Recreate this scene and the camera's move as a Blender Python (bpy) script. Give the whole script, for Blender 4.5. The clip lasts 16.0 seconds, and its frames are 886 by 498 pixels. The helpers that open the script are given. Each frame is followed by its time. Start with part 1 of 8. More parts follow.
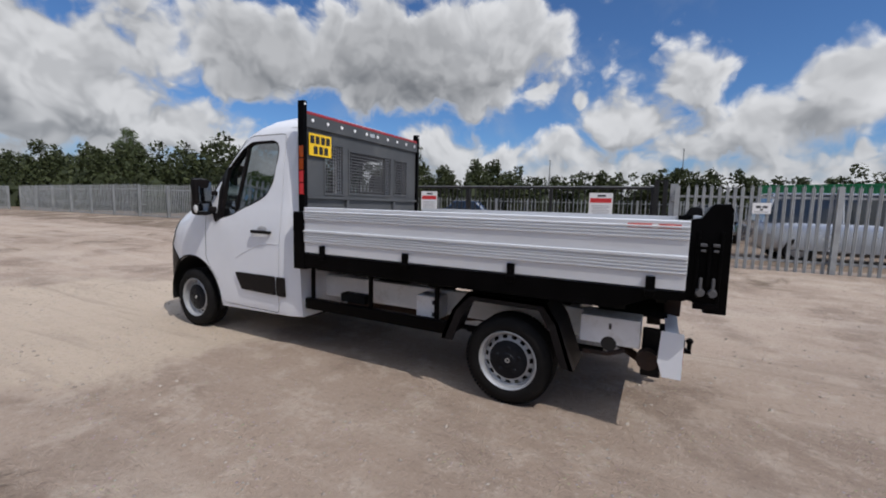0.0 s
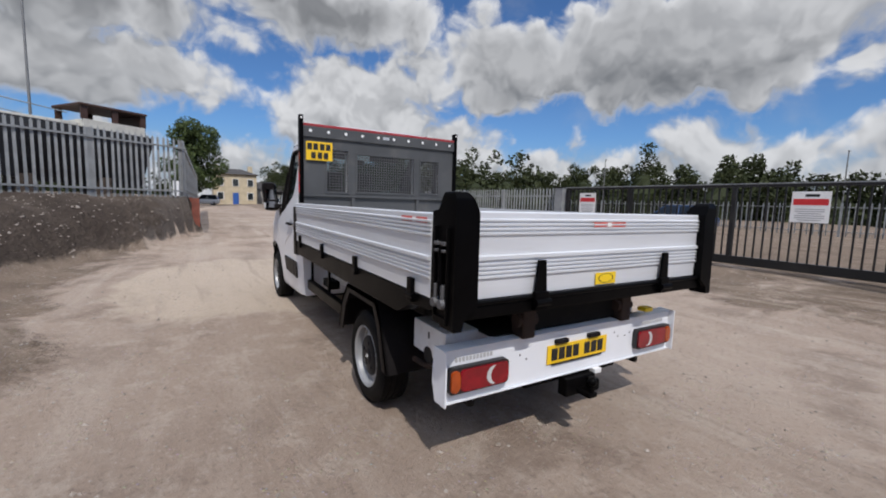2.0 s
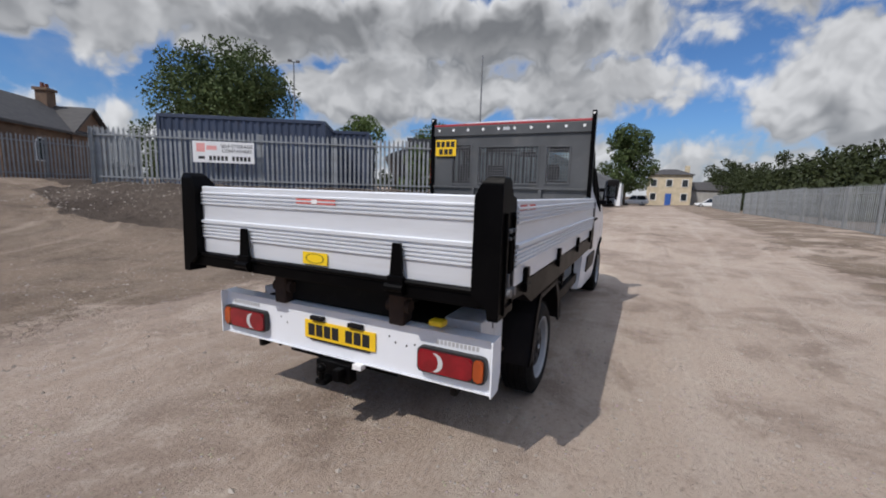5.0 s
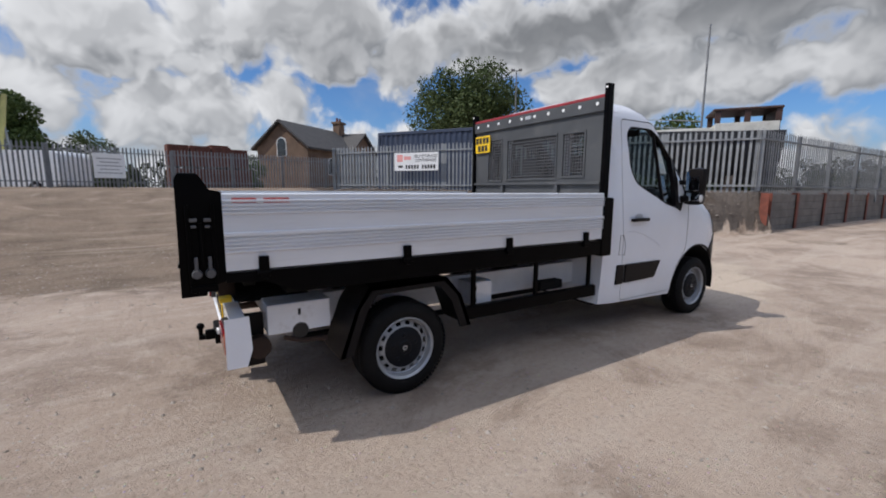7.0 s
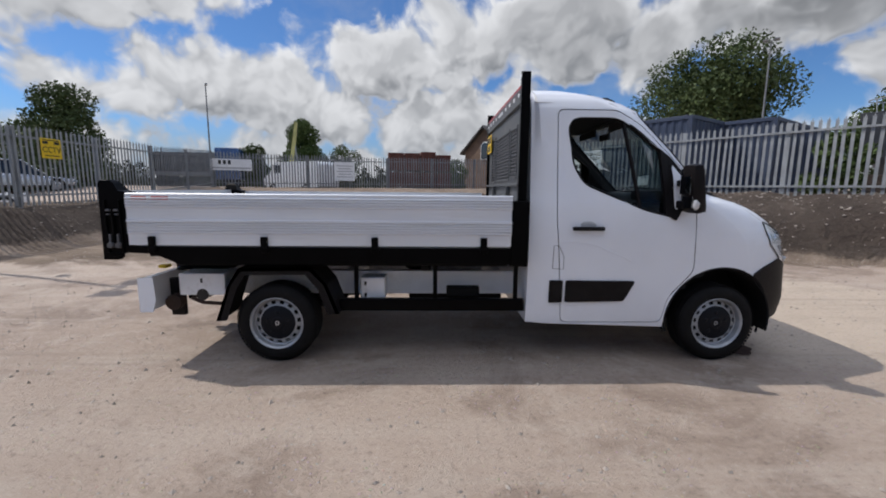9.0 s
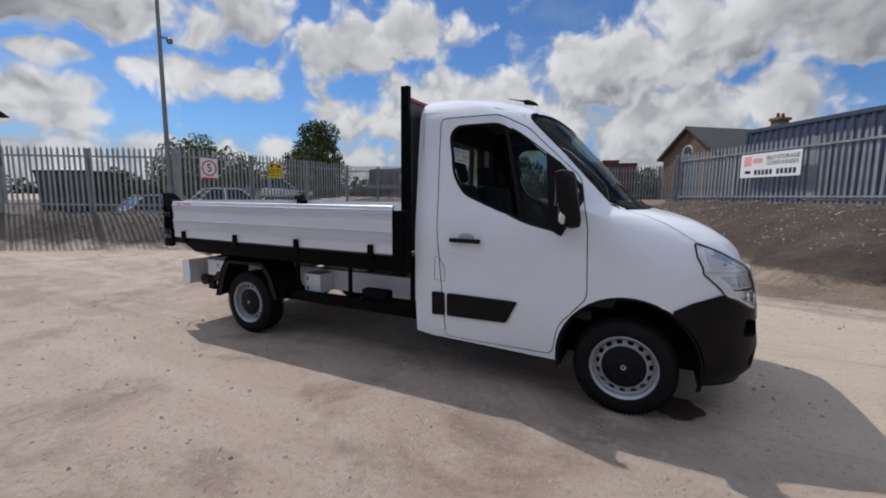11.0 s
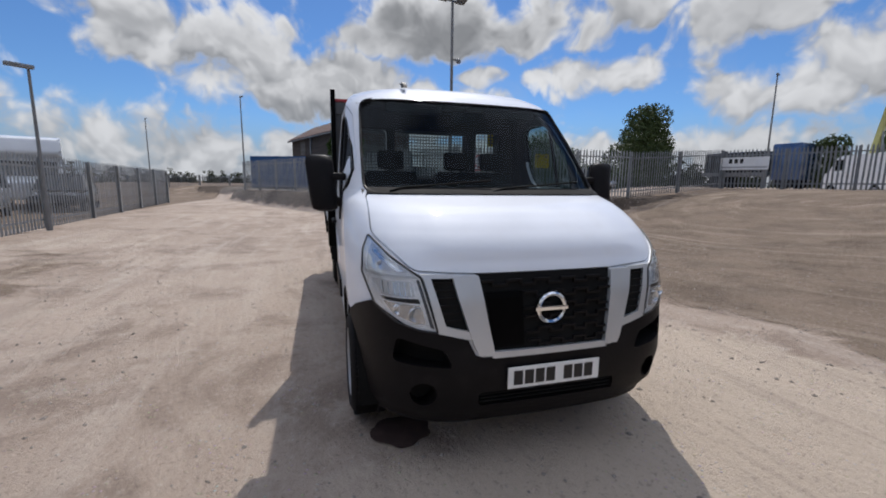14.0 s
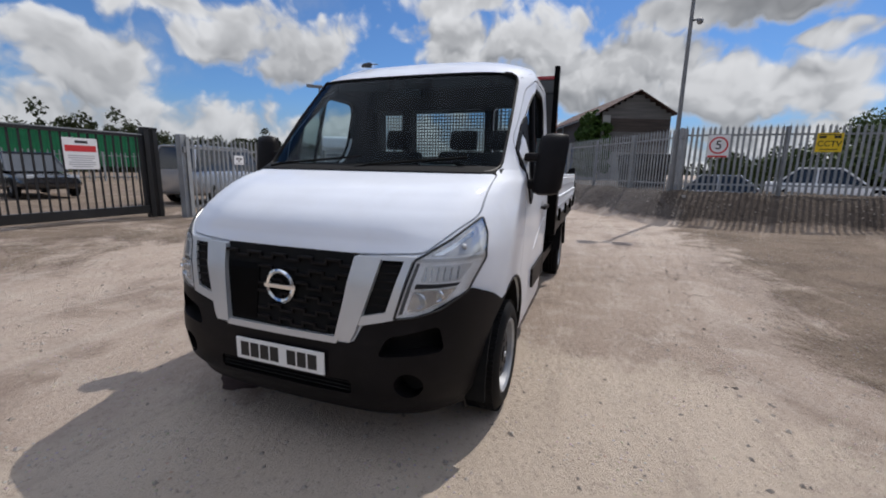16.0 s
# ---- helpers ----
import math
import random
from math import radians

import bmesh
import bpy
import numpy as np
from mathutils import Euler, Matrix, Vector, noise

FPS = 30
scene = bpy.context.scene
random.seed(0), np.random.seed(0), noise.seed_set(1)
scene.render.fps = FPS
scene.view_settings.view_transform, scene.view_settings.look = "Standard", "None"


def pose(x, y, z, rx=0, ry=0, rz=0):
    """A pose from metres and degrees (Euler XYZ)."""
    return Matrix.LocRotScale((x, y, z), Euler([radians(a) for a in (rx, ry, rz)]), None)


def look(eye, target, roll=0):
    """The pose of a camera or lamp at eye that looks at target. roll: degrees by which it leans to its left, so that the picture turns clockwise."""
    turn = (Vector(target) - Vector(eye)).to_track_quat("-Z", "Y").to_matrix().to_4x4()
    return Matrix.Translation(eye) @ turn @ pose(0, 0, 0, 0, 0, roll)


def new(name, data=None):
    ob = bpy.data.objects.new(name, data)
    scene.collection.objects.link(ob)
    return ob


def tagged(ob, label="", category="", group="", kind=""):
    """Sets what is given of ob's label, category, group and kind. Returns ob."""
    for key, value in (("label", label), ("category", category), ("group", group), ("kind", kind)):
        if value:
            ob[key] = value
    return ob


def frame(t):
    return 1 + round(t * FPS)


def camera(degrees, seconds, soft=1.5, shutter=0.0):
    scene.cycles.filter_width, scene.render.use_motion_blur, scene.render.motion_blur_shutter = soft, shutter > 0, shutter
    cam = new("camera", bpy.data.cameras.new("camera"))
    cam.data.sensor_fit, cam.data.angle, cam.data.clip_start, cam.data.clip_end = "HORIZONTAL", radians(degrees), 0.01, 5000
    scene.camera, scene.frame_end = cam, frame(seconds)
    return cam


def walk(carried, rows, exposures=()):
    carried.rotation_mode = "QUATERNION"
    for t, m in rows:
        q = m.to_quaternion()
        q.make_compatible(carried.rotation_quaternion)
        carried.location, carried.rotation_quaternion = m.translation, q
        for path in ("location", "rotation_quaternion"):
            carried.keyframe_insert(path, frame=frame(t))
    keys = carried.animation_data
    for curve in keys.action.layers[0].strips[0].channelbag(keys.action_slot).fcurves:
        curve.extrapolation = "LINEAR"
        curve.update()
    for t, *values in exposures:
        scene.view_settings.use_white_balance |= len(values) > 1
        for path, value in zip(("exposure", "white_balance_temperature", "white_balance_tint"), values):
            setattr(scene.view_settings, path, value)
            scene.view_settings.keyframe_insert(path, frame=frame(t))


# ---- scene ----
EXPO = -0.43
cam = camera(93.6, 16.0, soft=1.9)
PATH = [
    (0, (-0.914, 3.762, 1.439), (0.004, 1.998, 1.227), 1.5),
    (0.5, (-1.478, 3.425, 1.432), (-0.344, 1.791, 1.226), 1.7),
    (1, (-1.947, 2.962, 1.432), (-0.605, 1.493, 1.228), 1.8),
    (1.5, (-2.387, 2.498, 1.423), (-0.853, 1.232, 1.214), 1.9),
    (2, (-2.739, 1.986, 1.43), (-1.034, 0.963, 1.211), 1.7),
    (2.5, (-3.097, 1.447, 1.441), (-1.251, 0.714, 1.207), 1.7),
    (3, (-3.258, 0.826, 1.427), (-1.315, 0.418, 1.184), 1.8),
    (3.5, (-3.386, 0.205, 1.428), (-1.403, 0.139, 1.177), 2.0),
    (4, (-3.303, -0.403, 1.424), (-1.339, -0.124, 1.165), 2.1),
    (4.5, (-3.158, -1.026, 1.416), (-1.266, -0.435, 1.151), 2.0),
    (5, (-2.894, -1.566, 1.413), (-1.111, -0.702, 1.138), 1.7),
    (6.25, (-1.988, -2.828, 1.407), (-0.623, -1.394, 1.122), 0.7),
    (7.5, (-0.643, -3.738, 1.414), (0.166, -1.931, 1.131), 0.3),
    (8, (-0.028, -3.997, 1.422), (0.534, -2.098, 1.138), 0.5),
    (8.5, (0.616, -4.175, 1.436), (0.926, -2.22, 1.149), 0.6),
    (9, (1.27, -4.292, 1.438), (1.324, -2.314, 1.15), 0.5),
    (10.25, (2.894, -4.22, 1.445), (2.337, -2.317, 1.182), 0.4),
    (11.5, (4.395, -3.561, 1.471), (3.29, -1.912, 1.226), 0.6),
    (12, (4.951, -3.208, 1.488), (3.65, -1.71, 1.236), 0.7),
    (12.5, (5.385, -2.751, 1.484), (3.903, -1.435, 1.223), 0.9),
    (13, (5.785, -2.244, 1.476), (4.135, -1.148, 1.2), 0.9),
    (13.5, (6.046, -1.7, 1.465), (4.255, -0.86, 1.17), 0.7),
    (14, (6.27, -1.106, 1.455), (4.373, -0.553, 1.145), 0.7),
    (14.5, (6.328, -0.486, 1.447), (4.37, -0.243, 1.117), 0.7),
    (15, (6.324, 0.17, 1.428), (4.355, 0.097, 1.082), 1.1),
    (15.5, (6.204, 0.791, 1.42), (4.276, 0.405, 1.055), 1.1),
    (16, (6.009, 1.381, 1.403), (4.16, 0.715, 1.03), 1.3),
]
walk(cam, [(t, look(eye, target, roll)) for t, eye, target, roll in PATH],
     [(0, EXPO), (5, EXPO), (7.5, EXPO + 0.10), (9, EXPO + 0.10), (11.5, EXPO - 0.02), (16, EXPO - 0.01)])

# ---------- light ----------
SUN_TO = Vector((0.75, -0.25, -1.0))          # the way the sunlight travels
sun_data = bpy.data.lights.new("sun", "SUN")
sun_data.energy, sun_data.angle, sun_data.color = 4.25, radians(0.6), (1.0, 0.95, 0.905)
sun = new("sun", sun_data)
sun.matrix_world = look((0, 0, 30), Vector((0, 0, 30)) + SUN_TO)


def nodes_of(tree):
    """Shortcuts for a node tree: add a node with settings, link two sockets."""
    def add(kind, operation="", use_clamp=None, data_type="", blend_type="", interpolation_type="", sky_type=""):
        n = tree.nodes.new(kind)
        if data_type:
            n.data_type = data_type
        if operation:
            n.operation = operation
        if use_clamp is not None:
            n.use_clamp = use_clamp
        if blend_type:
            n.blend_type = blend_type
        if interpolation_type:
            n.interpolation_type = interpolation_type
        if sky_type:
            n.sky_type = sky_type
        return n

    def val(socket, v):
        if isinstance(v, bpy.types.NodeSocket):
            tree.links.new(v, socket)
        else:
            socket.default_value = v

    def math_node(op, a, b=0.0, c=0.0, clamp=False):
        n = add("ShaderNodeMath", operation=op, use_clamp=clamp)
        val(n.inputs[0], a), val(n.inputs[1], b), val(n.inputs[2], c)
        return n.outputs[0]

    def vmath(op, a, b=(0, 0, 0)):
        n = add("ShaderNodeVectorMath", operation=op)
        val(n.inputs[0], a), val(n.inputs[1], b)
        return n.outputs["Vector"] if op not in ("DOT_PRODUCT", "LENGTH") else n.outputs["Value"]

    def noise_tex(vector, scale, detail=4.0, rough=0.55, distort=0.0):
        n = add("ShaderNodeTexNoise")
        n.inputs["Scale"].default_value, n.inputs["Detail"].default_value = scale, detail
        n.inputs["Roughness"].default_value, n.inputs["Distortion"].default_value = rough, distort
        if vector is not None:
            tree.links.new(vector, n.inputs["Vector"])
        return n.outputs["Fac"]

    def mix(fac, a, b, blend="MIX"):
        n = add("ShaderNodeMix", data_type="RGBA", blend_type=blend)
        val(n.inputs[0], fac), val(n.inputs[6], a), val(n.inputs[7], b)
        return n.outputs[2]

    def ramp(x, lo, hi):
        n = add("ShaderNodeMapRange", interpolation_type="SMOOTHSTEP")
        val(n.inputs[0], x)
        n.inputs[1].default_value, n.inputs[2].default_value = lo, hi
        return n.outputs[0]

    return add, val, math_node, vmath, noise_tex, mix, ramp


def make_world():
    world = bpy.data.worlds.new("world")
    scene.world = world
    world.use_nodes = True
    tree = world.node_tree
    tree.nodes.clear()
    add, val, mth, vmath, ntex, mix, ramp = nodes_of(tree)
    sky = add("ShaderNodeTexSky", sky_type="NISHITA")
    sky.sun_disc = False
    sky.sun_elevation = math.atan2(1.0, math.hypot(0.75, 0.25))
    sky.sun_rotation = math.atan2(-0.75, 0.25)
    sky.altitude, sky.air_density, sky.dust_density, sky.ozone_density = 50, 1.0, 0.15, 3.0
    way = add("ShaderNodeTexCoord").outputs["Generated"]
    sep = add("ShaderNodeSeparateXYZ")
    val(sep.inputs[0], way)
    up = mth("MAXIMUM", sep.outputs["Z"], 0.0)

    def warp(p):
        n = add("ShaderNodeTexNoise")
        n.inputs["Scale"].default_value, n.inputs["Detail"].default_value = 7.0, 3.0
        tree.links.new(p, n.inputs["Vector"])
        return vmath("ADD", p, vmath("MULTIPLY", vmath("SUBTRACT", n.outputs["Color"], (0.5, 0.5, 0.5)), (0.10, 0.10, 0.10)))

    def billow(p, detail=9.0, fine=3.0):
        """Rounded heads on rounded heads."""
        v = add("ShaderNodeTexVoronoi")
        v.feature = "SMOOTH_F1"
        v.inputs["Scale"].default_value, v.inputs["Detail"].default_value = 14.0, fine
        v.inputs["Roughness"].default_value, v.inputs["Lacunarity"].default_value = 0.42, 2.3
        v.inputs["Smoothness"].default_value = 0.7
        tree.links.new(p, v.inputs["Vector"])
        rag = ntex(p, 10.0, detail, 0.60)
        return mth("ADD", mth("MULTIPLY", mth("SUBTRACT", 0.42, v.outputs["Distance"]), 0.95), mth("MULTIPLY", mth("SUBTRACT", rag, 0.5), 1.3))

    def heaps(p, with_tone):
        """The outline of all cloud heaps together, and how grey each one is."""
        best, tone, weight = None, None, None
        for az, el, w, h, grey in CLOUDS:
            a, e = radians(az), radians(el)
            grow = 1.28
            m = add("ShaderNodeMapping")
            m.vector_type = "TEXTURE"
            chain = p
            if best is not None:                         # one heap after the other keeps the tree narrow
                step_on = add("ShaderNodeVectorMath", operation="MULTIPLY_ADD")
                val(step_on.inputs[0], best), val(step_on.inputs[1], (1e-9, 1e-9, 1e-9)), val(step_on.inputs[2], p)
                chain = step_on.outputs[0]
            tree.links.new(chain, m.inputs["Vector"])
            m.inputs["Location"].default_value = (math.cos(e) * math.cos(a), math.cos(e) * math.sin(a), math.sin(e))
            m.inputs["Rotation"].default_value = (0, 0, a)
            m.inputs["Scale"].default_value = (0.6, radians(w) * grow, radians(h) * math.cos(e) * grow)
            f = mth("MULTIPLY_ADD", vmath("LENGTH", m.outputs[0]), -max(h, 2.5) / 4, max(h, 2.5) / 4 + 0.20)
            best = f if best is None else mth("MAXIMUM", best, f)
            if with_tone:
                k = mth("MAXIMUM", mth("ADD", f, 0.25), 0.0)
                weight = k if weight is None else mth("ADD", weight, k)
                tone = mth("MULTIPLY", k, grey) if tone is None else mth("MULTIPLY_ADD", k, grey, tone)
        best = mth("MAXIMUM", best, -0.6)
        return best, mth("DIVIDE", tone, mth("MAXIMUM", weight, 0.01)) if with_tone else None

    # high above, out of view, broken cloud goes on, made dense for fill light
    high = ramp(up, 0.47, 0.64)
    roof = mth("MULTIPLY", mth("SUBTRACT", ntex(way, 2.4, 3.0), 0.36), mth("MULTIPLY", high, 7.0))
    bent = warp(way)
    heads = billow(bent)
    soft = billow(bent, 3.0, 2.0)                        # without the finest curls, for the shading
    edge_on = billow(vmath("ADD", bent, (-0.009, 0.003, 0.018)), 3.0, 2.0)
    bank = mth("SUBTRACT", mth("MULTIPLY", ramp(up, 0.25, 0.06), 0.88), 0.38)   # heaps behind heaps towards the horizon
    shape, grey = heaps(bent, True)
    shape = mth("MAXIMUM", shape, bank)
    dens = mth("ADD", mth("MAXIMUM", shape, mth("SUBTRACT", roof, 0.05)), mth("MULTIPLY", heads, CLOUD_ROUGH))
    above = vmath("ADD", bent, (-0.026, 0.008, 0.050))   # a little nearer to the sun
    shape2, _ = heaps(above, False)
    shape2 = mth("MAXIMUM", shape2, mth("SUBTRACT", bank, 0.10))
    body = mth("MAXIMUM", shape, mth("SUBTRACT", roof, 0.05))
    dens1 = mth("ADD", body, mth("MULTIPLY", soft, CLOUD_ROUGH))
    dens2 = mth("ADD", mth("MAXIMUM", shape2, mth("SUBTRACT", roof, 0.05)), mth("MULTIPLY", billow(above, 3.0, 2.0), CLOUD_ROUGH))
    cover = ramp(dens, -0.10, 0.26)
    relief = mth("SUBTRACT", dens1, dens2)                # falls towards the crest: lit; rises: in shade
    lit = ramp(relief, -0.85, 0.50)
    knobs = ramp(mth("SUBTRACT", soft, edge_on), -0.26, 0.26)
    lit = mth("ADD", mth("MULTIPLY", lit, 0.66), mth("MULTIPLY", knobs, 0.34))
    rim = ramp(dens, 0.45, 0.0)
    lit = mth("MAXIMUM", lit, mth("MULTIPLY", rim, 0.50))
    cloud = mix(lit, (0.36, 0.385, 0.43, 1), (1.32, 1.34, 1.39, 1))
    thick = mth("MULTIPLY", ramp(dens1, 0.10, 0.75), grey)
    cloud = mix(mth("MULTIPLY", thick, 0.93), cloud, (0.255, 0.270, 0.300, 1))
    cloud = mix(mth("MULTIPLY", ramp(up, 0.20, 0.02), 0.35), cloud, (0.62, 0.67, 0.74, 1))
    overhead = mix(high, (CLOUD, CLOUD, CLOUD, 1), (CLOUD * 1.41, CLOUD * 1.51, CLOUD * 1.76, 1))   # added fill: the unseen cloud overhead is made brighter and bluer
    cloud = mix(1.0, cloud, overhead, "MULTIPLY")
    blue = mix(1.0, sky.outputs[0], (0.54, 0.77, 1.06, 1), "MULTIPLY")
    haze = mix(ramp(up, 0.16, 0.0), blue, (CLOUD * 0.46, CLOUD * 0.57, CLOUD * 0.72, 1))
    veil = mth("MULTIPLY", ramp(ntex(bent, 4.0, 6.0, 0.6), 0.52, 0.75), 0.22)
    haze = mix(veil, haze, (CLOUD * 0.8, CLOUD * 0.84, CLOUD * 0.9, 1))
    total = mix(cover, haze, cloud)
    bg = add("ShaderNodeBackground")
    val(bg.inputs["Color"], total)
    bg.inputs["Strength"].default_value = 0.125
    out = add("ShaderNodeOutputWorld")
    tree.links.new(bg.outputs[0], out.inputs["Surface"])


CLOUD = 6.2
CLOUD_ROUGH = 0.70
CLOUDS = []


def cloud(bearing, height, wide, high, grey):
    """One heap of the broken cumulus: where it stands and its half sizes, in degrees; grey: how dark its thick part is."""
    CLOUDS.append((bearing, height, wide, high, grey))


def sky_heaps():
    cloud(-169, 15.4, 7.4, 3.1, 0.20)
    cloud(-162, 19.6, 7.3, 1.2, 0.30)
    cloud(-161, 16.0, 5.5, 3.1, 0.15)
    cloud(-142, 13.1, 5.8, 3.4, 0.45)
    cloud(-134, 13.9, 5.1, 2.9, 0.40)
    cloud(-131, 16.2, 8.3, 1.5, 0.50)
    cloud(-124, 5.2, 4.9, 2.3, 0.20)
    cloud(-122, 8.9, 5.0, 3.5, 0.35)
    cloud(-119, 10.4, 4.5, 2.5, 0.40)
    cloud(-117, 4.5, 2.4, 1.6, 0.20)
    cloud(-107, 6.3, 0.9, 1.1, 0.10)
    cloud(-105, 12.5, 3.6, 3.1, 0.30)
    cloud(-100, 9.3, 8.0, 2.9, 0.30)
    cloud(-93, 15.5, 3.7, 3.2, 0.25)
    cloud(-93, 7.1, 5.6, 2.2, 0.20)
    cloud(-85, 10.4, 4.5, 2.7, 0.20)
    cloud(-81, 13.2, 0.8, 1.0, 0.00)
    cloud(-78, 7.1, 4.2, 2.1, 0.10)
    cloud(-75, 14.8, 3.1, 1.0, 0.10)
    cloud(-71, 6.0, 5.2, 1.8, 0.10)
    cloud(-70, 21.0, 6.1, 3.7, 0.15)
    cloud(-63, 7.7, 4.5, 2.9, 0.20)
    cloud(-59, 17.7, 16.5, 5.8, 0.60)
    cloud(-40, 17.5, 12.0, 4.2, 0.45)
    cloud(-37, 17.0, 9.2, 2.8, 0.50)
    cloud(-32, 7.3, 6.5, 3.2, 0.15)
    cloud(-19, 11.3, 9.1, 5.6, 0.20)
    cloud(-16, 22.2, 16.3, 3.3, 0.90)
    cloud(11, 13.0, 13.3, 3.9, 0.40)
    cloud(22, 19.5, 24.3, 4.0, 1.00)
    cloud(24, 13.0, 6.5, 4.1, 0.30)
    cloud(36, 12.2, 9.1, 4.4, 0.35)
    cloud(45, 19.1, 19.7, 3.8, 1.00)
    cloud(51, 17.4, 10.3, 3.3, 0.80)
    cloud(63, 16.6, 4.8, 3.7, 0.20)
    cloud(74, 19.1, 8.8, 5.2, 0.45)
    cloud(80, 9.9, 7.4, 2.8, 0.30)
    cloud(84, 17.8, 8.3, 4.1, 0.30)
    cloud(91, 8.2, 8.6, 3.5, 0.25)
    cloud(95, 15.4, 10.0, 4.1, 0.25)
    cloud(103, 7.0, 7.7, 2.7, 0.30)
    cloud(105, 9.3, 8.2, 3.8, 0.20)
    cloud(109, 10.9, 4.5, 4.3, 0.30)
    cloud(115, 12.0, 9.2, 4.1, 0.20)
    cloud(123, 20.6, 7.6, 3.2, 0.30)
    cloud(124, 9.8, 8.3, 2.8, 0.20)
    cloud(130, 18.6, 6.5, 3.1, 0.50)
    cloud(141, 20.7, 4.1, 2.7, 0.10)
    cloud(145, 13.2, 7.9, 1.9, 0.10)
    cloud(160, 13.2, 4.4, 1.0, 0.00)
    cloud(161, 18.8, 14.7, 3.5, 0.90)
    cloud(165, 8.5, 8.9, 3.2, 0.15)
    cloud(167, 9.7, 9.1, 3.1, 0.30)
    cloud(169, 17.3, 14.9, 1.8, 0.85)
    cloud(180, 11.8, 11.2, 4.0, 0.20)


sky_heaps()
make_world()

# ---------- materials ----------
def material(name, color, rough=0.6, metal=0.0, vary=0.12, scale=3.0, fine=60.0, bump=0.0, dirt=None, dirt_amount=0.0,
             coat=0.0, spec=0.5, stretch=(1, 1, 1), island=0.0):
    """A painted, plastic, metal or mineral surface: base colour with blotches and grain, dirt with a shape of its own, fine relief."""
    m = bpy.data.materials.new(name)
    m.use_nodes = True
    tree = m.node_tree
    add, val, mth, vmath, ntex, mix, ramp = nodes_of(tree)
    b = tree.nodes["Principled BSDF"]
    pos = add("ShaderNodeTexCoord").outputs["Object"]
    geo = vmath("MULTIPLY", pos, stretch)
    blot = ntex(geo, scale, 4.0)
    grain = ntex(geo, fine, 3.0)
    c = (*color, 1)
    dark = tuple(v * (1 - vary) for v in color) + (1,)
    light = tuple(min(1, v * (1 + vary)) for v in color) + (1,)
    col = mix(ramp(blot, 0.35, 0.65), dark, light)
    col = mix(mth("MULTIPLY", grain, vary * 1.2), col, c)
    if dirt:
        spots = ramp(mth("ADD", mth("MULTIPLY", ntex(geo, scale * 2.3, 6.0, 0.65), 0.7), mth("MULTIPLY", blot, 0.3)), 0.52, 0.68)
        col = mix(mth("MULTIPLY", spots, dirt_amount), col, (*dirt, 1))
    if island:
        rnd = add("ShaderNodeObjectInfo").outputs["Random"]
        k = mth("ADD", 1 - island, mth("MULTIPLY", rnd, 2 * island))
        comb = add("ShaderNodeCombineXYZ")
        for i in range(3):
            val(comb.inputs[i], k)
        col = mix(1.0, col, comb.outputs[0], "MULTIPLY")
    val(b.inputs["Base Color"], col)
    val(b.inputs["Roughness"], mth("ADD", rough - 0.08, mth("MULTIPLY", blot, 0.16), clamp=True))
    b.inputs["Metallic"].default_value = metal
    b.inputs["Specular IOR Level"].default_value = spec
    b.inputs["Coat Weight"].default_value, b.inputs["Coat Roughness"].default_value = coat, 0.06
    if bump:
        bp = add("ShaderNodeBump")
        bp.inputs["Strength"].default_value, bp.inputs["Distance"].default_value = bump, 0.01
        val(bp.inputs["Height"], mth("ADD", grain, mth("MULTIPLY", blot, 0.6)))
        val(b.inputs["Normal"], bp.outputs[0])
    return m


def glass_material(name, tint, shine=1.0, rough=0.02):
    """Thin glass: partly see-through, with a mirror gloss on it."""
    m = bpy.data.materials.new(name)
    m.use_nodes = True
    tree = m.node_tree
    add, val, mth, vmath, ntex, mix, ramp = nodes_of(tree)
    tree.nodes.clear()
    tr = add("ShaderNodeBsdfTransparent")
    tr.inputs[0].default_value = (*tint, 1)
    gl = add("ShaderNodeBsdfGlossy")
    gl.inputs["Roughness"].default_value = rough
    gl.inputs["Color"].default_value = (0.9, 0.95, 1, 1)
    fr = add("ShaderNodeFresnel")
    fr.inputs["IOR"].default_value = 1.45
    mx = add("ShaderNodeMixShader")
    val(mx.inputs[0], mth("MULTIPLY", fr.outputs[0], shine, clamp=True))
    tree.links.new(tr.outputs[0], mx.inputs[1])
    tree.links.new(gl.outputs[0], mx.inputs[2])
    out = add("ShaderNodeOutputMaterial")
    tree.links.new(mx.outputs[0], out.inputs["Surface"])
    return m


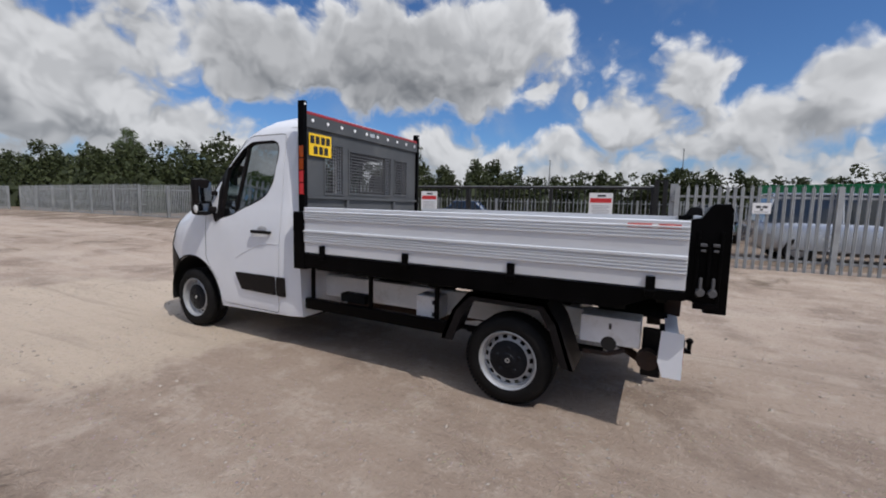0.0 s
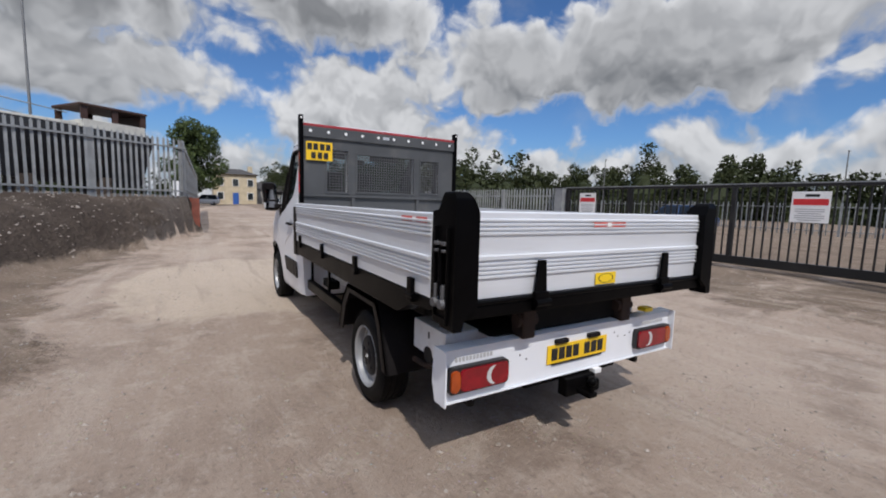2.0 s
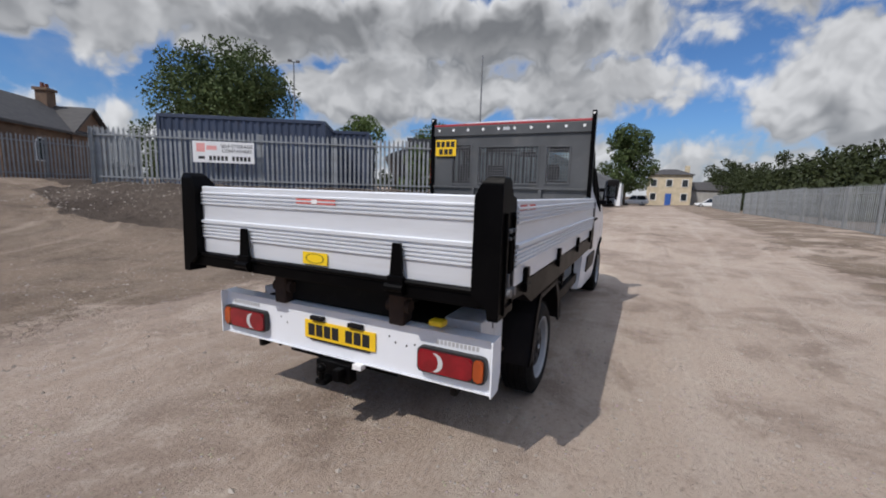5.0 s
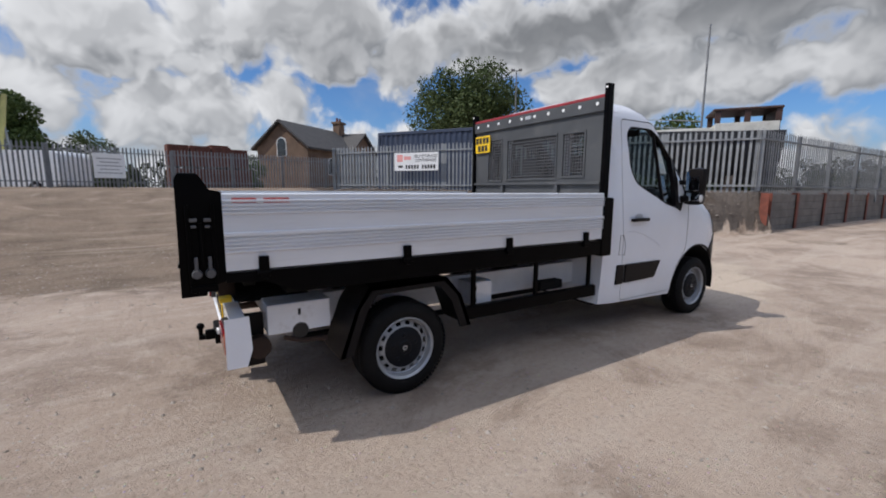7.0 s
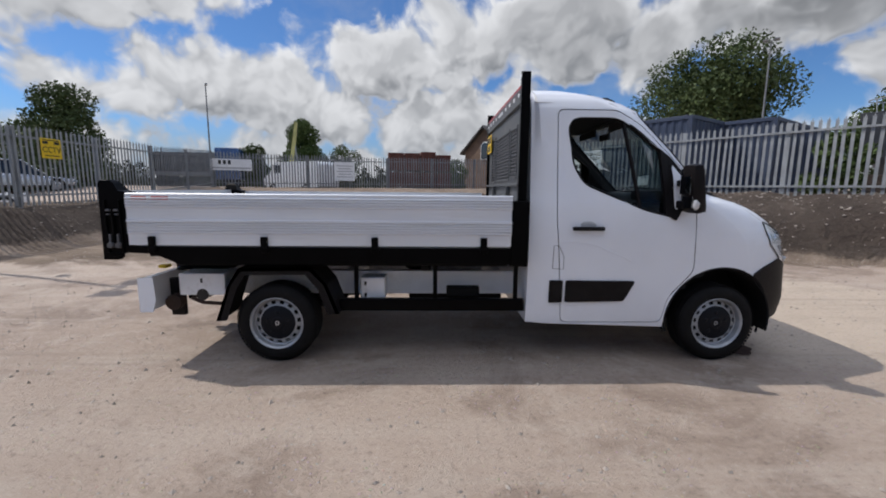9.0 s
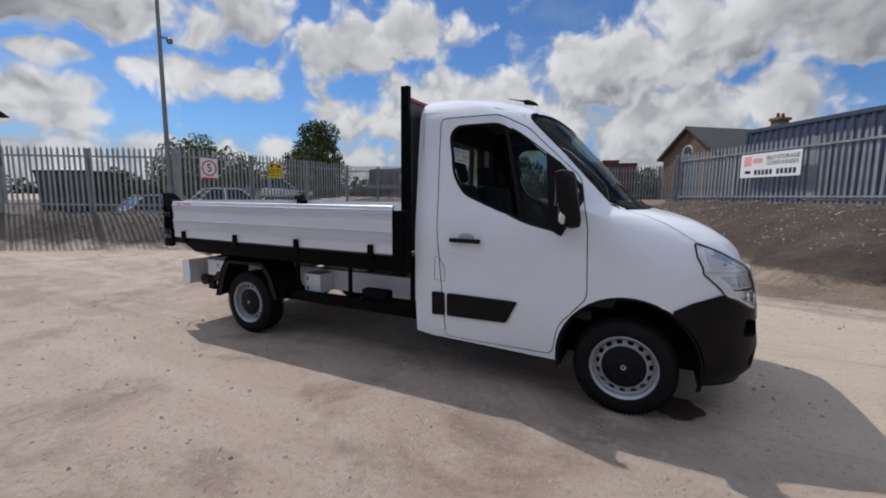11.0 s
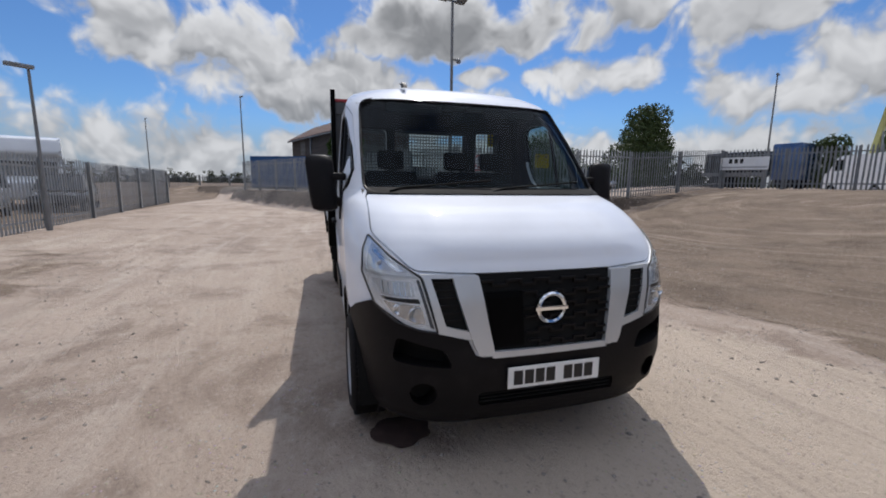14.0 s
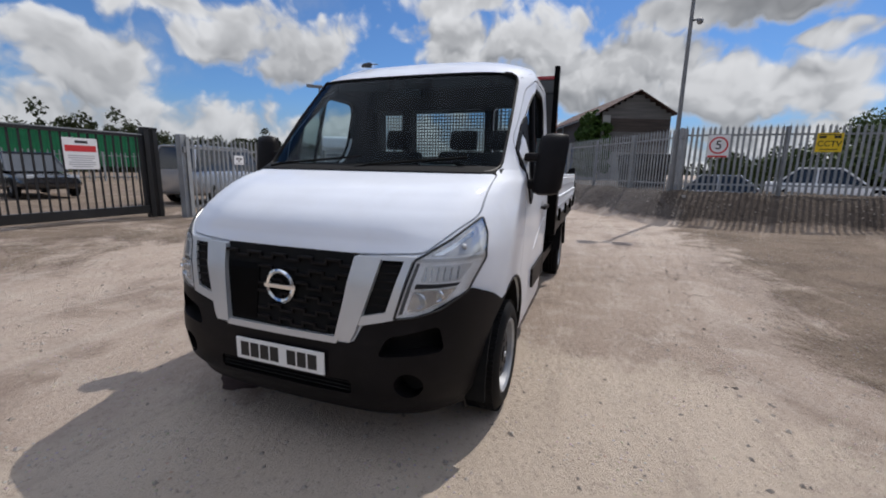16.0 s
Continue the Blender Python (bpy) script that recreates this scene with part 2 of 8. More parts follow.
def ground_material():
    """Rubble soil on the banks (by the soil mask), elsewhere pale crushed stone and dried mud, worn smooth in the wheel
    tracks, with brown and dusty patches and loose chippings.
    """
    m = bpy.data.materials.new("crushed_stone_ground")
    m.use_nodes = True
    tree = m.node_tree
    add, val, mth, vmath, ntex, mix, ramp = nodes_of(tree)
    b = tree.nodes["Principled BSDF"]
    pos = add("ShaderNodeTexCoord").outputs["Object"]
    big = ntex(pos, 0.16, 5.0, 0.6)
    mid = ntex(pos, 0.8, 6.0, 0.68, 0.5)
    patch_n = ntex(pos, 2.6, 6.0, 0.7, 0.3)
    lanes = ntex(vmath("MULTIPLY", pos, (0.16, 1.9, 1.0)), 0.9, 6.0, 0.62, 0.6)
    grit = ntex(pos, 24.0, 7.0, 0.75)
    fine = ntex(pos, 110.0, 3.0, 0.7)
    col = mix(ramp(big, 0.36, 0.66), (0.315, 0.243, 0.191, 1), (0.414, 0.333, 0.269, 1))
    col = mix(mth("MULTIPLY", ramp(mid, 0.46, 0.64), 0.80), col, (0.215, 0.160, 0.124, 1))
    col = mix(mth("MULTIPLY", ramp(patch_n, 0.50, 0.64), 0.68), col, (0.427, 0.355, 0.293, 1))
    col = mix(mth("MULTIPLY", ramp(lanes, 0.50, 0.66), 0.50), col, (0.451, 0.378, 0.314, 1))
    turn = vmath("SUBTRACT", pos, (-3.0, 15.0, 0.0))
    sx = add("ShaderNodeSeparateXYZ")
    val(sx.inputs[0], turn)
    arc = add("ShaderNodeCombineXYZ")
    val(arc.inputs[0], mth("MULTIPLY", vmath("LENGTH", turn), 1.9))
    val(arc.inputs[1], mth("MULTIPLY", mth("ARCTAN2", sx.outputs[1], sx.outputs[0]), 1.1))
    bends = ntex(arc.outputs[0], 0.9, 5.0, 0.6, 0.4)     # tracks that swing round
    earth_mask = add("ShaderNodeAttribute")
    earth_mask.attribute_name = "earth"
    brown = ramp(mth("ADD", earth_mask.outputs["Fac"], mth("MULTIPLY", mth("SUBTRACT", ntex(pos, 0.7, 7.0, 0.72, 0.5), 0.5), 2.3)), 0.34, 0.66)
    earth = mix(ramp(mid, 0.38, 0.66), (0.195, 0.151, 0.116, 1), (0.123, 0.096, 0.074, 1))
    earth = mix(mth("MULTIPLY", ramp(bends, 0.50, 0.68), 0.30), earth, (0.285, 0.229, 0.179, 1))
    earth = mix(mth("MULTIPLY", ramp(bends, 0.44, 0.34), 0.40), earth, (0.093, 0.073, 0.057, 1))
    col = mix(mth("MULTIPLY", brown, 0.84), col, earth)
    sand = ramp(mth("ADD", mth("MULTIPLY", earth_mask.outputs["Fac"], -1.0), mth("MULTIPLY", mth("SUBTRACT", ntex(pos, 1.1, 6.0, 0.7, 0.3), 0.5), 1.6)), 0.30, 0.70)
    col = mix(mth("MULTIPLY", sand, 0.75), col, (0.520, 0.435, 0.345, 1))
    col = mix(mth("MULTIPLY", ramp(bends, 0.55, 0.68), 0.35), col, (0.408, 0.344, 0.281, 1))
    col = mix(mth("MULTIPLY", ramp(lanes, 0.45, 0.33), 0.40), col, (0.217, 0.167, 0.132, 1))
    col = mix(mth("MULTIPLY", ramp(grit, 0.54, 0.70), 0.55), col, (0.526, 0.461, 0.400, 1))
    col = mix(mth("MULTIPLY", ramp(grit, 0.47, 0.32), 0.55), col, (0.123, 0.096, 0.078, 1))
    vor = add("ShaderNodeTexVoronoi")
    vor.inputs["Scale"].default_value = 30.0
    tree.links.new(pos, vor.inputs["Vector"])
    chip = ramp(vor.outputs["Distance"], 0.26, 0.14)
    chip = mth("MULTIPLY", chip, ramp(ntex(pos, 2.2, 4.0), 0.44, 0.62))
    tone = mix(0.80, vor.outputs["Color"], (0.38, 0.33, 0.28, 1))
    col = mix(mth("MULTIPLY", chip, 0.80), col, tone)
    mask = add("ShaderNodeAttribute")
    mask.attribute_name = "soil"
    edge = mth("ADD", mask.outputs["Fac"], mth("MULTIPLY", mth("SUBTRACT", ntex(pos, 1.7, 5.0, 0.7), 0.5), 0.9))
    soil = ramp(edge, 0.25, 0.55)
    sa, sc, sg = ntex(pos, 0.5, 6.0, 0.65), ntex(pos, 5.0, 6.0, 0.7), ntex(pos, 40.0, 4.0, 0.7)
    scol = mix(ramp(sa, 0.35, 0.65), (0.074, 0.059, 0.050, 1), (0.130, 0.106, 0.088, 1))
    scol = mix(mth("MULTIPLY", ramp(sc, 0.45, 0.68), 0.65), scol, (0.060, 0.049, 0.041, 1))
    scol = mix(mth("MULTIPLY", ramp(sg, 0.58, 0.72), 0.45), scol, (0.28, 0.25, 0.22, 1))
    col = mix(soil, col, scol)
    col = mix(1.0, col, (1.0, 0.985, 0.965, 1), "MULTIPLY")
    val(b.inputs["Base Color"], col)
    val(b.inputs["Roughness"], mth("SUBTRACT", mth("ADD", 0.84, mth("MULTIPLY", brown, 0.15)), mth("MULTIPLY", ramp(lanes, 0.5, 0.7), 0.12)))
    val(b.inputs["Specular IOR Level"], mth("SUBTRACT", 0.5, mth("MULTIPLY", brown, 0.42)))
    bp = add("ShaderNodeBump")
    bp.inputs["Strength"].default_value, bp.inputs["Distance"].default_value = 1.0, 0.03
    h = mth("ADD", mth("MULTIPLY", grit, 0.7), mth("MULTIPLY", fine, 0.25))
    h = mth("ADD", h, mth("ADD", mth("MULTIPLY", mid, 1.2), mth("MULTIPLY", bends, 1.4)))
    h = mth("ADD", h, mth("MULTIPLY", soil, mth("MULTIPLY", sc, 3.0)))
    h = mth("ADD", h, mth("MULTIPLY", brown, mth("MULTIPLY", sc, 2.2)))
    val(bp.inputs["Height"], mth("ADD", h, mth("MULTIPLY", chip, 0.35)))
    val(b.inputs["Normal"], bp.outputs[0])
    return m


def leaf_material(name, dark, light):
    m = bpy.data.materials.new(name)
    m.use_nodes = True
    tree = m.node_tree
    add, val, mth, vmath, ntex, mix, ramp = nodes_of(tree)
    b = tree.nodes["Principled BSDF"]
    rnd = add("ShaderNodeNewGeometry").outputs["Random Per Island"]
    pos = add("ShaderNodeTexCoord").outputs["Object"]
    col = mix(mth("MULTIPLY", mth("ADD", rnd, ntex(pos, 0.6, 3.0)), 0.55, clamp=True), (*dark, 1), (*light, 1))
    val(b.inputs["Base Color"], col)
    b.inputs["Roughness"].default_value = 0.65
    b.inputs["Specular IOR Level"].default_value = 0.2
    b.inputs["Transmission Weight"].default_value = 0.0
    return m


M_GROUND = ground_material()
M_CHIPS = leaf_material("stone_chippings", (0.14, 0.115, 0.095), (0.44, 0.39, 0.34))
M_WHITE = material("white_van_paint", (0.745, 0.765, 0.805), 0.5, 0, 0.03, 1.2, 40, 0.0, (0.52, 0.50, 0.47), 0.12, coat=0.6, spec=0.06)
M_CHASSIS = material("white_chassis_paint", (0.80, 0.81, 0.83), 0.5, 0, 0.05, 4, 60, 0.05, (0.36, 0.31, 0.26), 0.30)
M_BLACKP = material("black_textured_plastic", (0.0075, 0.0064, 0.0070), 0.5, 0, 0.2, 6, 220, 0.12, (0.024, 0.020, 0.018), 0.22, spec=0.15)
M_BLACKM = material("black_painted_steel", (0.0020, 0.0019, 0.0022), 0.38, 0, 0.2, 5, 80, 0.05, (0.010, 0.009, 0.008), 0.15, spec=0.055)
M_GREYM = material("grey_painted_steel_sheet", (0.064, 0.067, 0.071), 0.5, 0, 0.10, 2.5, 60, 0.04, (0.16, 0.15, 0.14), 0.25)
M_ALU = material("silver_anodised_aluminium", (0.70, 0.72, 0.755), 0.42, 0.3, 0.05, 1.5, 50, 0.02, (0.46, 0.44, 0.42), 0.22, stretch=(0.5, 0.5, 6))
M_ALUIN = material("scuffed_aluminium_inside", (0.44, 0.44, 0.44), 0.55, 0.3, 0.14, 2.0, 30, 0.05, (0.22, 0.20, 0.18), 0.5)
M_SILVER = material("silver_trim_paint", (0.60, 0.61, 0.62), 0.34, 0.55, 0.03, 4, 80)
M_STEELW = material("silver_steel_wheel", (0.36, 0.37, 0.385), 0.42, 0.4, 0.10, 8, 90, 0.03, (0.20, 0.17, 0.14), 0.3)
M_CHROME = material("chrome", (0.82, 0.83, 0.84), 0.12, 1.0, 0.02)
M_MIRROR = material("mirror_glass", (0.40, 0.41, 0.43), 0.06, 1.0, 0.02)
M_RUBBER = material("tyre_rubber", (0.0065, 0.0062, 0.0064), 0.70, 0, 0.25, 8, 90, 0.1, (0.035, 0.029, 0.024), 0.22, spec=0.15)
M_HUB = material("navy_black_hub_plastic", (0.007, 0.008, 0.011), 0.45, 0, 0.1, spec=0.15)
M_DARK = material("underbody_black", (0.006, 0.006, 0.006), 0.85, 0, 0.3, 6, 60, 0.05, (0.03, 0.025, 0.02), 0.25, spec=0.2)
M_RUST = material("rusty_steel", (0.10, 0.042, 0.022), 0.85, 0.1, 0.35, 6, 70, 0.2, (0.035, 0.022, 0.016), 0.6)
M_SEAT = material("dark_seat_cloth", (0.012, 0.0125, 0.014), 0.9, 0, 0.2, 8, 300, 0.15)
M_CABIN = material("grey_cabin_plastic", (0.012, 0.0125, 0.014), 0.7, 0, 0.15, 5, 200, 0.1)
M_HEADLIN = material("dark_headlining", (0.045, 0.045, 0.047), 0.9, 0, 0.08, 5, 200, 0.1)
M_RED = material("red_lamp_lens", (0.21, 0.002, 0.008), 0.16, 0, 0.18, 14, 160, 0.12, coat=0.35)
M_AMBER = material("amber_lamp_lens", (0.36, 0.060, 0.008), 0.15, 0, 0.15, 14, 160, 0.15, coat=0.35)
M_CLEAR = material("clear_lamp_lens", (0.58, 0.59, 0.60), 0.14, 0.1, 0.06, 9, 90, 0.02, coat=0.8)
M_REFLECT = material("lamp_reflector", (0.66, 0.68, 0.70), 0.22, 0.8, 0.15, 12, 60, 0.03)
M_YELLOWP = material("yellow_plate", (0.82, 0.52, 0.015), 0.4, 0, 0.05, 6)
M_WHITEP = material("white_plate", (0.80, 0.80, 0.78), 0.4, 0, 0.03, 6)
M_INK = material("black_ink", (0.012, 0.012, 0.013), 0.5, 0, 0.1)
M_REDINK = material("red_ink", (0.60, 0.030, 0.035), 0.5, 0, 0.06)
M_STICKER = material("faded_red_sticker", (0.58, 0.13, 0.11), 0.5, 0, 0.25, 20, 120)
M_PINKINK = material("pale_red_ink", (0.78, 0.36, 0.34), 0.5, 0, 0.06)
M_WHITEINK = material("white_sign_sheet", (0.80, 0.80, 0.80), 0.45, 0, 0.04, 3, 60, 0, (0.55, 0.53, 0.50), 0.12)
M_YELLOWS = material("yellow_sign_sheet", (0.78, 0.53, 0.012), 0.45, 0, 0.06, 3)
M_GREYINK = material("grey_ink", (0.40, 0.40, 0.41), 0.5, 0, 0.05)
M_MESH = material("grey_mesh_wire", (0.10, 0.10, 0.105), 0.5, 0.3, 0.1)
M_GALV = material("galvanised_steel", (0.30, 0.315, 0.325), 0.55, 0.3, 0.14, 2.5, 60, 0.03, (0.25, 0.25, 0.25), 0.3, island=0.10)
M_GALVD = material("weathered_galvanised_steel", (0.215, 0.225, 0.235), 0.6, 0.25, 0.14, 2.5, 60, 0.03, (0.19, 0.18, 0.18), 0.3, island=0.10)
M_GATE = material("black_gate_paint", (0.008, 0.008, 0.009), 0.5, 0, 0.2, 3, 60, 0.03, (0.06, 0.05, 0.045), 0.2, island=0.15)
M_NAVY = material("navy_container_paint", (0.043, 0.058, 0.098), 0.5, 0.1, 0.12, 1.2, 40, 0.03, (0.10, 0.075, 0.06), 0.25)
M_BLUE = material("blue_container_paint", (0.018, 0.090, 0.25), 0.5, 0.1, 0.12, 1.2, 40, 0.03, (0.10, 0.08, 0.07), 0.2)
M_GREEN = material("green_container_paint", (0.012, 0.20, 0.075), 0.5, 0.1, 0.12, 1.2, 40, 0.03, (0.06, 0.07, 0.05), 0.2)
M_STONE = material("sandstone_wall", (0.145, 0.094, 0.064), 0.9, 0, 0.22, 1.5, 9, 0.35, (0.085, 0.058, 0.043), 0.5)
M_YSTONE = material("honey_stone_wall", (0.52, 0.44, 0.31), 0.9, 0, 0.12, 1.2, 8, 0.25, (0.38, 0.28, 0.17), 0.4)
M_SLATE = material("slate_roof", (0.050, 0.047, 0.046), 0.75, 0, 0.2, 2, 12, 0.25, (0.12, 0.10, 0.085), 0.35, stretch=(1, 1, 3))
M_TILE = material("brown_tile_roof", (0.112, 0.068, 0.056), 0.85, 0, 0.2, 1.2, 10, 0.3, (0.085, 0.055, 0.045), 0.5)
M_TIMBER = material("weathered_timber_board", (0.060, 0.045, 0.036), 0.85, 0, 0.25, 1.4, 24, 0.25, (0.13, 0.11, 0.10), 0.3, stretch=(0.3, 0.3, 4))
M_GREYTIM = material("silvered_timber_board", (0.135, 0.125, 0.115), 0.85, 0, 0.22, 1.4, 24, 0.25, (0.06, 0.05, 0.045), 0.35, stretch=(0.3, 0.3, 4))
M_RENDER = material("grey_cement_render", (0.34, 0.33, 0.31), 0.9, 0, 0.12, 0.8, 20, 0.2, (0.22, 0.21, 0.19), 0.4)
M_BRICK = material("red_brick_stack", (0.125, 0.045, 0.032), 0.9, 0, 0.2, 2, 14, 0.3, (0.10, 0.05, 0.04), 0.4)
M_WINDOW = material("dark_window_glass", (0.02, 0.024, 0.028), 0.08, 0, 0.1, coat=0.5)
M_SIGNBLUE = material("blue_door_paint", (0.03, 0.10, 0.35), 0.5)
M_WHITEW = material("white_window_frame", (0.72, 0.72, 0.70), 0.5)
M_CARSIL = material("silver_car_paint", (0.48, 0.50, 0.53), 0.25, 0.6, 0.03, 2, 60, coat=0.7)
M_CARDRK = material("dark_car_paint", (0.030, 0.033, 0.040), 0.25, 0.3, 0.1, 2, 60, coat=0.7)
M_CARBLU = material("blue_car_paint", (0.05, 0.10, 0.22), 0.25, 0.3, 0.1, 2, 60, coat=0.7)
M_CARWHT = material("white_vehicle_paint", (0.74, 0.75, 0.76), 0.35, 0, 0.03, 2, 60, coat=0.5)
M_CREAM = material("cream_boat_paint", (0.56, 0.55, 0.50), 0.5, 0, 0.10, 2, 40, 0.03, (0.30, 0.27, 0.22), 0.4)
M_BOATDK = material("dark_boat_hull", (0.032, 0.036, 0.044), 0.55, 0, 0.2, 2, 40, 0.03, (0.09, 0.06, 0.05), 0.4)
M_BROWNW = material("varnished_brown_wood", (0.060, 0.030, 0.022), 0.5, 0, 0.2, 3, 40, 0.05)
M_YELCRANE = material("faded_yellow_paint", (0.44, 0.42, 0.16), 0.6, 0, 0.15, 3)
M_BARK = material("bark", (0.085, 0.066, 0.050), 0.95, 0, 0.25, 5, 40, 0.4, stretch=(1, 1, 0.3))
M_STONES = material("loose_stone", (0.34, 0.315, 0.285), 0.9, 0, 0.3, 7, 60, 0.2)
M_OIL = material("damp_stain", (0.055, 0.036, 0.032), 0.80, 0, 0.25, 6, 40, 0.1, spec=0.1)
M_POLE = material("galvanised_lamp_pole", (0.20, 0.205, 0.21), 0.55, 0.3, 0.1)
M_LEAF = leaf_material("green_leaves", (0.034, 0.058, 0.016), (0.105, 0.150, 0.045))
M_LEAF2 = leaf_material("dark_green_leaves", (0.030, 0.050, 0.017), (0.085, 0.115, 0.040))
M_WOODS = leaf_material("woodland_leaves", (0.017, 0.025, 0.009), (0.050, 0.061, 0.022))
# near-black green: the shade deep inside the tree belts, put into colour
M_SHADE = leaf_material("inner_shade_leaves", (0.012, 0.018, 0.006), (0.028, 0.036, 0.012))
M_IVY = leaf_material("ivy_leaves", (0.022, 0.050, 0.010), (0.070, 0.125, 0.025))
M_LAMPIN = material("silvered_lamp_housing", (0.80, 0.81, 0.82), 0.34, 0.1, 0.10, 9, 70, 0.05)
M_LENS = glass_material("clear_lamp_glass", (0.96, 0.96, 0.96), 0.35)
M_GLASS = glass_material("clear_vehicle_glass", (0.42, 0.49, 0.48), 0.35)
M_SCREEN = glass_material("windscreen_glass", (0.42, 0.52, 0.54), 0.28)

# ---------- mesh helpers ----------
def mesh_ob(name, bm, mats, parent=None, label="", smooth=False, sharp=35):
    """Links a bmesh as one object, under a parent where one is given."""
    bmesh.ops.recalc_face_normals(bm, faces=bm.faces)
    me = bpy.data.meshes.new(name)
    bm.to_mesh(me)
    bm.free()
    for m in mats if isinstance(mats, (list, tuple)) else [mats]:
        me.materials.append(m)
    if smooth:
        me.shade_smooth()
        me.set_sharp_from_angle(angle=radians(sharp))
    ob = new(name, me)
    if parent is not None:
        ob.parent = parent
    if label:
        ob["label"] = label
    return ob


def part(name, bm, mat, parent, label="", smooth=False, sharp=35):
    return mesh_ob(name, bm, mat, parent, label, smooth, sharp)


def thing(name, label, category, group="", at=(0, 0, 0), rz=0):
    ob = new(name)
    ob.empty_display_size = 0.2
    ob.matrix_basis = pose(*at, 0, 0, rz)
    return tagged(ob, label, category, group)


def box(bm, lo, hi, bevel=0.0, m=None, index=0):
    """A box between two corners, with its edges rounded off; m moves it."""
    made = bmesh.ops.create_cube(bm, size=1.0)["verts"]
    lo, hi = Vector(lo), Vector(hi)
    for v in made:
        v.co = Vector([lo[i] + (v.co[i] + 0.5) * (hi[i] - lo[i]) for i in range(3)])
    faces = set(f for v in made for f in v.link_faces)
    if bevel > 0:
        edges = list(set(e for v in made for e in v.link_edges))
        res = bmesh.ops.bevel(bm, geom=edges, offset=min(bevel, 0.45 * min(hi - lo)), segments=2, affect="EDGES", profile=0.6)
        faces = set(res["faces"]) | set(f for f in faces if f.is_valid)
        made = list(set(v for f in faces for v in f.verts))
    for f in faces:
        f.material_index = index
    if m is not None:
        for v in made:
            v.co = m @ v.co
    return made


def rod(bm, a, b, r, r2=None, seg=10):
    """A round bar from a to b."""
    a, b = Vector(a), Vector(b)
    d = b - a
    made = bmesh.ops.create_cone(bm, cap_ends=True, segments=seg, radius1=r, radius2=r if r2 is None else r2, depth=d.length)["verts"]
    m = Matrix.Translation((a + b) / 2) @ d.to_track_quat("Z", "Y").to_matrix().to_4x4()
    for v in made:
        v.co = m @ v.co
    return made


def pipe(bm, pts, r, seg=8):
    """A bent round bar through the points, one unbroken tube."""
    pts = [Vector(p) for p in pts]
    ring_closed = (pts[0] - pts[-1]).length < 1e-6
    if ring_closed:
        pts = pts[:-1]
    n = len(pts)
    rings = []
    side = None
    for i, p in enumerate(pts):
        before = pts[i - 1] if i or ring_closed else p
        after = pts[(i + 1) % n] if i < n - 1 or ring_closed else p
        way = (after - before).normalized()
        if side is None:
            side = way.orthogonal().normalized()
        side = (side - way * side.dot(way)).normalized()
        other = way.cross(side)
        rings.append([bm.verts.new(p + r * (math.cos(2 * math.pi * k / seg) * side + math.sin(2 * math.pi * k / seg) * other)) for k in range(seg)])
    pairs = list(zip(rings, rings[1:])) + ([(rings[-1], rings[0])] if ring_closed else [])
    for a, b in pairs:
        for k in range(seg):
            bm.faces.new((a[k], a[(k + 1) % seg], b[(k + 1) % seg], b[k]))
    if not ring_closed:
        bm.faces.new(rings[0])
        bm.faces.new(rings[-1][::-1])


def prism(bm, poly, lo, hi, axis):
    """A polygon drawn out along an axis: 'x' takes (y, z) pairs, 'y' takes (x, z) pairs, 'z' takes (x, y) pairs."""
    def at(p, d):
        return {"x": (d, p[0], p[1]), "y": (p[0], d, p[1]), "z": (p[0], p[1], d)}[axis]
    a = [bm.verts.new(at(p, lo)) for p in poly]
    b = [bm.verts.new(at(p, hi)) for p in poly]
    n = len(poly)
    faces = [bm.faces.new(a), bm.faces.new(b[::-1])]
    for i in range(n):
        faces.append(bm.faces.new((a[i], b[i], b[(i + 1) % n], a[(i + 1) % n])))
    return faces


def lathe(bm, profile, seg, axis_at=(0, 0, 0), closed=False, index=0):
    """Turns a profile of (radius, along y) round the y axis."""
    rings = []
    for r, y in profile:
        rings.append([bm.verts.new((axis_at[0] + r * math.cos(2 * math.pi * k / seg), axis_at[1] + y, axis_at[2] + r * math.sin(2 * math.pi * k / seg))) for k in range(seg)])
    pairs = list(zip(rings, rings[1:])) + ([(rings[-1], rings[0])] if closed else [])
    for ra, rb in pairs:
        for k in range(seg):
            f = bm.faces.new((ra[k], ra[(k + 1) % seg], rb[(k + 1) % seg], rb[k]))
            f.material_index = index
    return rings


def step(t):
    t = max(0.0, min(1.0, t))
    return t * t * (3 - 2 * t)


# ---------- ground ----------
BANK_A = ((5.0, 14.2), (13.2, 2.2))                 # fence on the container bank
BANK_B = ((-27.0, -6.5), (-8.9, 3.75), (-9.05, 7.5), (-9.15, 11.9), (-10.2, 18.5))   # fence on the rear bank


def seg_dist(px, py, a, b):
    """Distance to a segment, and the side of it (positive: right of the way from a to b)."""
    dx, dy = b[0] - a[0], b[1] - a[1]
    L2 = dx * dx + dy * dy
    t = max(0.0, min(1.0, ((px - a[0]) * dx + (py - a[1]) * dy) / L2))
    d = math.hypot(px - a[0] - t * dx, py - a[1] - t * dy)
    return d, (px - a[0]) * dy - (py - a[1]) * dx


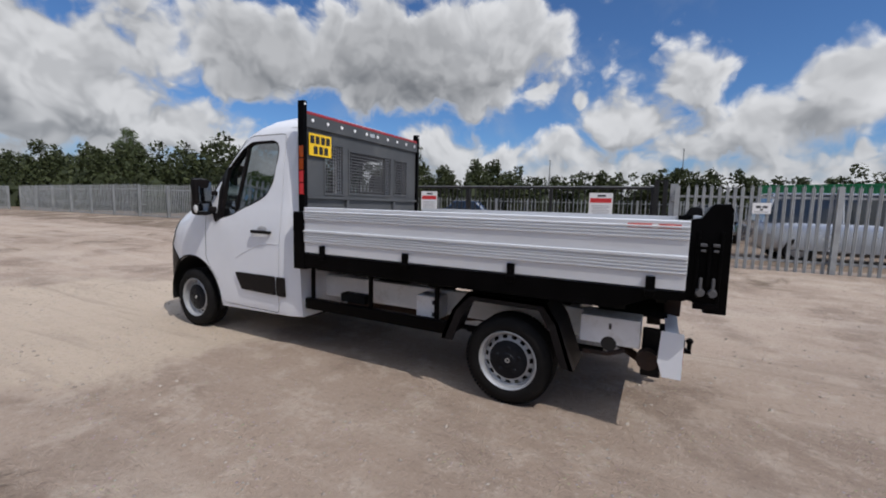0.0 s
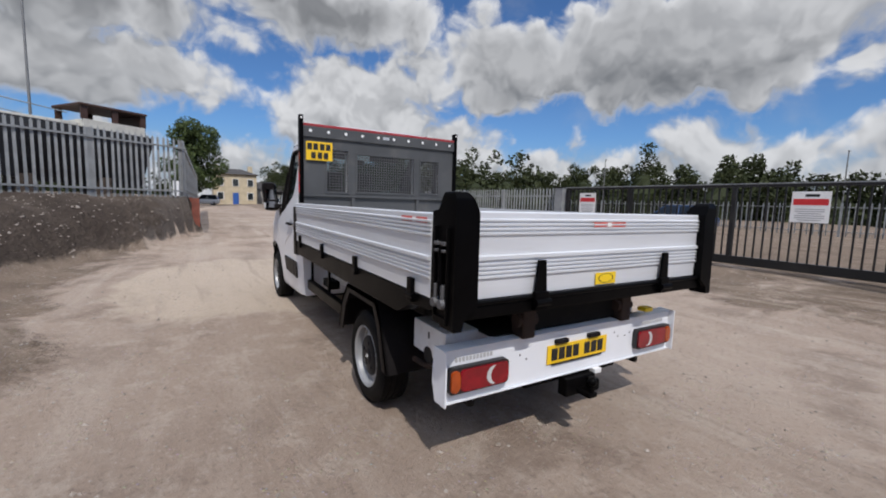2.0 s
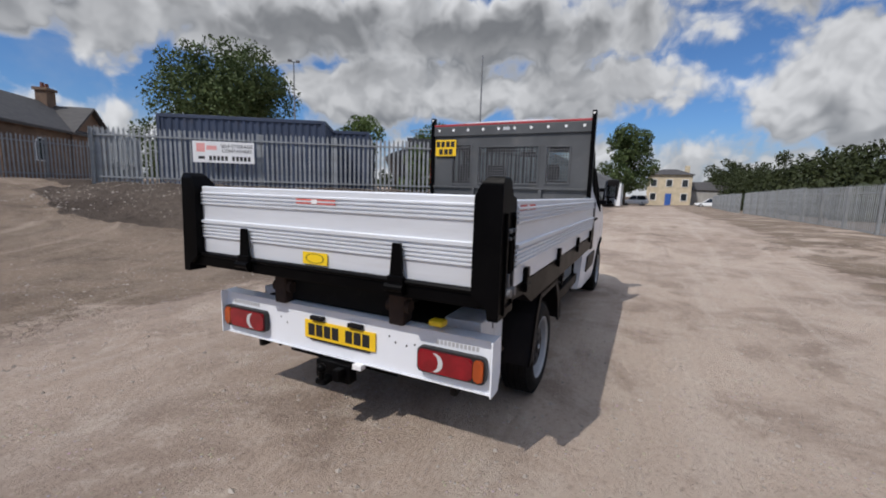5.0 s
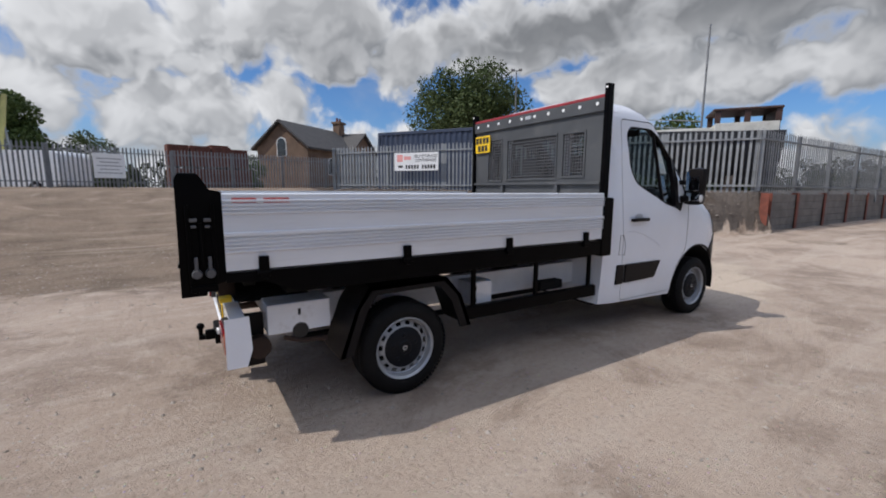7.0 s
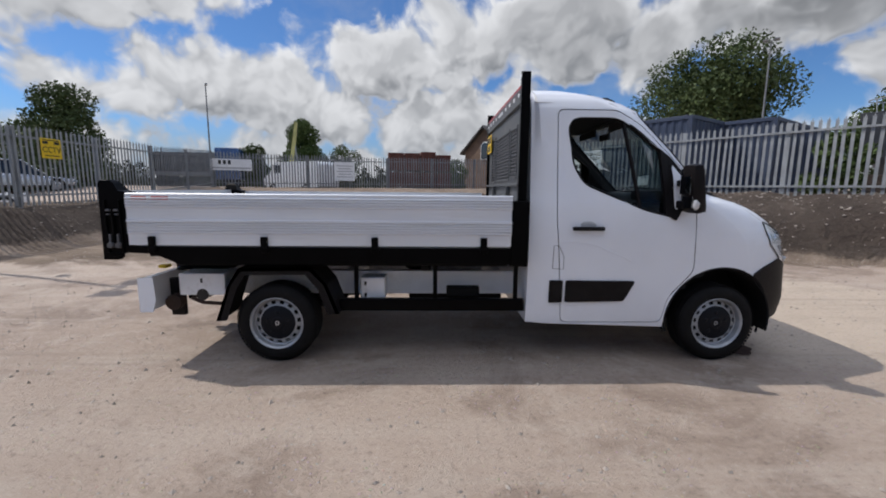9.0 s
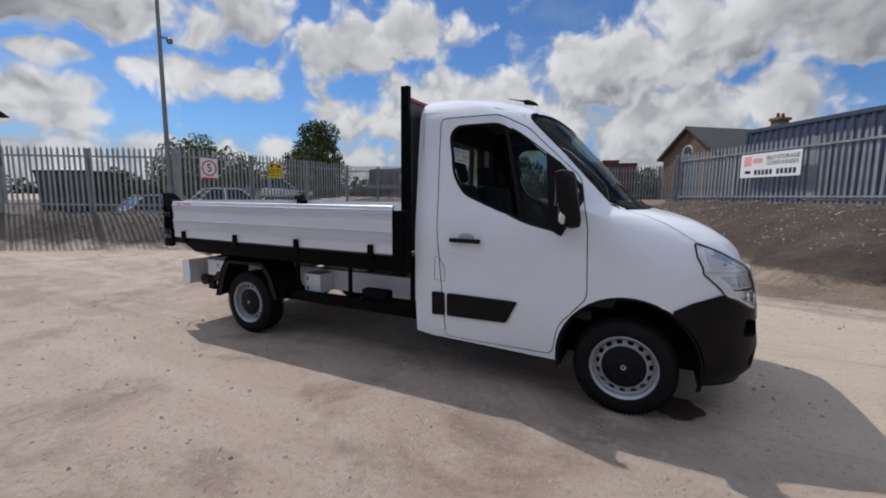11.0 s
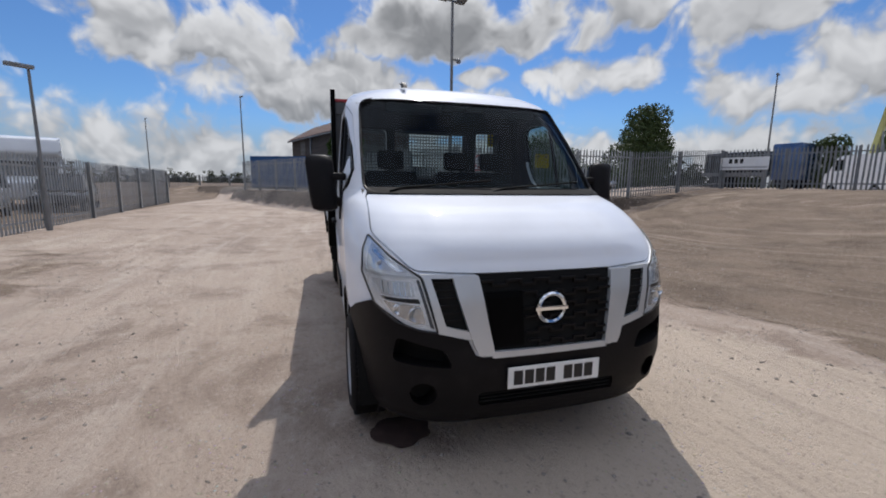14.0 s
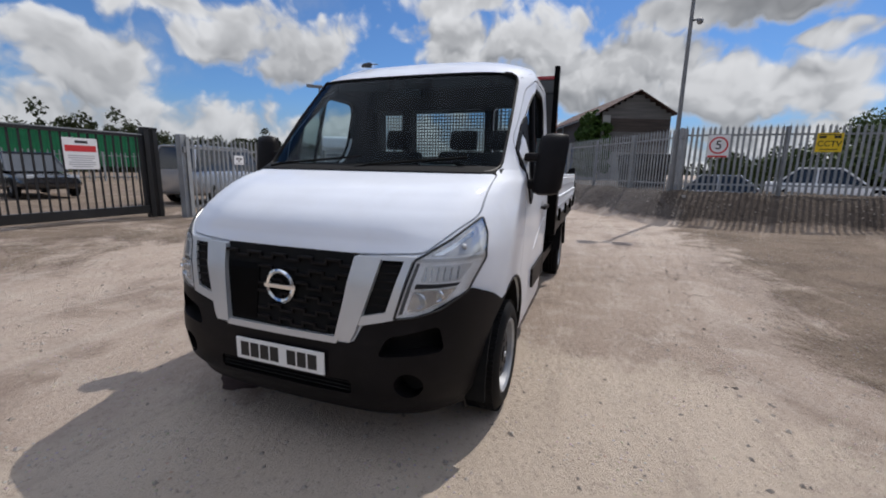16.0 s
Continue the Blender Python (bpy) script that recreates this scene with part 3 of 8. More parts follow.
def bank_height(x, y):
    d, side = seg_dist(x, y, *BANK_A)
    wob = 0.5 * noise.noise((x * 0.4, y * 0.4, 3.0))
    h = 0.0
    behind = side < 0 and y > 2.25 and x > 4.2
    if behind:
        h = 1.35 if x > 13.2 else 1.35 * step((y - 2.25) / 0.3 + (13.2 - x))
    elif x < 13.3:
        reach = 0.25 + max(0.0, min(1.0, (y - 2.1) / 3.0)) * (3.9 + 1.6 * wob)
        h = 1.38 * (1 - max(0.0, min(1.0, (d - 0.15) / reach)) ** 1.5)
    best, s2 = 1e9, 0
    for a, b in zip(BANK_B, BANK_B[1:]):
        dd, sd = seg_dist(x, y, a, b)
        if dd < best:
            best, s2 = dd, sd
    if s2 < 0:                                           # the compound lies lower behind its bank
        h = max(h, 0.92 * (1 - step((best - 1.2) / 2.5) * step((y - 3.0) / 3.0) * step((x + 24) / 4)))
    else:
        h = max(h, 0.92 * step(1 - (best - 0.15) / (1.5 + wob)))
    return h


def ground_height(x, y):
    z = 0.18 * step((-y - 2.5) / 5.0) + 1.4 * step((y - 6.0) / 13.0)
    z += 0.22 * step((x - 8) / 6) * (1 - step((x - 22) / 30))
    return z


def land(x, y):
    b = bank_height(x, y)
    z = max(ground_height(x, y), b) if b > 0 else ground_height(x, y)
    r = math.hypot(x - 1.5, y)
    z += 0.012 * noise.noise((x * 0.9, y * 0.9, 0)) * step((r - 1.0) / 5) + 0.05 * noise.noise((x * 0.13, y * 0.13, 5)) * step((r - 3.5) / 6)
    if b > 0.06:
        z += 0.10 * noise.noise((x * 1.3, y * 1.3, 8)) + 0.05 * noise.noise((x * 3.7, y * 3.7, 2))
    return z


def axis_steps(lo, hi, fine_lo, fine_hi, fine, grow):
    xs = list(np.arange(fine_lo, fine_hi + 1e-6, fine))
    s = fine
    while xs[-1] < hi:
        s *= grow
        xs.append(xs[-1] + s)
    s = fine
    while xs[0] > lo:
        s *= grow
        xs.insert(0, xs[0] - s)
    return xs


def open_earth(x, y):
    """Brown earth beyond the truck's left side, between the two banks."""
    if y < -8.7 or x > 75:
        return 0.85                                      # dull ground outside the yard
    lane = 0.60 * max(step((x + 5) / 4) * step((-y - 3.9) / 1.6), 0.4 * step((x - 9) / 3)) if y < 2.2 else 0.0
    lane -= 0.95 * step(1.6 - 1.2 * math.hypot((x - 5.2) / 2.8, (y - 1.3) / 2.5))   # pale sand before the truck
    if y > 30 or x < -12 or x > 30 or y < 2.2:
        return lane
    pale = 0.95 * step(1.6 - 1.2 * math.hypot((x - 5.2) / 2.8, (y - 1.3) / 2.5))
    edge = 3.5 + 0.9 * noise.noise((x * 0.3, y * 0.3, 2))
    return step((y - edge) / 2.4 + 0.5) * (1 - step((x - 12) / 4)) - pale * (1 - step((y - edge) / 2.4 + 0.5))


def build_ground():
    xs = axis_steps(-2500, 2500, -13.0, 16.0, 0.22, 1.16)
    ys = axis_steps(-2500, 2500, -9.5, 19.5, 0.22, 1.16)
    verts = [(x, y, land(x, y)) for y in ys for x in xs]
    n = len(xs)
    faces = []
    for j in range(len(ys) - 1):
        for i in range(n - 1):
            faces.append((j * n + i, j * n + i + 1, (j + 1) * n + i + 1, (j + 1) * n + i))
    me = bpy.data.meshes.new("ground")
    me.from_pydata(verts, [], faces)
    me.materials.append(M_GROUND)
    soil = me.attributes.new("soil", "FLOAT", "POINT")
    mask = []
    for x, y, z in verts:
        b = bank_height(x, y) if -45 < x < 60 and -12 < y < 30 else 0.0
        mask.append(min(1.0, b / 0.45) if b > ground_height(x, y) - 0.12 else 0.0)
    soil.data.foreach_set("value", mask)
    earth = me.attributes.new("earth", "FLOAT", "POINT")
    earth.data.foreach_set("value", [open_earth(x, y) for x, y, z in verts])
    me.shade_smooth()
    return tagged(new("ground", me), "pale crushed-stone yard with rubble banks at its edges", "ground", kind="structure")


build_ground()


def stones(name, label, spots, rng, mat, category="stones"):
    """Many loose stones as one sheet of geometry."""
    verts, faces = [], []
    base = [(1, 0, 0), (-1, 0, 0), (0, 1, 0), (0, -1, 0), (0, 0, 1), (0, 0, -1)]
    tri = [(0, 2, 4), (2, 1, 4), (1, 3, 4), (3, 0, 4), (2, 0, 5), (1, 2, 5), (3, 1, 5), (0, 3, 5)]
    for x, y, s in spots:
        a = rng.uniform(0, 6.28)
        k = len(verts)
        z = land(x, y)
        sx, sy, sz = s * rng.uniform(0.7, 1.3), s * rng.uniform(0.6, 1.1), s * rng.uniform(0.4, 0.8)
        for bx, by, bz in base:
            px, py, pz = bx * sx * rng.uniform(0.8, 1.2), by * sy * rng.uniform(0.8, 1.2), bz * sz
            verts.append((x + px * math.cos(a) - py * math.sin(a), y + px * math.sin(a) + py * math.cos(a), z + pz + sz * 0.25))
        faces += [tuple(k + i for i in t) for t in tri]
    me = bpy.data.meshes.new(name)
    me.from_pydata(verts, [], faces)
    me.materials.append(mat)
    return tagged(new(name, me), label, category, kind="stuff")


rng = random.Random(4)
spots = []
while len(spots) < 2600:                             # rubble on the two banks
    if rng.random() < 0.6:
        t, d = rng.random() * 1.1 - 0.1, rng.uniform(0.1, 3.2)
        x, y = 5.0 + 8.2 * t - 0.826 * d, 14.2 - 12.0 * t - 0.564 * d
    else:
        x, y = rng.uniform(-11, -7.4), rng.uniform(1.5, 12)
    if bank_height(x, y) > 0.08:
        spots.append((x, y, 0.012 + 0.035 * rng.random() ** 3))
stones("rubble_stones", "small pale stones scattered over the rubble banks", spots, rng, M_CHIPS)
spots = []
while len(spots) < 15000:                             # chippings on the yard
    x, y = rng.uniform(-7, 10), rng.uniform(-7.5, 9)
    if noise.noise((x * 0.5, y * 0.5, 1)) + 0.35 * rng.random() > 0.05 and bank_height(x, y) < 0.05:
        spots.append((x, y, 0.004 + 0.017 * rng.random() ** 4))
stones("loose_chippings", "loose stone chippings strewn over the yard", spots, rng, M_CHIPS)


# ---------- palisade fences ----------
def pale_mesh(height, mat):
    """One pressed steel pale with a split, pointed head."""
    bm = bmesh.new()
    xs = [-0.034, -0.017, 0.0, 0.017, 0.034]
    dy = [0.0, 0.012, 0.003, 0.012, 0.0]
    tops = [height - 0.05, height - 0.10, height, height - 0.10, height - 0.05]
    front = [[bm.verts.new((x, -d, z)) for x, d, z in zip(xs, dy, zs)] for zs in ([0.0] * 5, [height - 0.18] * 5, tops)]
    back = [[bm.verts.new((x, 0.006 - d * 0.6, z)) for x, d, z in zip(xs, dy, zs)] for zs in ([0.0] * 5, [height - 0.18] * 5, tops)]
    for g in (front, back):
        for r in range(2):
            for i in range(4):
                bm.faces.new((g[r][i], g[r][i + 1], g[r + 1][i + 1], g[r + 1][i]))
    for r in range(2):
        for i in (0, 4):
            bm.faces.new((front[r][i], back[r][i], back[r + 1][i], front[r + 1][i]))
    for i in range(4):
        bm.faces.new((front[2][i], front[2][i + 1], back[2][i + 1], back[2][i]))
    bmesh.ops.recalc_face_normals(bm, faces=bm.faces)
    me = bpy.data.meshes.new("pale")
    bm.to_mesh(me)
    bm.free()
    me.materials.append(mat)
    return me


PALES = {}


def palisade(label, p0, p1, z0, z1, height=1.95, pitch=0.155, mat=None, face=1, lean=0.0):
    """A palisade run from p0 to p1, its foot at z0 and z1; face: the side on which the pales hang."""
    mat = mat or M_GALV
    dx, dy = p1[0] - p0[0], p1[1] - p0[1]
    L = math.hypot(dx, dy)
    ang = math.degrees(math.atan2(dy, dx))
    top = thing("palisade_fence", label, "fence", "palisade fences", (p0[0], p0[1], z0), ang)
    slope = (z1 - z0) / L
    for k, h in enumerate((0.22, height - 0.32)):
        bm = bmesh.new()
        prism(bm, [(0, h), (L, h + slope * L), (L, h + 0.05 + slope * L), (0, h + 0.05)], 0.0, 0.045, "y")
        part("rail", bm, mat, top)
    n = max(1, round(L / 2.75))
    for k in range(n + 1):
        x = L * k / n
        bm = bmesh.new()
        w = 0.05
        prism(bm, [(x - w, 0.05), (x + w, 0.05), (x + w, 0.058), (x + 0.004, 0.058), (x + 0.004, 0.142), (x + w, 0.142), (x + w, 0.15), (x - w, 0.15),
                   (x - w, 0.142), (x - 0.004, 0.142), (x - 0.004, 0.058), (x - w, 0.058)], slope * x - 0.3, slope * x + height - 0.06, "z")
        part("post", bm, mat, top)
    key = (round(height, 2), mat.name)
    if key not in PALES:
        PALES[key] = pale_mesh(height, mat)
    count = int(L / pitch)
    r = random.Random(int(p0[0] * 10 + p0[1] * 7))
    for k in range(count):
        x = pitch * (k + 0.5)
        ob = new("pale", PALES[key])
        ob.parent = top
        ob.location = (x, -0.006 if face > 0 else 0.051, slope * x + r.uniform(-0.012, 0.012))
        ob.rotation_euler = (0, r.gauss(0, 0.006) + lean, 0 if face > 0 else math.pi)
    return top


G = 0.16
# gate side of the yard
palisade("galvanised steel palisade fence beside the black sliding gate", (-21.0, -9.6), (-10.15, -8.45), 0.15, 0.15, 1.9, face=-1)
palisade("galvanised steel palisade fence with parked cars behind it", (-10.15, -8.45), (-1.2, -7.65), 0.15, G, 1.92, face=-1)
palisade("long galvanised palisade fence along the entrance lane", (7.1, -8.3), (24.0, -8.7), G, 0.2, 1.9, face=-1)
palisade("long galvanised palisade fence far along the entrance lane", (24.0, -8.7), (40.5, -9.1), 0.2, 0.1, 1.95, face=-1)
palisade("galvanised palisade fence at the far end of the lane", (43.0, -9.2), (66.0, -9.8), 0.1, 0.0, 1.95, face=-1, pitch=0.2)
# container compound on its bank, then along the lane on a retaining wall
palisade("galvanised palisade fence on a rubble bank before storage containers", (4.6, 14.8), (13.2, 2.2), 1.32, 1.32, 1.9, face=-1)
palisade("galvanised palisade fence on a retaining wall beside the lane", (13.2, 2.2), (40.0, 1.6), 1.32, 1.2, 1.9, face=-1, mat=M_GALVD)
palisade("short galvanised palisade return at the corner of the compound", (4.6, 14.8), (8.5, 19.5), 1.32, 1.45, 1.9, face=1)
# rear compound on its bank
palisade("galvanised palisade fence on a low bank before the timber barn", (-27.0, -6.5), (-8.9, 3.75), 0.95, 0.9, 1.95, face=1)
palisade("galvanised palisade fence with speed and camera signs", (-8.9, 3.75), (-9.15, 11.9), 0.9, 0.98, 2.0, face=1)
palisade("galvanised palisade fence closing the rear compound", (-9.15, 11.9), (-10.3, 18.4), 0.98, 1.4, 1.95, face=1, mat=M_GALVD)
# far side of the open ground
palisade("galvanised palisade fence and gates before parked vans", (-10.3, 18.4), (-1.5, 22.4), 1.4, 1.42, 1.9, face=1, mat=M_GALVD)
palisade("galvanised palisade fence before a stack of red bricks", (-1.5, 22.4), (9.5, 24.0), 1.42, 1.45, 1.95, face=1, mat=M_GALVD)
palisade("distant galvanised palisade fence across the end of the yard", (-46, -17), (-46, -2), 0.2, 0.2, 1.95, face=1, pitch=0.2, mat=M_GALVD)

# ---------- the tipper truck ----------
# cab surface by height: z, half width, foremost x at the middle, bow, corner set-back, corner power
CAB = [
    (0.27, 0.93, 4.42, 0.06, 0.46, 6.0), (0.36, 0.95, 4.475, 0.06, 0.48, 7.0), (0.52, 0.965, 4.485, 0.06, 0.50, 8.0), (0.72, 0.975, 4.455, 0.06, 0.50, 8.5),
    (0.90, 0.982, 4.425, 0.06, 0.50, 9.0), (1.03, 0.985, 4.385, 0.06, 0.50, 9.0), (1.11, 0.985, 4.325, 0.06, 0.50, 9.0), (1.18, 0.982, 4.255, 0.06, 0.50, 9.0),
    (1.245, 0.978, 4.160, 0.06, 0.49, 9.0), (1.295, 0.974, 4.060, 0.05, 0.47, 9.0), (1.34, 0.970, 3.940, 0.05, 0.42, 9.0), (1.378, 0.965, 3.800, 0.06, 0.36, 9.0),
    (1.42, 0.960, 3.700, 0.06, 0.34, 9.0), (1.77, 0.932, 3.385, 0.06, 0.32, 9.0), (2.07, 0.900, 3.095, 0.06, 0.30, 8.0), (2.14, 0.870, 2.985, 0.07, 0.30, 7.0),
    (2.20, 0.820, 2.850, 0.08, 0.30, 6.0), (2.24, 0.740, 2.700, 0.10, 0.30, 5.0), (2.265, 0.600, 2.540, 0.10, 0.26, 4.0), (2.275, 0.350, 2.380, 0.06, 0.16, 3.0),
]
CAB_Z = np.array([r[0] for r in CAB])
CAB_BACK = 2.06


def cab_row(z):
    return [float(np.interp(z, CAB_Z, [r[k] for r in CAB])) for k in range(1, 6)]


def crest(y, z):
    """The raised middle of the bonnet between its two long creases."""
    return 0.030 * step((0.66 - abs(y)) / 0.16) * step((z - 1.05) / 0.10) * step((1.385 - z) / 0.10)


def cab_front(y, z):
    """The x of the cab's skin at (y, z), seen from the front."""
    w, xf, bow, set_back, power = cab_row(z)
    r = min(1.0, abs(y) / w)
    return xf - bow * r * r - set_back * r ** power + crest(y, z)


def cab_side(x, z):
    """The half width of the cab's skin at (x, z), seen from the side."""
    w, xf, bow, set_back, power = cab_row(z)
    lo, hi = 0.0, 1.0
    if x <= xf - bow - set_back:
        return w
    for _ in range(24):
        r = (lo + hi) / 2
        if xf - bow * r * r - set_back * r ** power > x:
            lo = r
        else:
            hi = r
    return w * lo


def cab_solid(grow=0.0, z_lo=0.27, z_hi=2.275, back=CAB_BACK, levels=58):
    """The closed cab volume, grown or shrunk by a hand's breadth."""
    bm = bmesh.new()
    zs = np.linspace(0, 1, levels)
    zs = np.interp(zs, np.linspace(0, 1, len(CAB_Z)), CAB_Z)
    zs = [z for z in zs if z_lo + 0.004 < z < z_hi - 0.004]
    zs = [z_lo] + zs + [z_hi]
    rings = []
    for z in zs:
        w, xf, bow, set_back, power = cab_row(z)
        w, xf = w + grow, xf + grow
        half = []
        x0, x1 = back - 0.0, xf - bow - set_back
        for k in range(12):
            half.append((x0 + 0.03 * (k == 0) + (x1 - x0) * k / 12, w - (0.03 if k == 0 else 0)))
        for k in range(27):
            r = 1 - (k / 26) ** 1.7
            half.append((xf - bow * r * r - set_back * r ** power + crest(w * r, z), w * r))
        ring = [(x, y, z) for x, y in half] + [(x, -y, z) for x, y in half[-2::-1]]
        ring = [(back, w - 0.03, z)] + ring + [(back, -w + 0.03, z)]
        rings.append([bm.verts.new(p) for p in ring])
    n = len(rings[0])
    for a, b in zip(rings, rings[1:]):
        for k in range(n):
            bm.faces.new((a[k], a[(k + 1) % n], b[(k + 1) % n], b[k]))
    bm.faces.new(rings[0])
    bm.faces.new(rings[-1])
    bmesh.ops.recalc_face_normals(bm, faces=bm.faces)
    return bm


def to_mesh(bm):
    bmesh.ops.recalc_face_normals(bm, faces=bm.faces)
    me = bpy.data.meshes.new("cut")
    bm.to_mesh(me)
    bm.free()
    return me


def carve(me, cuts):
    """A mesh after cuts: pairs of 'DIFFERENCE' or 'INTERSECT' and the other mesh."""
    ob = new("carved", me)
    others = []
    for how, other in cuts:
        o = new("cutter", other)
        others.append(o)
        mod = ob.modifiers.new("cut", "BOOLEAN")
        mod.operation, mod.solver, mod.object = how, "EXACT", o
    bpy.context.view_layer.update()
    res = bpy.data.meshes.new_from_object(ob.evaluated_get(bpy.context.evaluated_depsgraph_get()))
    for o in others + [ob]:
        bpy.data.objects.remove(o)
    return res


def link_mesh(name, me, mat, parent, label="", sharp=32, lining=False):
    """Links a carved mesh; with lining, the faces that look into the cab are its dark trim and headlining."""
    me.materials.clear()
    me.materials.append(mat)
    index = [0] * len(me.polygons)
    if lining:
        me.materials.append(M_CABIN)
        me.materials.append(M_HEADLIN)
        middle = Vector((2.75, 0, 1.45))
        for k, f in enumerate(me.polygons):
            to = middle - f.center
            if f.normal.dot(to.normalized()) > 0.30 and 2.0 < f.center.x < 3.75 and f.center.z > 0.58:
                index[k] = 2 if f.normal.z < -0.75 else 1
    me.polygons.foreach_set("material_index", index)
    me.shade_smooth()
    me.set_sharp_from_angle(angle=radians(sharp))
    me.name = name
    ob = new(name, me)
    ob.parent = parent
    if label:
        ob["label"] = label
    return ob


def prism_mesh(poly, lo, hi, axis):
    bm = bmesh.new()
    prism(bm, poly, lo, hi, axis)
    return to_mesh(bm)


def rounded(poly, r, n=4):
    """A polygon with its corners rounded to about r."""
    out = []
    for i, p in enumerate(poly):
        a, b = Vector(poly[i - 1]), Vector(poly[(i + 1) % len(poly)])
        p = Vector(p)
        da, db = (a - p), (b - p)
        ra, rb = min(r, da.length * 0.45), min(r, db.length * 0.45)
        s, e = p + da.normalized() * ra, p + db.normalized() * rb
        for k in range(n + 1):
            t = k / n
            q = (1 - t) ** 2 * s + 2 * t * (1 - t) * p + t * t * e
            out.append((q.x, q.y))
    return out


def inset(poly, d):
    """A polygon drawn in (or let out, when negative) by d."""
    area = sum(a[0] * b[1] - b[0] * a[1] for a, b in zip(poly, poly[1:] + poly[:1]))
    s = 1 if area > 0 else -1
    out, n = [], len(poly)
    for i in range(n):
        a, p, b = Vector(poly[i - 1]), Vector(poly[i]), Vector(poly[(i + 1) % n])
        e1, e2 = (p - a).normalized(), (b - p).normalized()
        n1, n2 = Vector((-e1.y, e1.x)) * s, Vector((-e2.y, e2.x)) * s
        m = (n1 + n2)
        m = m / max(0.35, m.dot(n1)) if m.length > 1e-6 else n1
        out.append((p.x + m.x * d, p.y + m.y * d))
    return out


def patch(poly, proud, depth, cell=0.04):
    """A plate that follows the cab's front: a (y, z) polygon laid on the skin, standing proud of it."""
    bm = bmesh.new()
    bm.faces.new([bm.verts.new((0, y, z)) for y, z in poly])
    ys, zs = [p[0] for p in poly], [p[1] for p in poly]
    for axis, lo, hi in ((1, min(ys), max(ys)), (2, min(zs), max(zs))):
        k = lo + cell
        while k < hi:
            co, no = [0, 0, 0], [0, 0, 0]
            co[axis], no[axis] = k, 1
            bmesh.ops.bisect_plane(bm, geom=bm.verts[:] + bm.edges[:] + bm.faces[:], plane_co=co, plane_no=no)
            k += cell
    for v in bm.verts:
        v.co.x = cab_front(v.co.y, v.co.z) + proud
    ext = bmesh.ops.extrude_face_region(bm, geom=bm.faces[:])
    for v in ext["geom"]:
        if isinstance(v, bmesh.types.BMVert):
            v.co.x -= depth
    return bm


def mirror_poly(poly):
    return [(-y, z) for y, z in poly]


truck = thing("tipper_truck", "white single-cab tipper truck with an aluminium dropside bed", "truck")
WELL = dict(x=3.69, z=0.35, r=0.455)


def wheel_well(y0, y1, r=None):
    r = r or WELL["r"]
    ring = [(WELL["x"] + r * math.cos(2 * math.pi * (k + 0.37) / 56), WELL["z"] + r * math.sin(2 * math.pi * (k + 0.37) / 56)) for k in range(56)]
    return prism_mesh(ring, min(y0, y1), max(y0, y1), "y")


def cut_wells(me, depth, r=None):
    """Opens both front wheel arches in a mesh, one side after the other."""
    for s in (1, -1):
        me = carve(me, [("DIFFERENCE", wheel_well(depth * s, 1.31 * s, r))])
    return me


WINDOW = rounded([(2.345, 1.93), (2.40, 2.005), (2.74, 2.005), (2.90, 1.92), (3.20, 1.69), (3.23, 1.22), (2.99, 1.275), (2.49, 1.48), (2.40, 1.62)], 0.06)
DOOR = rounded([(2.265, 2.065), (2.74, 2.065), (2.95, 1.965), (3.34, 1.60), (3.41, 1.27), (3.43, 0.78), (3.24, 0.56), (3.20, 0.335), (2.35, 0.335), (2.30, 0.96), (2.275, 1.2)], 0.05)
HOOD = rounded([(-0.86, 1.190), (-0.69, 1.035), (-0.38, 1.015), (0.38, 1.015), (0.69, 1.035), (0.86, 1.190), (0.845, 1.39), (-0.845, 1.39)], 0.03)
SCREEN = rounded([(-0.845, 1.395), (0.845, 1.395), (0.832, 1.75), (0.805, 2.075), (-0.805, 2.075), (-0.832, 1.75)], 0.07)


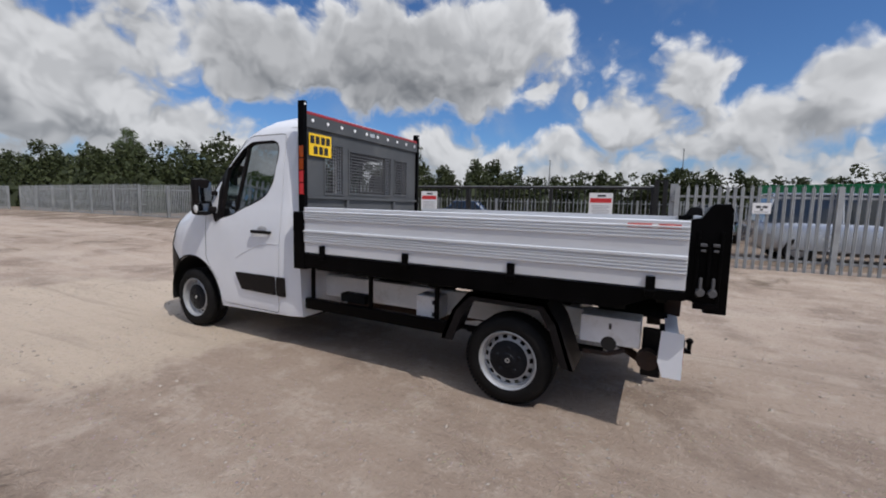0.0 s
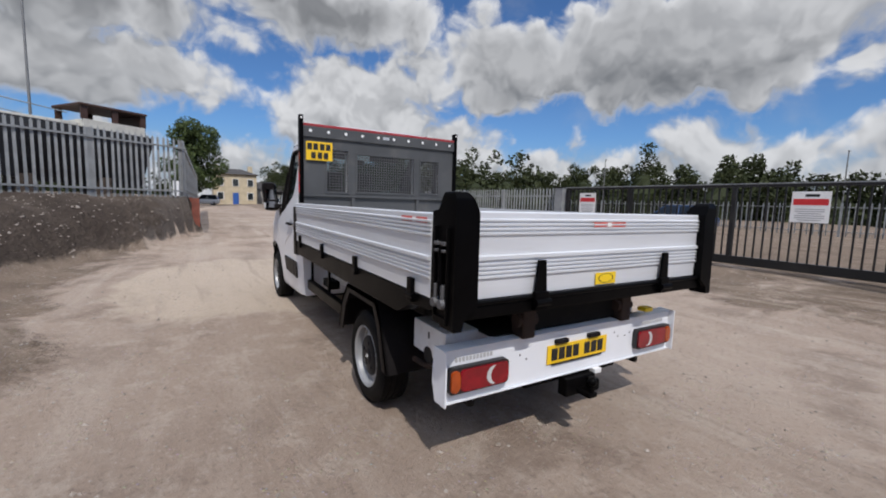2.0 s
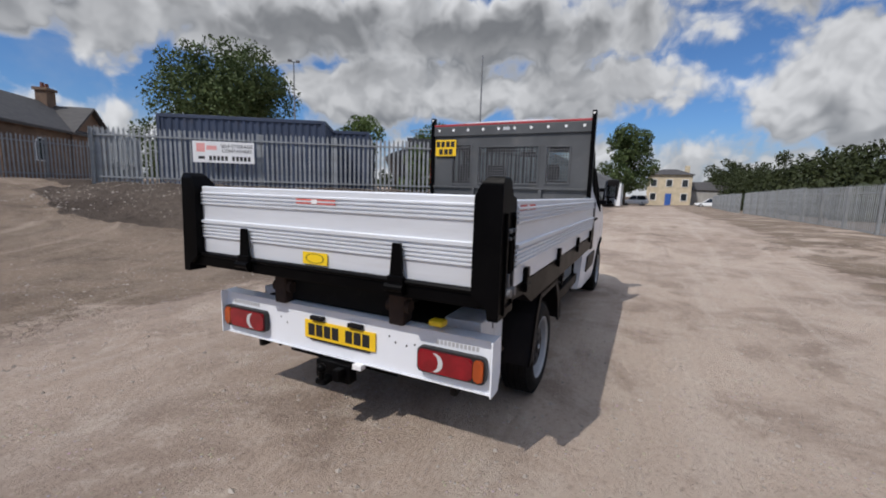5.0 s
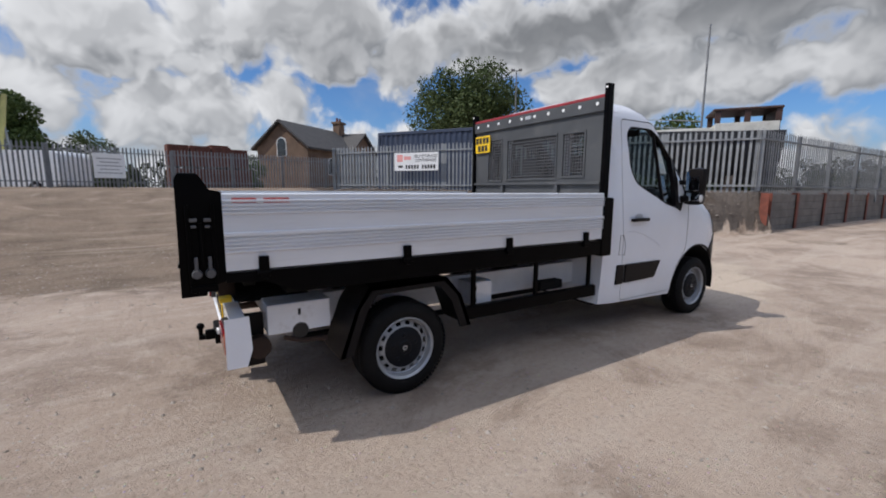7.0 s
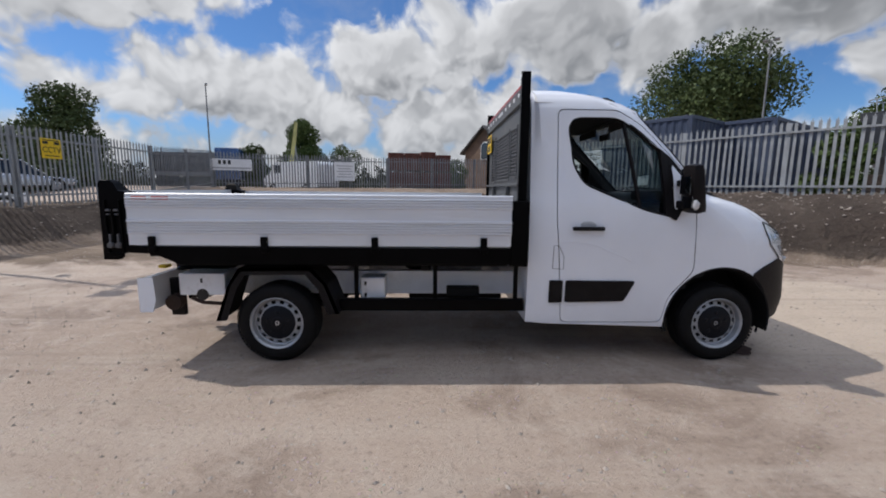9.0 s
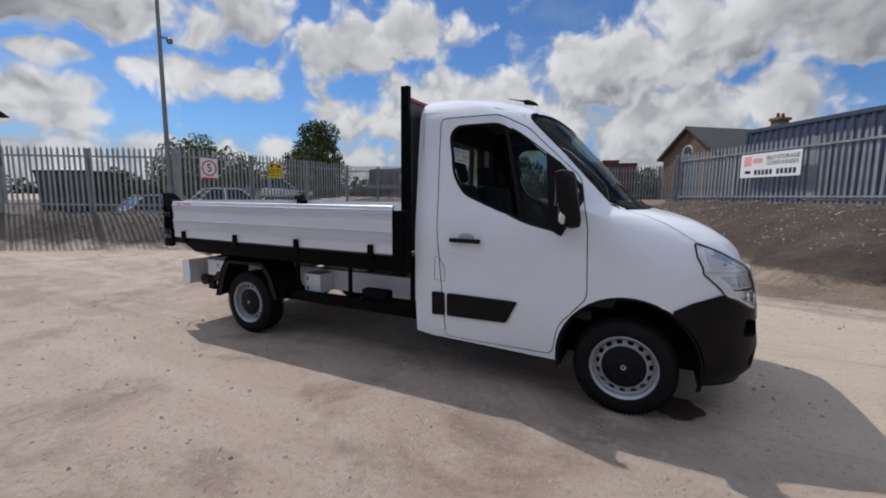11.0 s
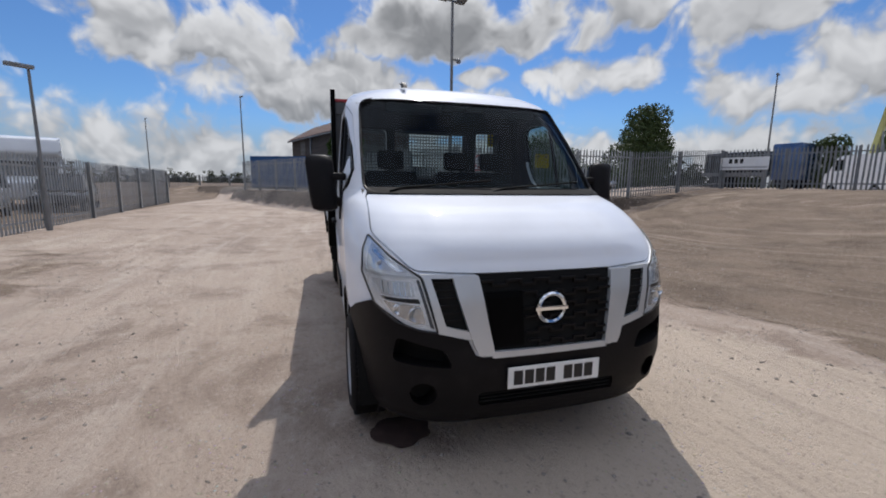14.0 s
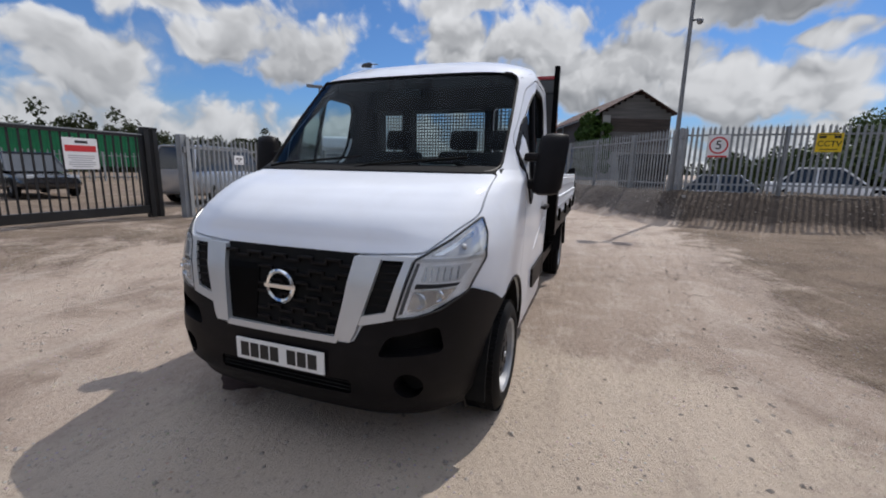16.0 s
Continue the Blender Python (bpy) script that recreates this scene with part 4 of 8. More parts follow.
def build_cab():
    outer = to_mesh(cab_solid())
    inner = to_mesh(cab_solid(-0.055, 0.62, 2.205, CAB_BACK + 0.05, 40))
    cuts = [("DIFFERENCE", inner)]
    cuts.append(("DIFFERENCE", prism_mesh(SCREEN, 2.5, 4.4, "x")))
    cuts.append(("DIFFERENCE", prism_mesh(WINDOW, -1.3, 1.3, "y")))
    for lo, hi in ((0.44, 0.72), (-0.40, 0.36), (-0.76, -0.48)):
        cuts.append(("DIFFERENCE", prism_mesh(rounded([(lo, 1.50), (hi, 1.50), (hi, 1.97), (lo, 1.97)], 0.05), 1.95, 2.3, "x")))
    cuts.append(("DIFFERENCE", prism_mesh([(3.0, 0.2), (3.26, 0.2), (3.26, 0.29), (2.0, 0.33), (2.0, 0.2)], -1.2, 1.2, "y")))
    low = [(-1.2, 0.1), (1.2, 0.1), (1.2, 0.875), (0.90, 0.855), (0.70, 0.75), (0.585, 0.71), (0.45, 0.675), (0.41, 0.60), (0.36, 0.585)]
    low += [(-y, z) for y, z in low[:1:-1]]
    cuts.append(("DIFFERENCE", carve(prism_mesh(low, 3.0, 5.0, "x"), [("INTERSECT", prism_mesh([(3.97, 0.1), (5.0, 0.1), (5.0, 1.3), (4.32, 0.875), (4.06, 0.785), (3.97, 0.73)], -1.3, 1.3, "y"))])))
    shell = cut_wells(carve(outer, cuts), 0.58)
    # the doors and the bonnet are lifted out of the shell with a real gap round them
    doors = {}
    for s in (1, -1):
        doors[s] = carve(shell.copy(), [("INTERSECT", prism_mesh(inset(DOOR, 0.0035), 0.70 * s, 1.3 * s, "y"))])
    bonnet_cut = lambda d: prism_mesh(inset(HOOD, d), 3.5, 4.7, "x")
    bonnet = carve(shell.copy(), [("INTERSECT", bonnet_cut(0.004))])
    cuts = [("DIFFERENCE", prism_mesh(inset(DOOR, -0.0035), 0.80 * s, 1.3 * s, "y")) for s in (1, -1)]
    groove = cab_solid(-0.02, 1.0, 1.41)
    cuts.append(("DIFFERENCE", carve(bonnet_cut(-0.004), [("DIFFERENCE", to_mesh(groove))])))
    body = carve(shell, cuts)
    link_mesh("cab_body", body, M_WHITE, truck, "white cab shell", lining=True)
    link_mesh("bonnet", bonnet, M_WHITE, truck, "white bonnet with a shallow dent")
    # liner that closes the view behind the gaps
    bm = cab_solid(-0.07, 0.30, 1.35, CAB_BACK + 0.03, 30)
    link = to_mesh(bm)
    link = carve(cut_wells(link, 0.55), [("DIFFERENCE", prism_mesh([(2.14, 0.66), (3.42, 0.66), (3.42, 1.6), (2.14, 1.6)], -0.9, 0.9, "y"))])
    link_mesh("inner_panel", link, M_DARK, truck)
    for s in (1, -1):                                   # black liners in the front wheel arches
        bm = bmesh.new()
        arc = [radians(-12 + 204 * k / 24) for k in range(25)]
        rim = [(WELL["x"] + 0.452 * math.cos(t), WELL["z"] + 0.452 * math.sin(t)) for t in arc]
        rim += [(WELL["x"] + 0.440 * math.cos(t), WELL["z"] + 0.440 * math.sin(t)) for t in arc[::-1]]
        prism(bm, rim, min(s * 0.585, s * 0.945), max(s * 0.585, s * 0.945), "y")
        prism(bm, [(WELL["x"] + 0.450 * math.cos(t), WELL["z"] + 0.450 * math.sin(t)) for t in arc], min(s * 0.583, s * 0.595), max(s * 0.583, s * 0.595), "y")
        part("arch_liner", bm, M_DARK, truck, "black plastic wheel arch liner", True)
    return doors


def strip_on_side(bm, poly, s, proud, depth=0.02):
    """A plate laid on the cab's side: an (x, z) polygon."""
    face = bm.faces.new([bm.verts.new((x, 0, z)) for x, z in poly])
    k = min(p[0] for p in poly) + 0.08
    hi = max(p[0] for p in poly)
    while k < hi:
        bmesh.ops.bisect_plane(bm, geom=bm.verts[:] + bm.edges[:] + bm.faces[:], plane_co=(k, 0, 0), plane_no=(1, 0, 0))
        k += 0.08
    for v in bm.verts:
        v.co.y = s * (cab_side(v.co.x, v.co.z) + proud)
    ext = bmesh.ops.extrude_face_region(bm, geom=bm.faces[:])
    for v in ext["geom"]:
        if isinstance(v, bmesh.types.BMVert):
            v.co.y -= s * depth


def side_line(name, pts, s, parent, r=0.003, mat=None):
    bm = bmesh.new()
    pipe(bm, [(x, s * (cab_side(x, z) + 0.0005), z) for x, z in pts], r, 6)
    return part(name, bm, mat or M_INK, parent)


def build_doors(doors):
    for s in (1, -1):
        d = link_mesh("cab_door", doors[s], M_WHITE, truck, "white cab door with a dark window", lining=True)
        bm = bmesh.new()
        strip_on_side(bm, rounded([(2.37, 0.70), (2.945, 0.695), (2.86, 0.525), (2.37, 0.515)], 0.02), s, 0.016, 0.026)
        part("rubbing_strip", bm, M_BLACKP, d, "black plastic rubbing strip", True)
        bm = bmesh.new()
        y = s * (0.986 + 0.026)
        box(bm, (2.40, y - 0.012, 1.112), (2.655, y + 0.012, 1.145), 0.012)
        box(bm, (2.40, y - s * 0.03 - 0.016, 1.118), (2.43, y - s * 0.012 + 0.012, 1.14), 0.004)
        box(bm, (2.62, y - s * 0.03 - 0.016, 1.118), (2.65, y - s * 0.012 + 0.012, 1.14), 0.004)
        part("door_handle", bm, M_BLACKP, d, "black door handle", True)
        # grey oval laid on the door as the shade of the handle's hollow
        bm = bmesh.new()
        bmesh.ops.create_uvsphere(bm, u_segments=16, v_segments=8, radius=1.0)
        for v in bm.verts:
            v.co = Vector((2.53 + v.co.x * 0.07, s * (0.981 + v.co.y * 0.006), 1.155 + v.co.z * 0.032))
        part("handle_recess", bm, M_GREYINK, d, "", True)
        # glass: quarter light and drop glass, black frame round them
        for name, poly in (("drop_glass", [(2.33, 1.95), (2.40, 2.02), (2.78, 2.02), (2.93, 1.29), (2.49, 1.46), (2.40, 1.6)]),
                           ("quarter_glass", [(2.80, 2.01), (2.92, 1.93), (3.17, 1.75), (3.20, 1.23), (2.95, 1.285)])):
            if name == "drop_glass" and s == -1:
                continue                               # wound down on the driver's side
            bm = bmesh.new()
            bm.faces.new([bm.verts.new((x, s * (cab_side(x, z) - 0.025), z)) for x, z in poly])
            ob = part(name, bm, M_GLASS, d, "dark tinted side glass")
            ob.visible_shadow = False
        bm = bmesh.new()
        pipe(bm, [(2.795, s * (cab_side(2.795, 1.98) - 0.02), 1.98), (2.87, s * (cab_side(2.87, 1.66) - 0.02), 1.66), (2.955, s * (cab_side(2.955, 1.285) - 0.02), 1.285)], 0.016)
        part("window_bar", bm, M_BLACKP, d)
        bm = bmesh.new()
        pts = WINDOW + WINDOW[:1]
        pipe(bm, [(x, s * (cab_side(x, z) - 0.012), z) for x, z in pts], 0.014, 6)
        part("window_seal", bm, M_BLACKP, d, "black rubber window seal")
        bm = bmesh.new()
        strip_on_side(bm, rounded([(3.10, 1.775), (3.20, 1.705), (3.355, 1.545), (3.372, 1.44), (3.240, 1.195), (3.15, 1.245), (3.135, 1.45)], 0.012), s, 0.012, 0.036)
        part("mirror_base", bm, M_BLACKP, d)
        # crease pressed into the door
        side_line("crease", [(2.30, 1.02), (2.45, 1.02), (2.62, 0.985), (2.80, 0.91), (2.93, 0.845)], s, d, 0.0035, M_WHITE)


def build_mirror(s):
    """A tall door mirror on two arms: rounded shell, two glasses, indicator at its foot."""
    bm = bmesh.new()
    box(bm, (3.225, s * 1.100 - 0.092, 1.262), (3.355, s * 1.100 + 0.092, 1.640), 0.055)
    for v in bm.verts:                                  # taller head, tapered foot, rounded back
        k = (v.co.z - 1.262) / 0.378
        v.co.x += (0.085 - 0.125 * k) * 0.5
        v.co.y += s * (0.02 - 0.05 * (1 - k) * 0.8)
        v.co.x -= 0.035 * (abs(v.co.y - s * 1.10) / 0.09) ** 2 * (v.co.x > 3.30)
    head = part("door_mirror", bm, M_BLACKP, truck, "large black door mirror", True, 50)
    for z, t in ((1.325, 0.032), (1.495, 0.026)):
        bm = bmesh.new()
        box(bm, (3.235, min(s * 0.94, s * 1.06), z - t), (3.325, max(s * 0.94, s * 1.06), z + t), 0.018)
        part("arm", bm, M_BLACKP, head)
    for z0, z1 in ((1.305, 1.395), (1.41, 1.605)):
        bm = bmesh.new()
        k = ((z0 + z1) / 2 - 1.262) / 0.378
        x = 3.225 + (0.085 - 0.125 * k) * 0.5
        box(bm, (x - 0.006, s * 1.095 - 0.066, z0), (x + 0.004, s * 1.095 + 0.066, z1), 0.003)
        part("mirror_glass", bm, M_MIRROR, head)
    bm = bmesh.new()
    bmesh.ops.create_uvsphere(bm, u_segments=16, v_segments=10, radius=1.0)
    for v in bm.verts:
        v.co = Vector((3.285 + v.co.x * 0.030 + v.co.z * 0.008, s * 1.166 + v.co.y * 0.016, 1.345 + v.co.z * 0.055))
    part("indicator", bm, M_CLEAR, head, "clear side indicator", True)


def build_front():
    # black bumper, one moulding, standing proud of the cab
    bm = cab_solid(0.010, 0.255, 0.96, 3.0, 40)
    top = [(0.37, 0.612), (0.405, 0.628), (0.44, 0.700), (0.585, 0.738), (0.72, 0.775), (0.90, 0.882), (1.2, 0.905), (1.2, 1.2)]
    top = [(-y, z) for y, z in top[::-1]] + top
    side = [(2.0, 1.2), (2.0, 0.1), (3.95, 0.1), (3.95, 0.755), (4.05, 0.812), (4.30, 0.905), (4.6, 1.4), (3.9, 1.4)]
    cuts = [("DIFFERENCE", prism_mesh(top, 3.8, 5.0, "x")), ("DIFFERENCE", prism_mesh(side, -1.3, 1.3, "y")),
            ("DIFFERENCE", prism_mesh(rounded([(-0.39, 0.365), (0.39, 0.365), (0.39, 0.435), (-0.39, 0.435)], 0.02), 4.44, 4.6, "x")),
            ]
    for s in (1, -1):
        scoop = rounded([(0.52 * s, 0.57), (0.56 * s, 0.66), (0.78 * s, 0.72), (0.80 * s, 0.60)], 0.03)
        cuts.append(("DIFFERENCE", prism_mesh(scoop, 4.25, 4.6, "x")))
        b2 = bmesh.new()
        rod(b2, (4.2, 0.66 * s, 0.44), (4.7, 0.66 * s, 0.44), 0.062, seg=24)
        cuts.append(("DIFFERENCE", to_mesh(b2)))
    bumper = link_mesh("front_bumper", cut_wells(carve(to_mesh(bm), cuts), 0.5, 0.462), M_BLACKP, truck, "black textured plastic front bumper")
    for s in (1, -1):
        bm = bmesh.new()
        rod(bm, (4.24, 0.66 * s, 0.44), (4.36, 0.66 * s, 0.44), 0.055, 0.050, seg=24)
        part("fog_lamp_blank", bm, M_DARK, bumper, "", True)
    bm = bmesh.new()
    for z in (0.383, 0.402, 0.421):
        box(bm, (4.43, -0.38, z - 0.004), (4.472, 0.38, z + 0.004), 0.002)
    part("lower_grille", bm, M_DARK, bumper)
    # radiator grille: dark recess, honeycomb bars in rows, badge ring
    grille_poly = [(-0.385, 1.015), (0.385, 1.015), (0.31, 0.625), (-0.31, 0.625)]
    grille = part("radiator_grille", patch(grille_poly, 0.004, 0.03), M_DARK, truck, "black radiator grille")
    for row in range(6):
        z = 0.668 + row * 0.060
        half = 0.325 + (z - 0.625) * 0.17
        bm = bmesh.new()
        n = 10
        for k in range(n):
            y0 = -half + 2 * half * k / n
            y1 = -half + 2 * half * (k + 1) / n
            if y1 < -0.13 and row < 5:
                continue                                # blanked panel
            up = 0.014 if (k + row) % 2 else -0.008
            x = cab_front((y0 + y1) / 2, z) + 0.004
            box(bm, (x, y0, z + up - 0.0065), (x + 0.016, y1, z + up + 0.0065), 0.003)
            box(bm, (x, y1 - 0.006, z - 0.014), (x + 0.014, y1 + 0.006, z + 0.020), 0.003)
        part("grille_bar", bm, M_BLACKP, grille)
    part("blank_panel", patch(rounded([(-0.345, 0.93), (-0.15, 0.93), (-0.15, 0.66), (-0.31, 0.66)], 0.01), 0.010, 0.02), M_BLACKM, grille, "plain black blanking panel")
    bm = bmesh.new()
    x = cab_front(0, 0.84) + 0.02
    lathe(bm, [(0.062, 0.0), (0.064, 0.012), (0.075, 0.018), (0.084, 0.012), (0.084, 0.0), (0.073, -0.006)], 40, closed=True)
    for v in bm.verts:
        v.co = Vector((x + v.co.y, v.co.x, 0.84 + v.co.z))
    box(bm, (x - 0.004, -0.092, 0.828), (x + 0.016, 0.092, 0.852), 0.005)
    part("badge", bm, M_CHROME, grille, "round chrome badge with a bar across it", True)
    trim = patch(rounded([(-0.325, 0.612), (0.325, 0.612), (0.33, 0.642), (-0.33, 0.642)], 0.008), 0.024, 0.04)
    part("lower_trim", trim, M_SILVER, grille, "silver trim bar", True)
    for s in (1, -1):
        flip = (lambda p: p) if s > 0 else mirror_poly
        # broad silver blades that run down into a V
        v_poly = rounded([(0.380, 1.014), (0.512, 1.014), (0.486, 0.90), (0.446, 0.770), (0.412, 0.665), (0.392, 0.628), (0.312, 0.628), (0.345, 0.80)], 0.010)
        blade = part("grille_blade", patch(flip(v_poly), 0.030, 0.05, 0.03), M_SILVER, truck, "broad silver grille blade", True)
        top_poly = rounded([(0.49, 1.020), (0.665, 1.023), (0.655, 1.004), (0.50, 1.002)], 0.006)
        part("blade_arm", patch(flip(top_poly), 0.022, 0.04, 0.03), M_SILVER, blade, "", True)
        out_poly = rounded([(0.618, 1.014), (0.652, 1.014), (0.586, 0.745), (0.425, 0.706), (0.436, 0.748), (0.552, 0.776)], 0.008)
        part("blade_rim", patch(flip(out_poly), 0.022, 0.04, 0.03), M_SILVER, blade, "", True)
        in_poly = rounded([(0.505, 1.006), (0.622, 1.008), (0.556, 0.774), (0.442, 0.748), (0.482, 0.90)], 0.010)
        vent = part("side_vent", patch(flip(in_poly), 0.006, 0.03, 0.03), M_DARK, truck, "black side vent", True)
        for k in range(6):
            z = 0.80 + k * 0.036
            y0, y1 = 0.468 + (z - 0.78) * 0.14, 0.566 + (z - 0.78) * 0.27
            bm = bmesh.new()
            xx = cab_front(s * (y0 + y1) / 2, z)
            box(bm, (xx, min(s * y0, s * y1), z - 0.004), (xx + 0.012, max(s * y0, s * y1), z + 0.004), 0.002)
            part("vent_bar", bm, M_BLACKP, vent)
        # headlamp: silvered housing, indicator above, two-tier reflectors below, clear glass over all
        lamp_poly = [(0.590, 0.748), (0.660, 1.008), (0.70, 1.034), (0.79, 1.098), (0.875, 1.186), (0.906, 1.11), (0.916, 1.00), (0.868, 0.86), (0.78, 0.795), (0.68, 0.762)]
        lamp = part("headlamp", patch(flip(rounded(lamp_poly, 0.012)), 0.008, 0.03, 0.03), M_LAMPIN, truck, "clear headlamp with silvered reflectors", True)
        hi_poly = rounded([(0.715, 1.026), (0.79, 1.080), (0.862, 1.154), (0.885, 1.09), (0.893, 1.026)], 0.015)
        part("indicator_bowl", patch(flip(hi_poly), 0.0095, 0.03, 0.025), M_CLEAR, lamp, "grey indicator bowl", True)
        streak = rounded([(0.735, 1.030), (0.800, 1.074), (0.856, 1.128), (0.862, 1.108), (0.805, 1.056), (0.765, 1.030)], 0.006)
        part("indicator_reflector", patch(flip(streak), 0.0115, 0.03, 0.025), M_REFLECT, lamp, "bright indicator reflector", True)
        up_poly = rounded([(0.690, 0.915), (0.706, 0.985), (0.875, 0.985), (0.838, 0.915)], 0.012)
        part("upper_reflector", patch(flip(up_poly), 0.0105, 0.03, 0.025), M_CLEAR, lamp, "grey ribbed upper reflector", True)
        for k in range(6):
            y0 = 0.705 + k * 0.024
            rib = [(y0, 0.922), (y0 + 0.004, 0.978), (y0 + 0.010, 0.978), (y0 + 0.006, 0.922)]
            part("reflector_rib", patch(flip(rib), 0.0125, 0.02, 0.025), M_REFLECT, lamp)
        part("dark_gap", patch(flip(rounded([(0.668, 0.885), (0.675, 0.907), (0.842, 0.907), (0.832, 0.893)], 0.004)), 0.0100, 0.02, 0.025), M_INK, lamp)
        part("dark_edge", patch(flip(rounded([(0.606, 0.765), (0.668, 0.995), (0.682, 0.995), (0.624, 0.772)], 0.004)), 0.0100, 0.02, 0.025), M_GREYM, lamp)
        dn_poly = rounded([(0.640, 0.785), (0.666, 0.878), (0.832, 0.888), (0.790, 0.830), (0.70, 0.790)], 0.016)
        part("lower_reflector", patch(flip(dn_poly), 0.0105, 0.03, 0.025), M_REFLECT, lamp, "chrome lower reflector", True)
        for cy, cz, r in ((0.690, 0.835, 0.034), (0.765, 0.856, 0.026)):
            bm = bmesh.new()
            lathe(bm, [(0.004, 0.004), (r * 0.30, 0.005), (r * 0.36, -0.002), (r * 0.8, 0.004), (r, 0.010), (r * 1.08, 0.003)], 24)
            xx = cab_front(cy, cz) + 0.008
            for v in bm.verts:
                v.co = Vector((xx + v.co.y, s * cy + v.co.x, cz + v.co.z))
            part("reflector", bm, M_REFLECT if r > 0.03 else M_CHROME, lamp, "chrome reflector bowl", True)
        div = rounded([(0.664, 1.002), (0.905, 1.002), (0.907, 1.016), (0.682, 1.016)], 0.004)
        part("chrome_divider", patch(flip(div), 0.0145, 0.03, 0.03), M_SILVER, lamp, "", True)
        glass = part("lamp_glass", patch(flip(rounded(lamp_poly, 0.012)), 0.024, 0.004, 0.03), M_LENS, lamp, "clear lamp glass", True)
        glass.visible_shadow = False
        bm = bmesh.new()
        bmesh.ops.create_uvsphere(bm, u_segments=14, v_segments=8, radius=1.0)
        for v in bm.verts:
            v.co = Vector((cab_front(0.835, 1.06) + 0.006 + v.co.x * 0.014, s * 0.835 + v.co.y * 0.016, 1.06 + v.co.z * 0.014))
        part("indicator_bulb", bm, M_ALUIN, lamp, "grey indicator bulb", True)
        # added black tube that stands in for the dark gap round the lamp
        bm = bmesh.new()
        edge = flip(rounded(lamp_poly, 0.012))
        fine = [((1 - k / 4) * a[0] + k / 4 * b[0], (1 - k / 4) * a[1] + k / 4 * b[1]) for a, b in zip(edge, edge[1:] + edge[:1]) for k in range(4)]
        pipe(bm, [(cab_front(y, z) + 0.016, y, z) for y, z in fine + fine[:1]], 0.0055, 6)
        part("gasket", bm, M_INK, lamp, "black outline added round the lamp", True)
    # number plate, its characters as plain bars
    plate = number_plate((4.508, 0.01, 0.508), M_WHITEP, "white front number plate", 0)
    return bumper


def number_plate(at, mat, label, turn, two_lines=False):
    """A plate that faces along +x when turn is 0, with plain bars for its characters."""
    w, h = (0.285, 0.20) if two_lines else (0.52, 0.111)
    m = pose(*at, 0, 0, turn)
    bm = bmesh.new()
    box(bm, (-0.004, -w / 2, -h / 2), (0.004, w / 2, h / 2), 0.003, m)
    plate = part("number_plate", bm, mat, truck, label)
    if two_lines:
        rows = [(0.045, [(-0.105, 0.05), (-0.04, 0.05), (0.03, 0.05), (0.095, 0.05)]), (-0.048, [(-0.065, 0.05), (0.005, 0.05), (0.07, 0.05)])]
        ch = 0.070
    else:
        rows = [(0.0, [(-0.205, 0.05), (-0.145, 0.05), (-0.085, 0.05), (-0.025, 0.05), (0.075, 0.05), (0.135, 0.05), (0.195, 0.05)])]
        ch = 0.074
    for z, marks in rows:
        for y, cw in marks:
            bm = bmesh.new()
            box(bm, (0.004, y - cw / 2, z - ch / 2), (0.0055, y + cw / 2, z + ch / 2), 0, m)
            part("plate_bar", bm, M_INK, plate)
    return plate


def build_glass():
    """The windscreen, bowed like the cab's front, with its black edge, wipers and scuttle."""
    bm = bmesh.new()
    n = 14
    grid = []
    for i in range(n + 1):
        z = 1.38 + (2.09 - 1.38) * i / n
        half = 0.855 - 0.045 * (i / n) ** 2
        grid.append([bm.verts.new((cab_front(half * (2 * j / n - 1), z) - 0.014, half * (2 * j / n - 1), z)) for j in range(n + 1)])
    for i in range(n):
        for j in range(n):
            bm.faces.new((grid[i][j], grid[i][j + 1], grid[i + 1][j + 1], grid[i + 1][j]))
    ob = part("windscreen", bm, M_SCREEN, truck, "curved windscreen reflecting the sky", True)
    ob.visible_shadow = False
    bm = bmesh.new()
    pts = [(cab_front(y, z) - 0.006, y, z) for y, z in SCREEN + SCREEN[:1]]
    pipe(bm, pts, 0.010, 6)
    part("screen_seal", bm, M_BLACKP, truck, "black windscreen seal")
    bm = bmesh.new()
    rings = []
    for k in range(25):
        y = -0.835 + 1.67 * k / 24
        x, x2 = cab_front(y, 1.40), cab_front(y, 1.44)
        rings.append([bm.verts.new(p) for p in ((x - 0.06, y, 1.365), (x + 0.036, y, 1.365), (x + 0.034, y, 1.394), (x2 + 0.006, y, 1.430), (x2 - 0.020, y, 1.430))])
    for p, q in zip(rings, rings[1:]):
        for i in range(5):
            bm.faces.new((p[i], p[(i + 1) % 5], q[(i + 1) % 5], q[i]))
    bm.faces.new(rings[0])
    bm.faces.new(rings[-1][::-1])
    scuttle = part("scuttle", bm, M_DARK, truck, "black scuttle panel under the windscreen", True)
    for y0, y1 in ((0.05, 0.66), (-0.62, -0.02)):
        bm = bmesh.new()
        a = (cab_front(y0, 1.43) + 0.016, y0, 1.428)
        b = (cab_front(y1, 1.47) + 0.012, y1, 1.478)
        pipe(bm, [(a[0] + 0.03, y0 - 0.08, 1.408), a, b], 0.007)
        part("wiper", bm, M_DARK, scuttle)


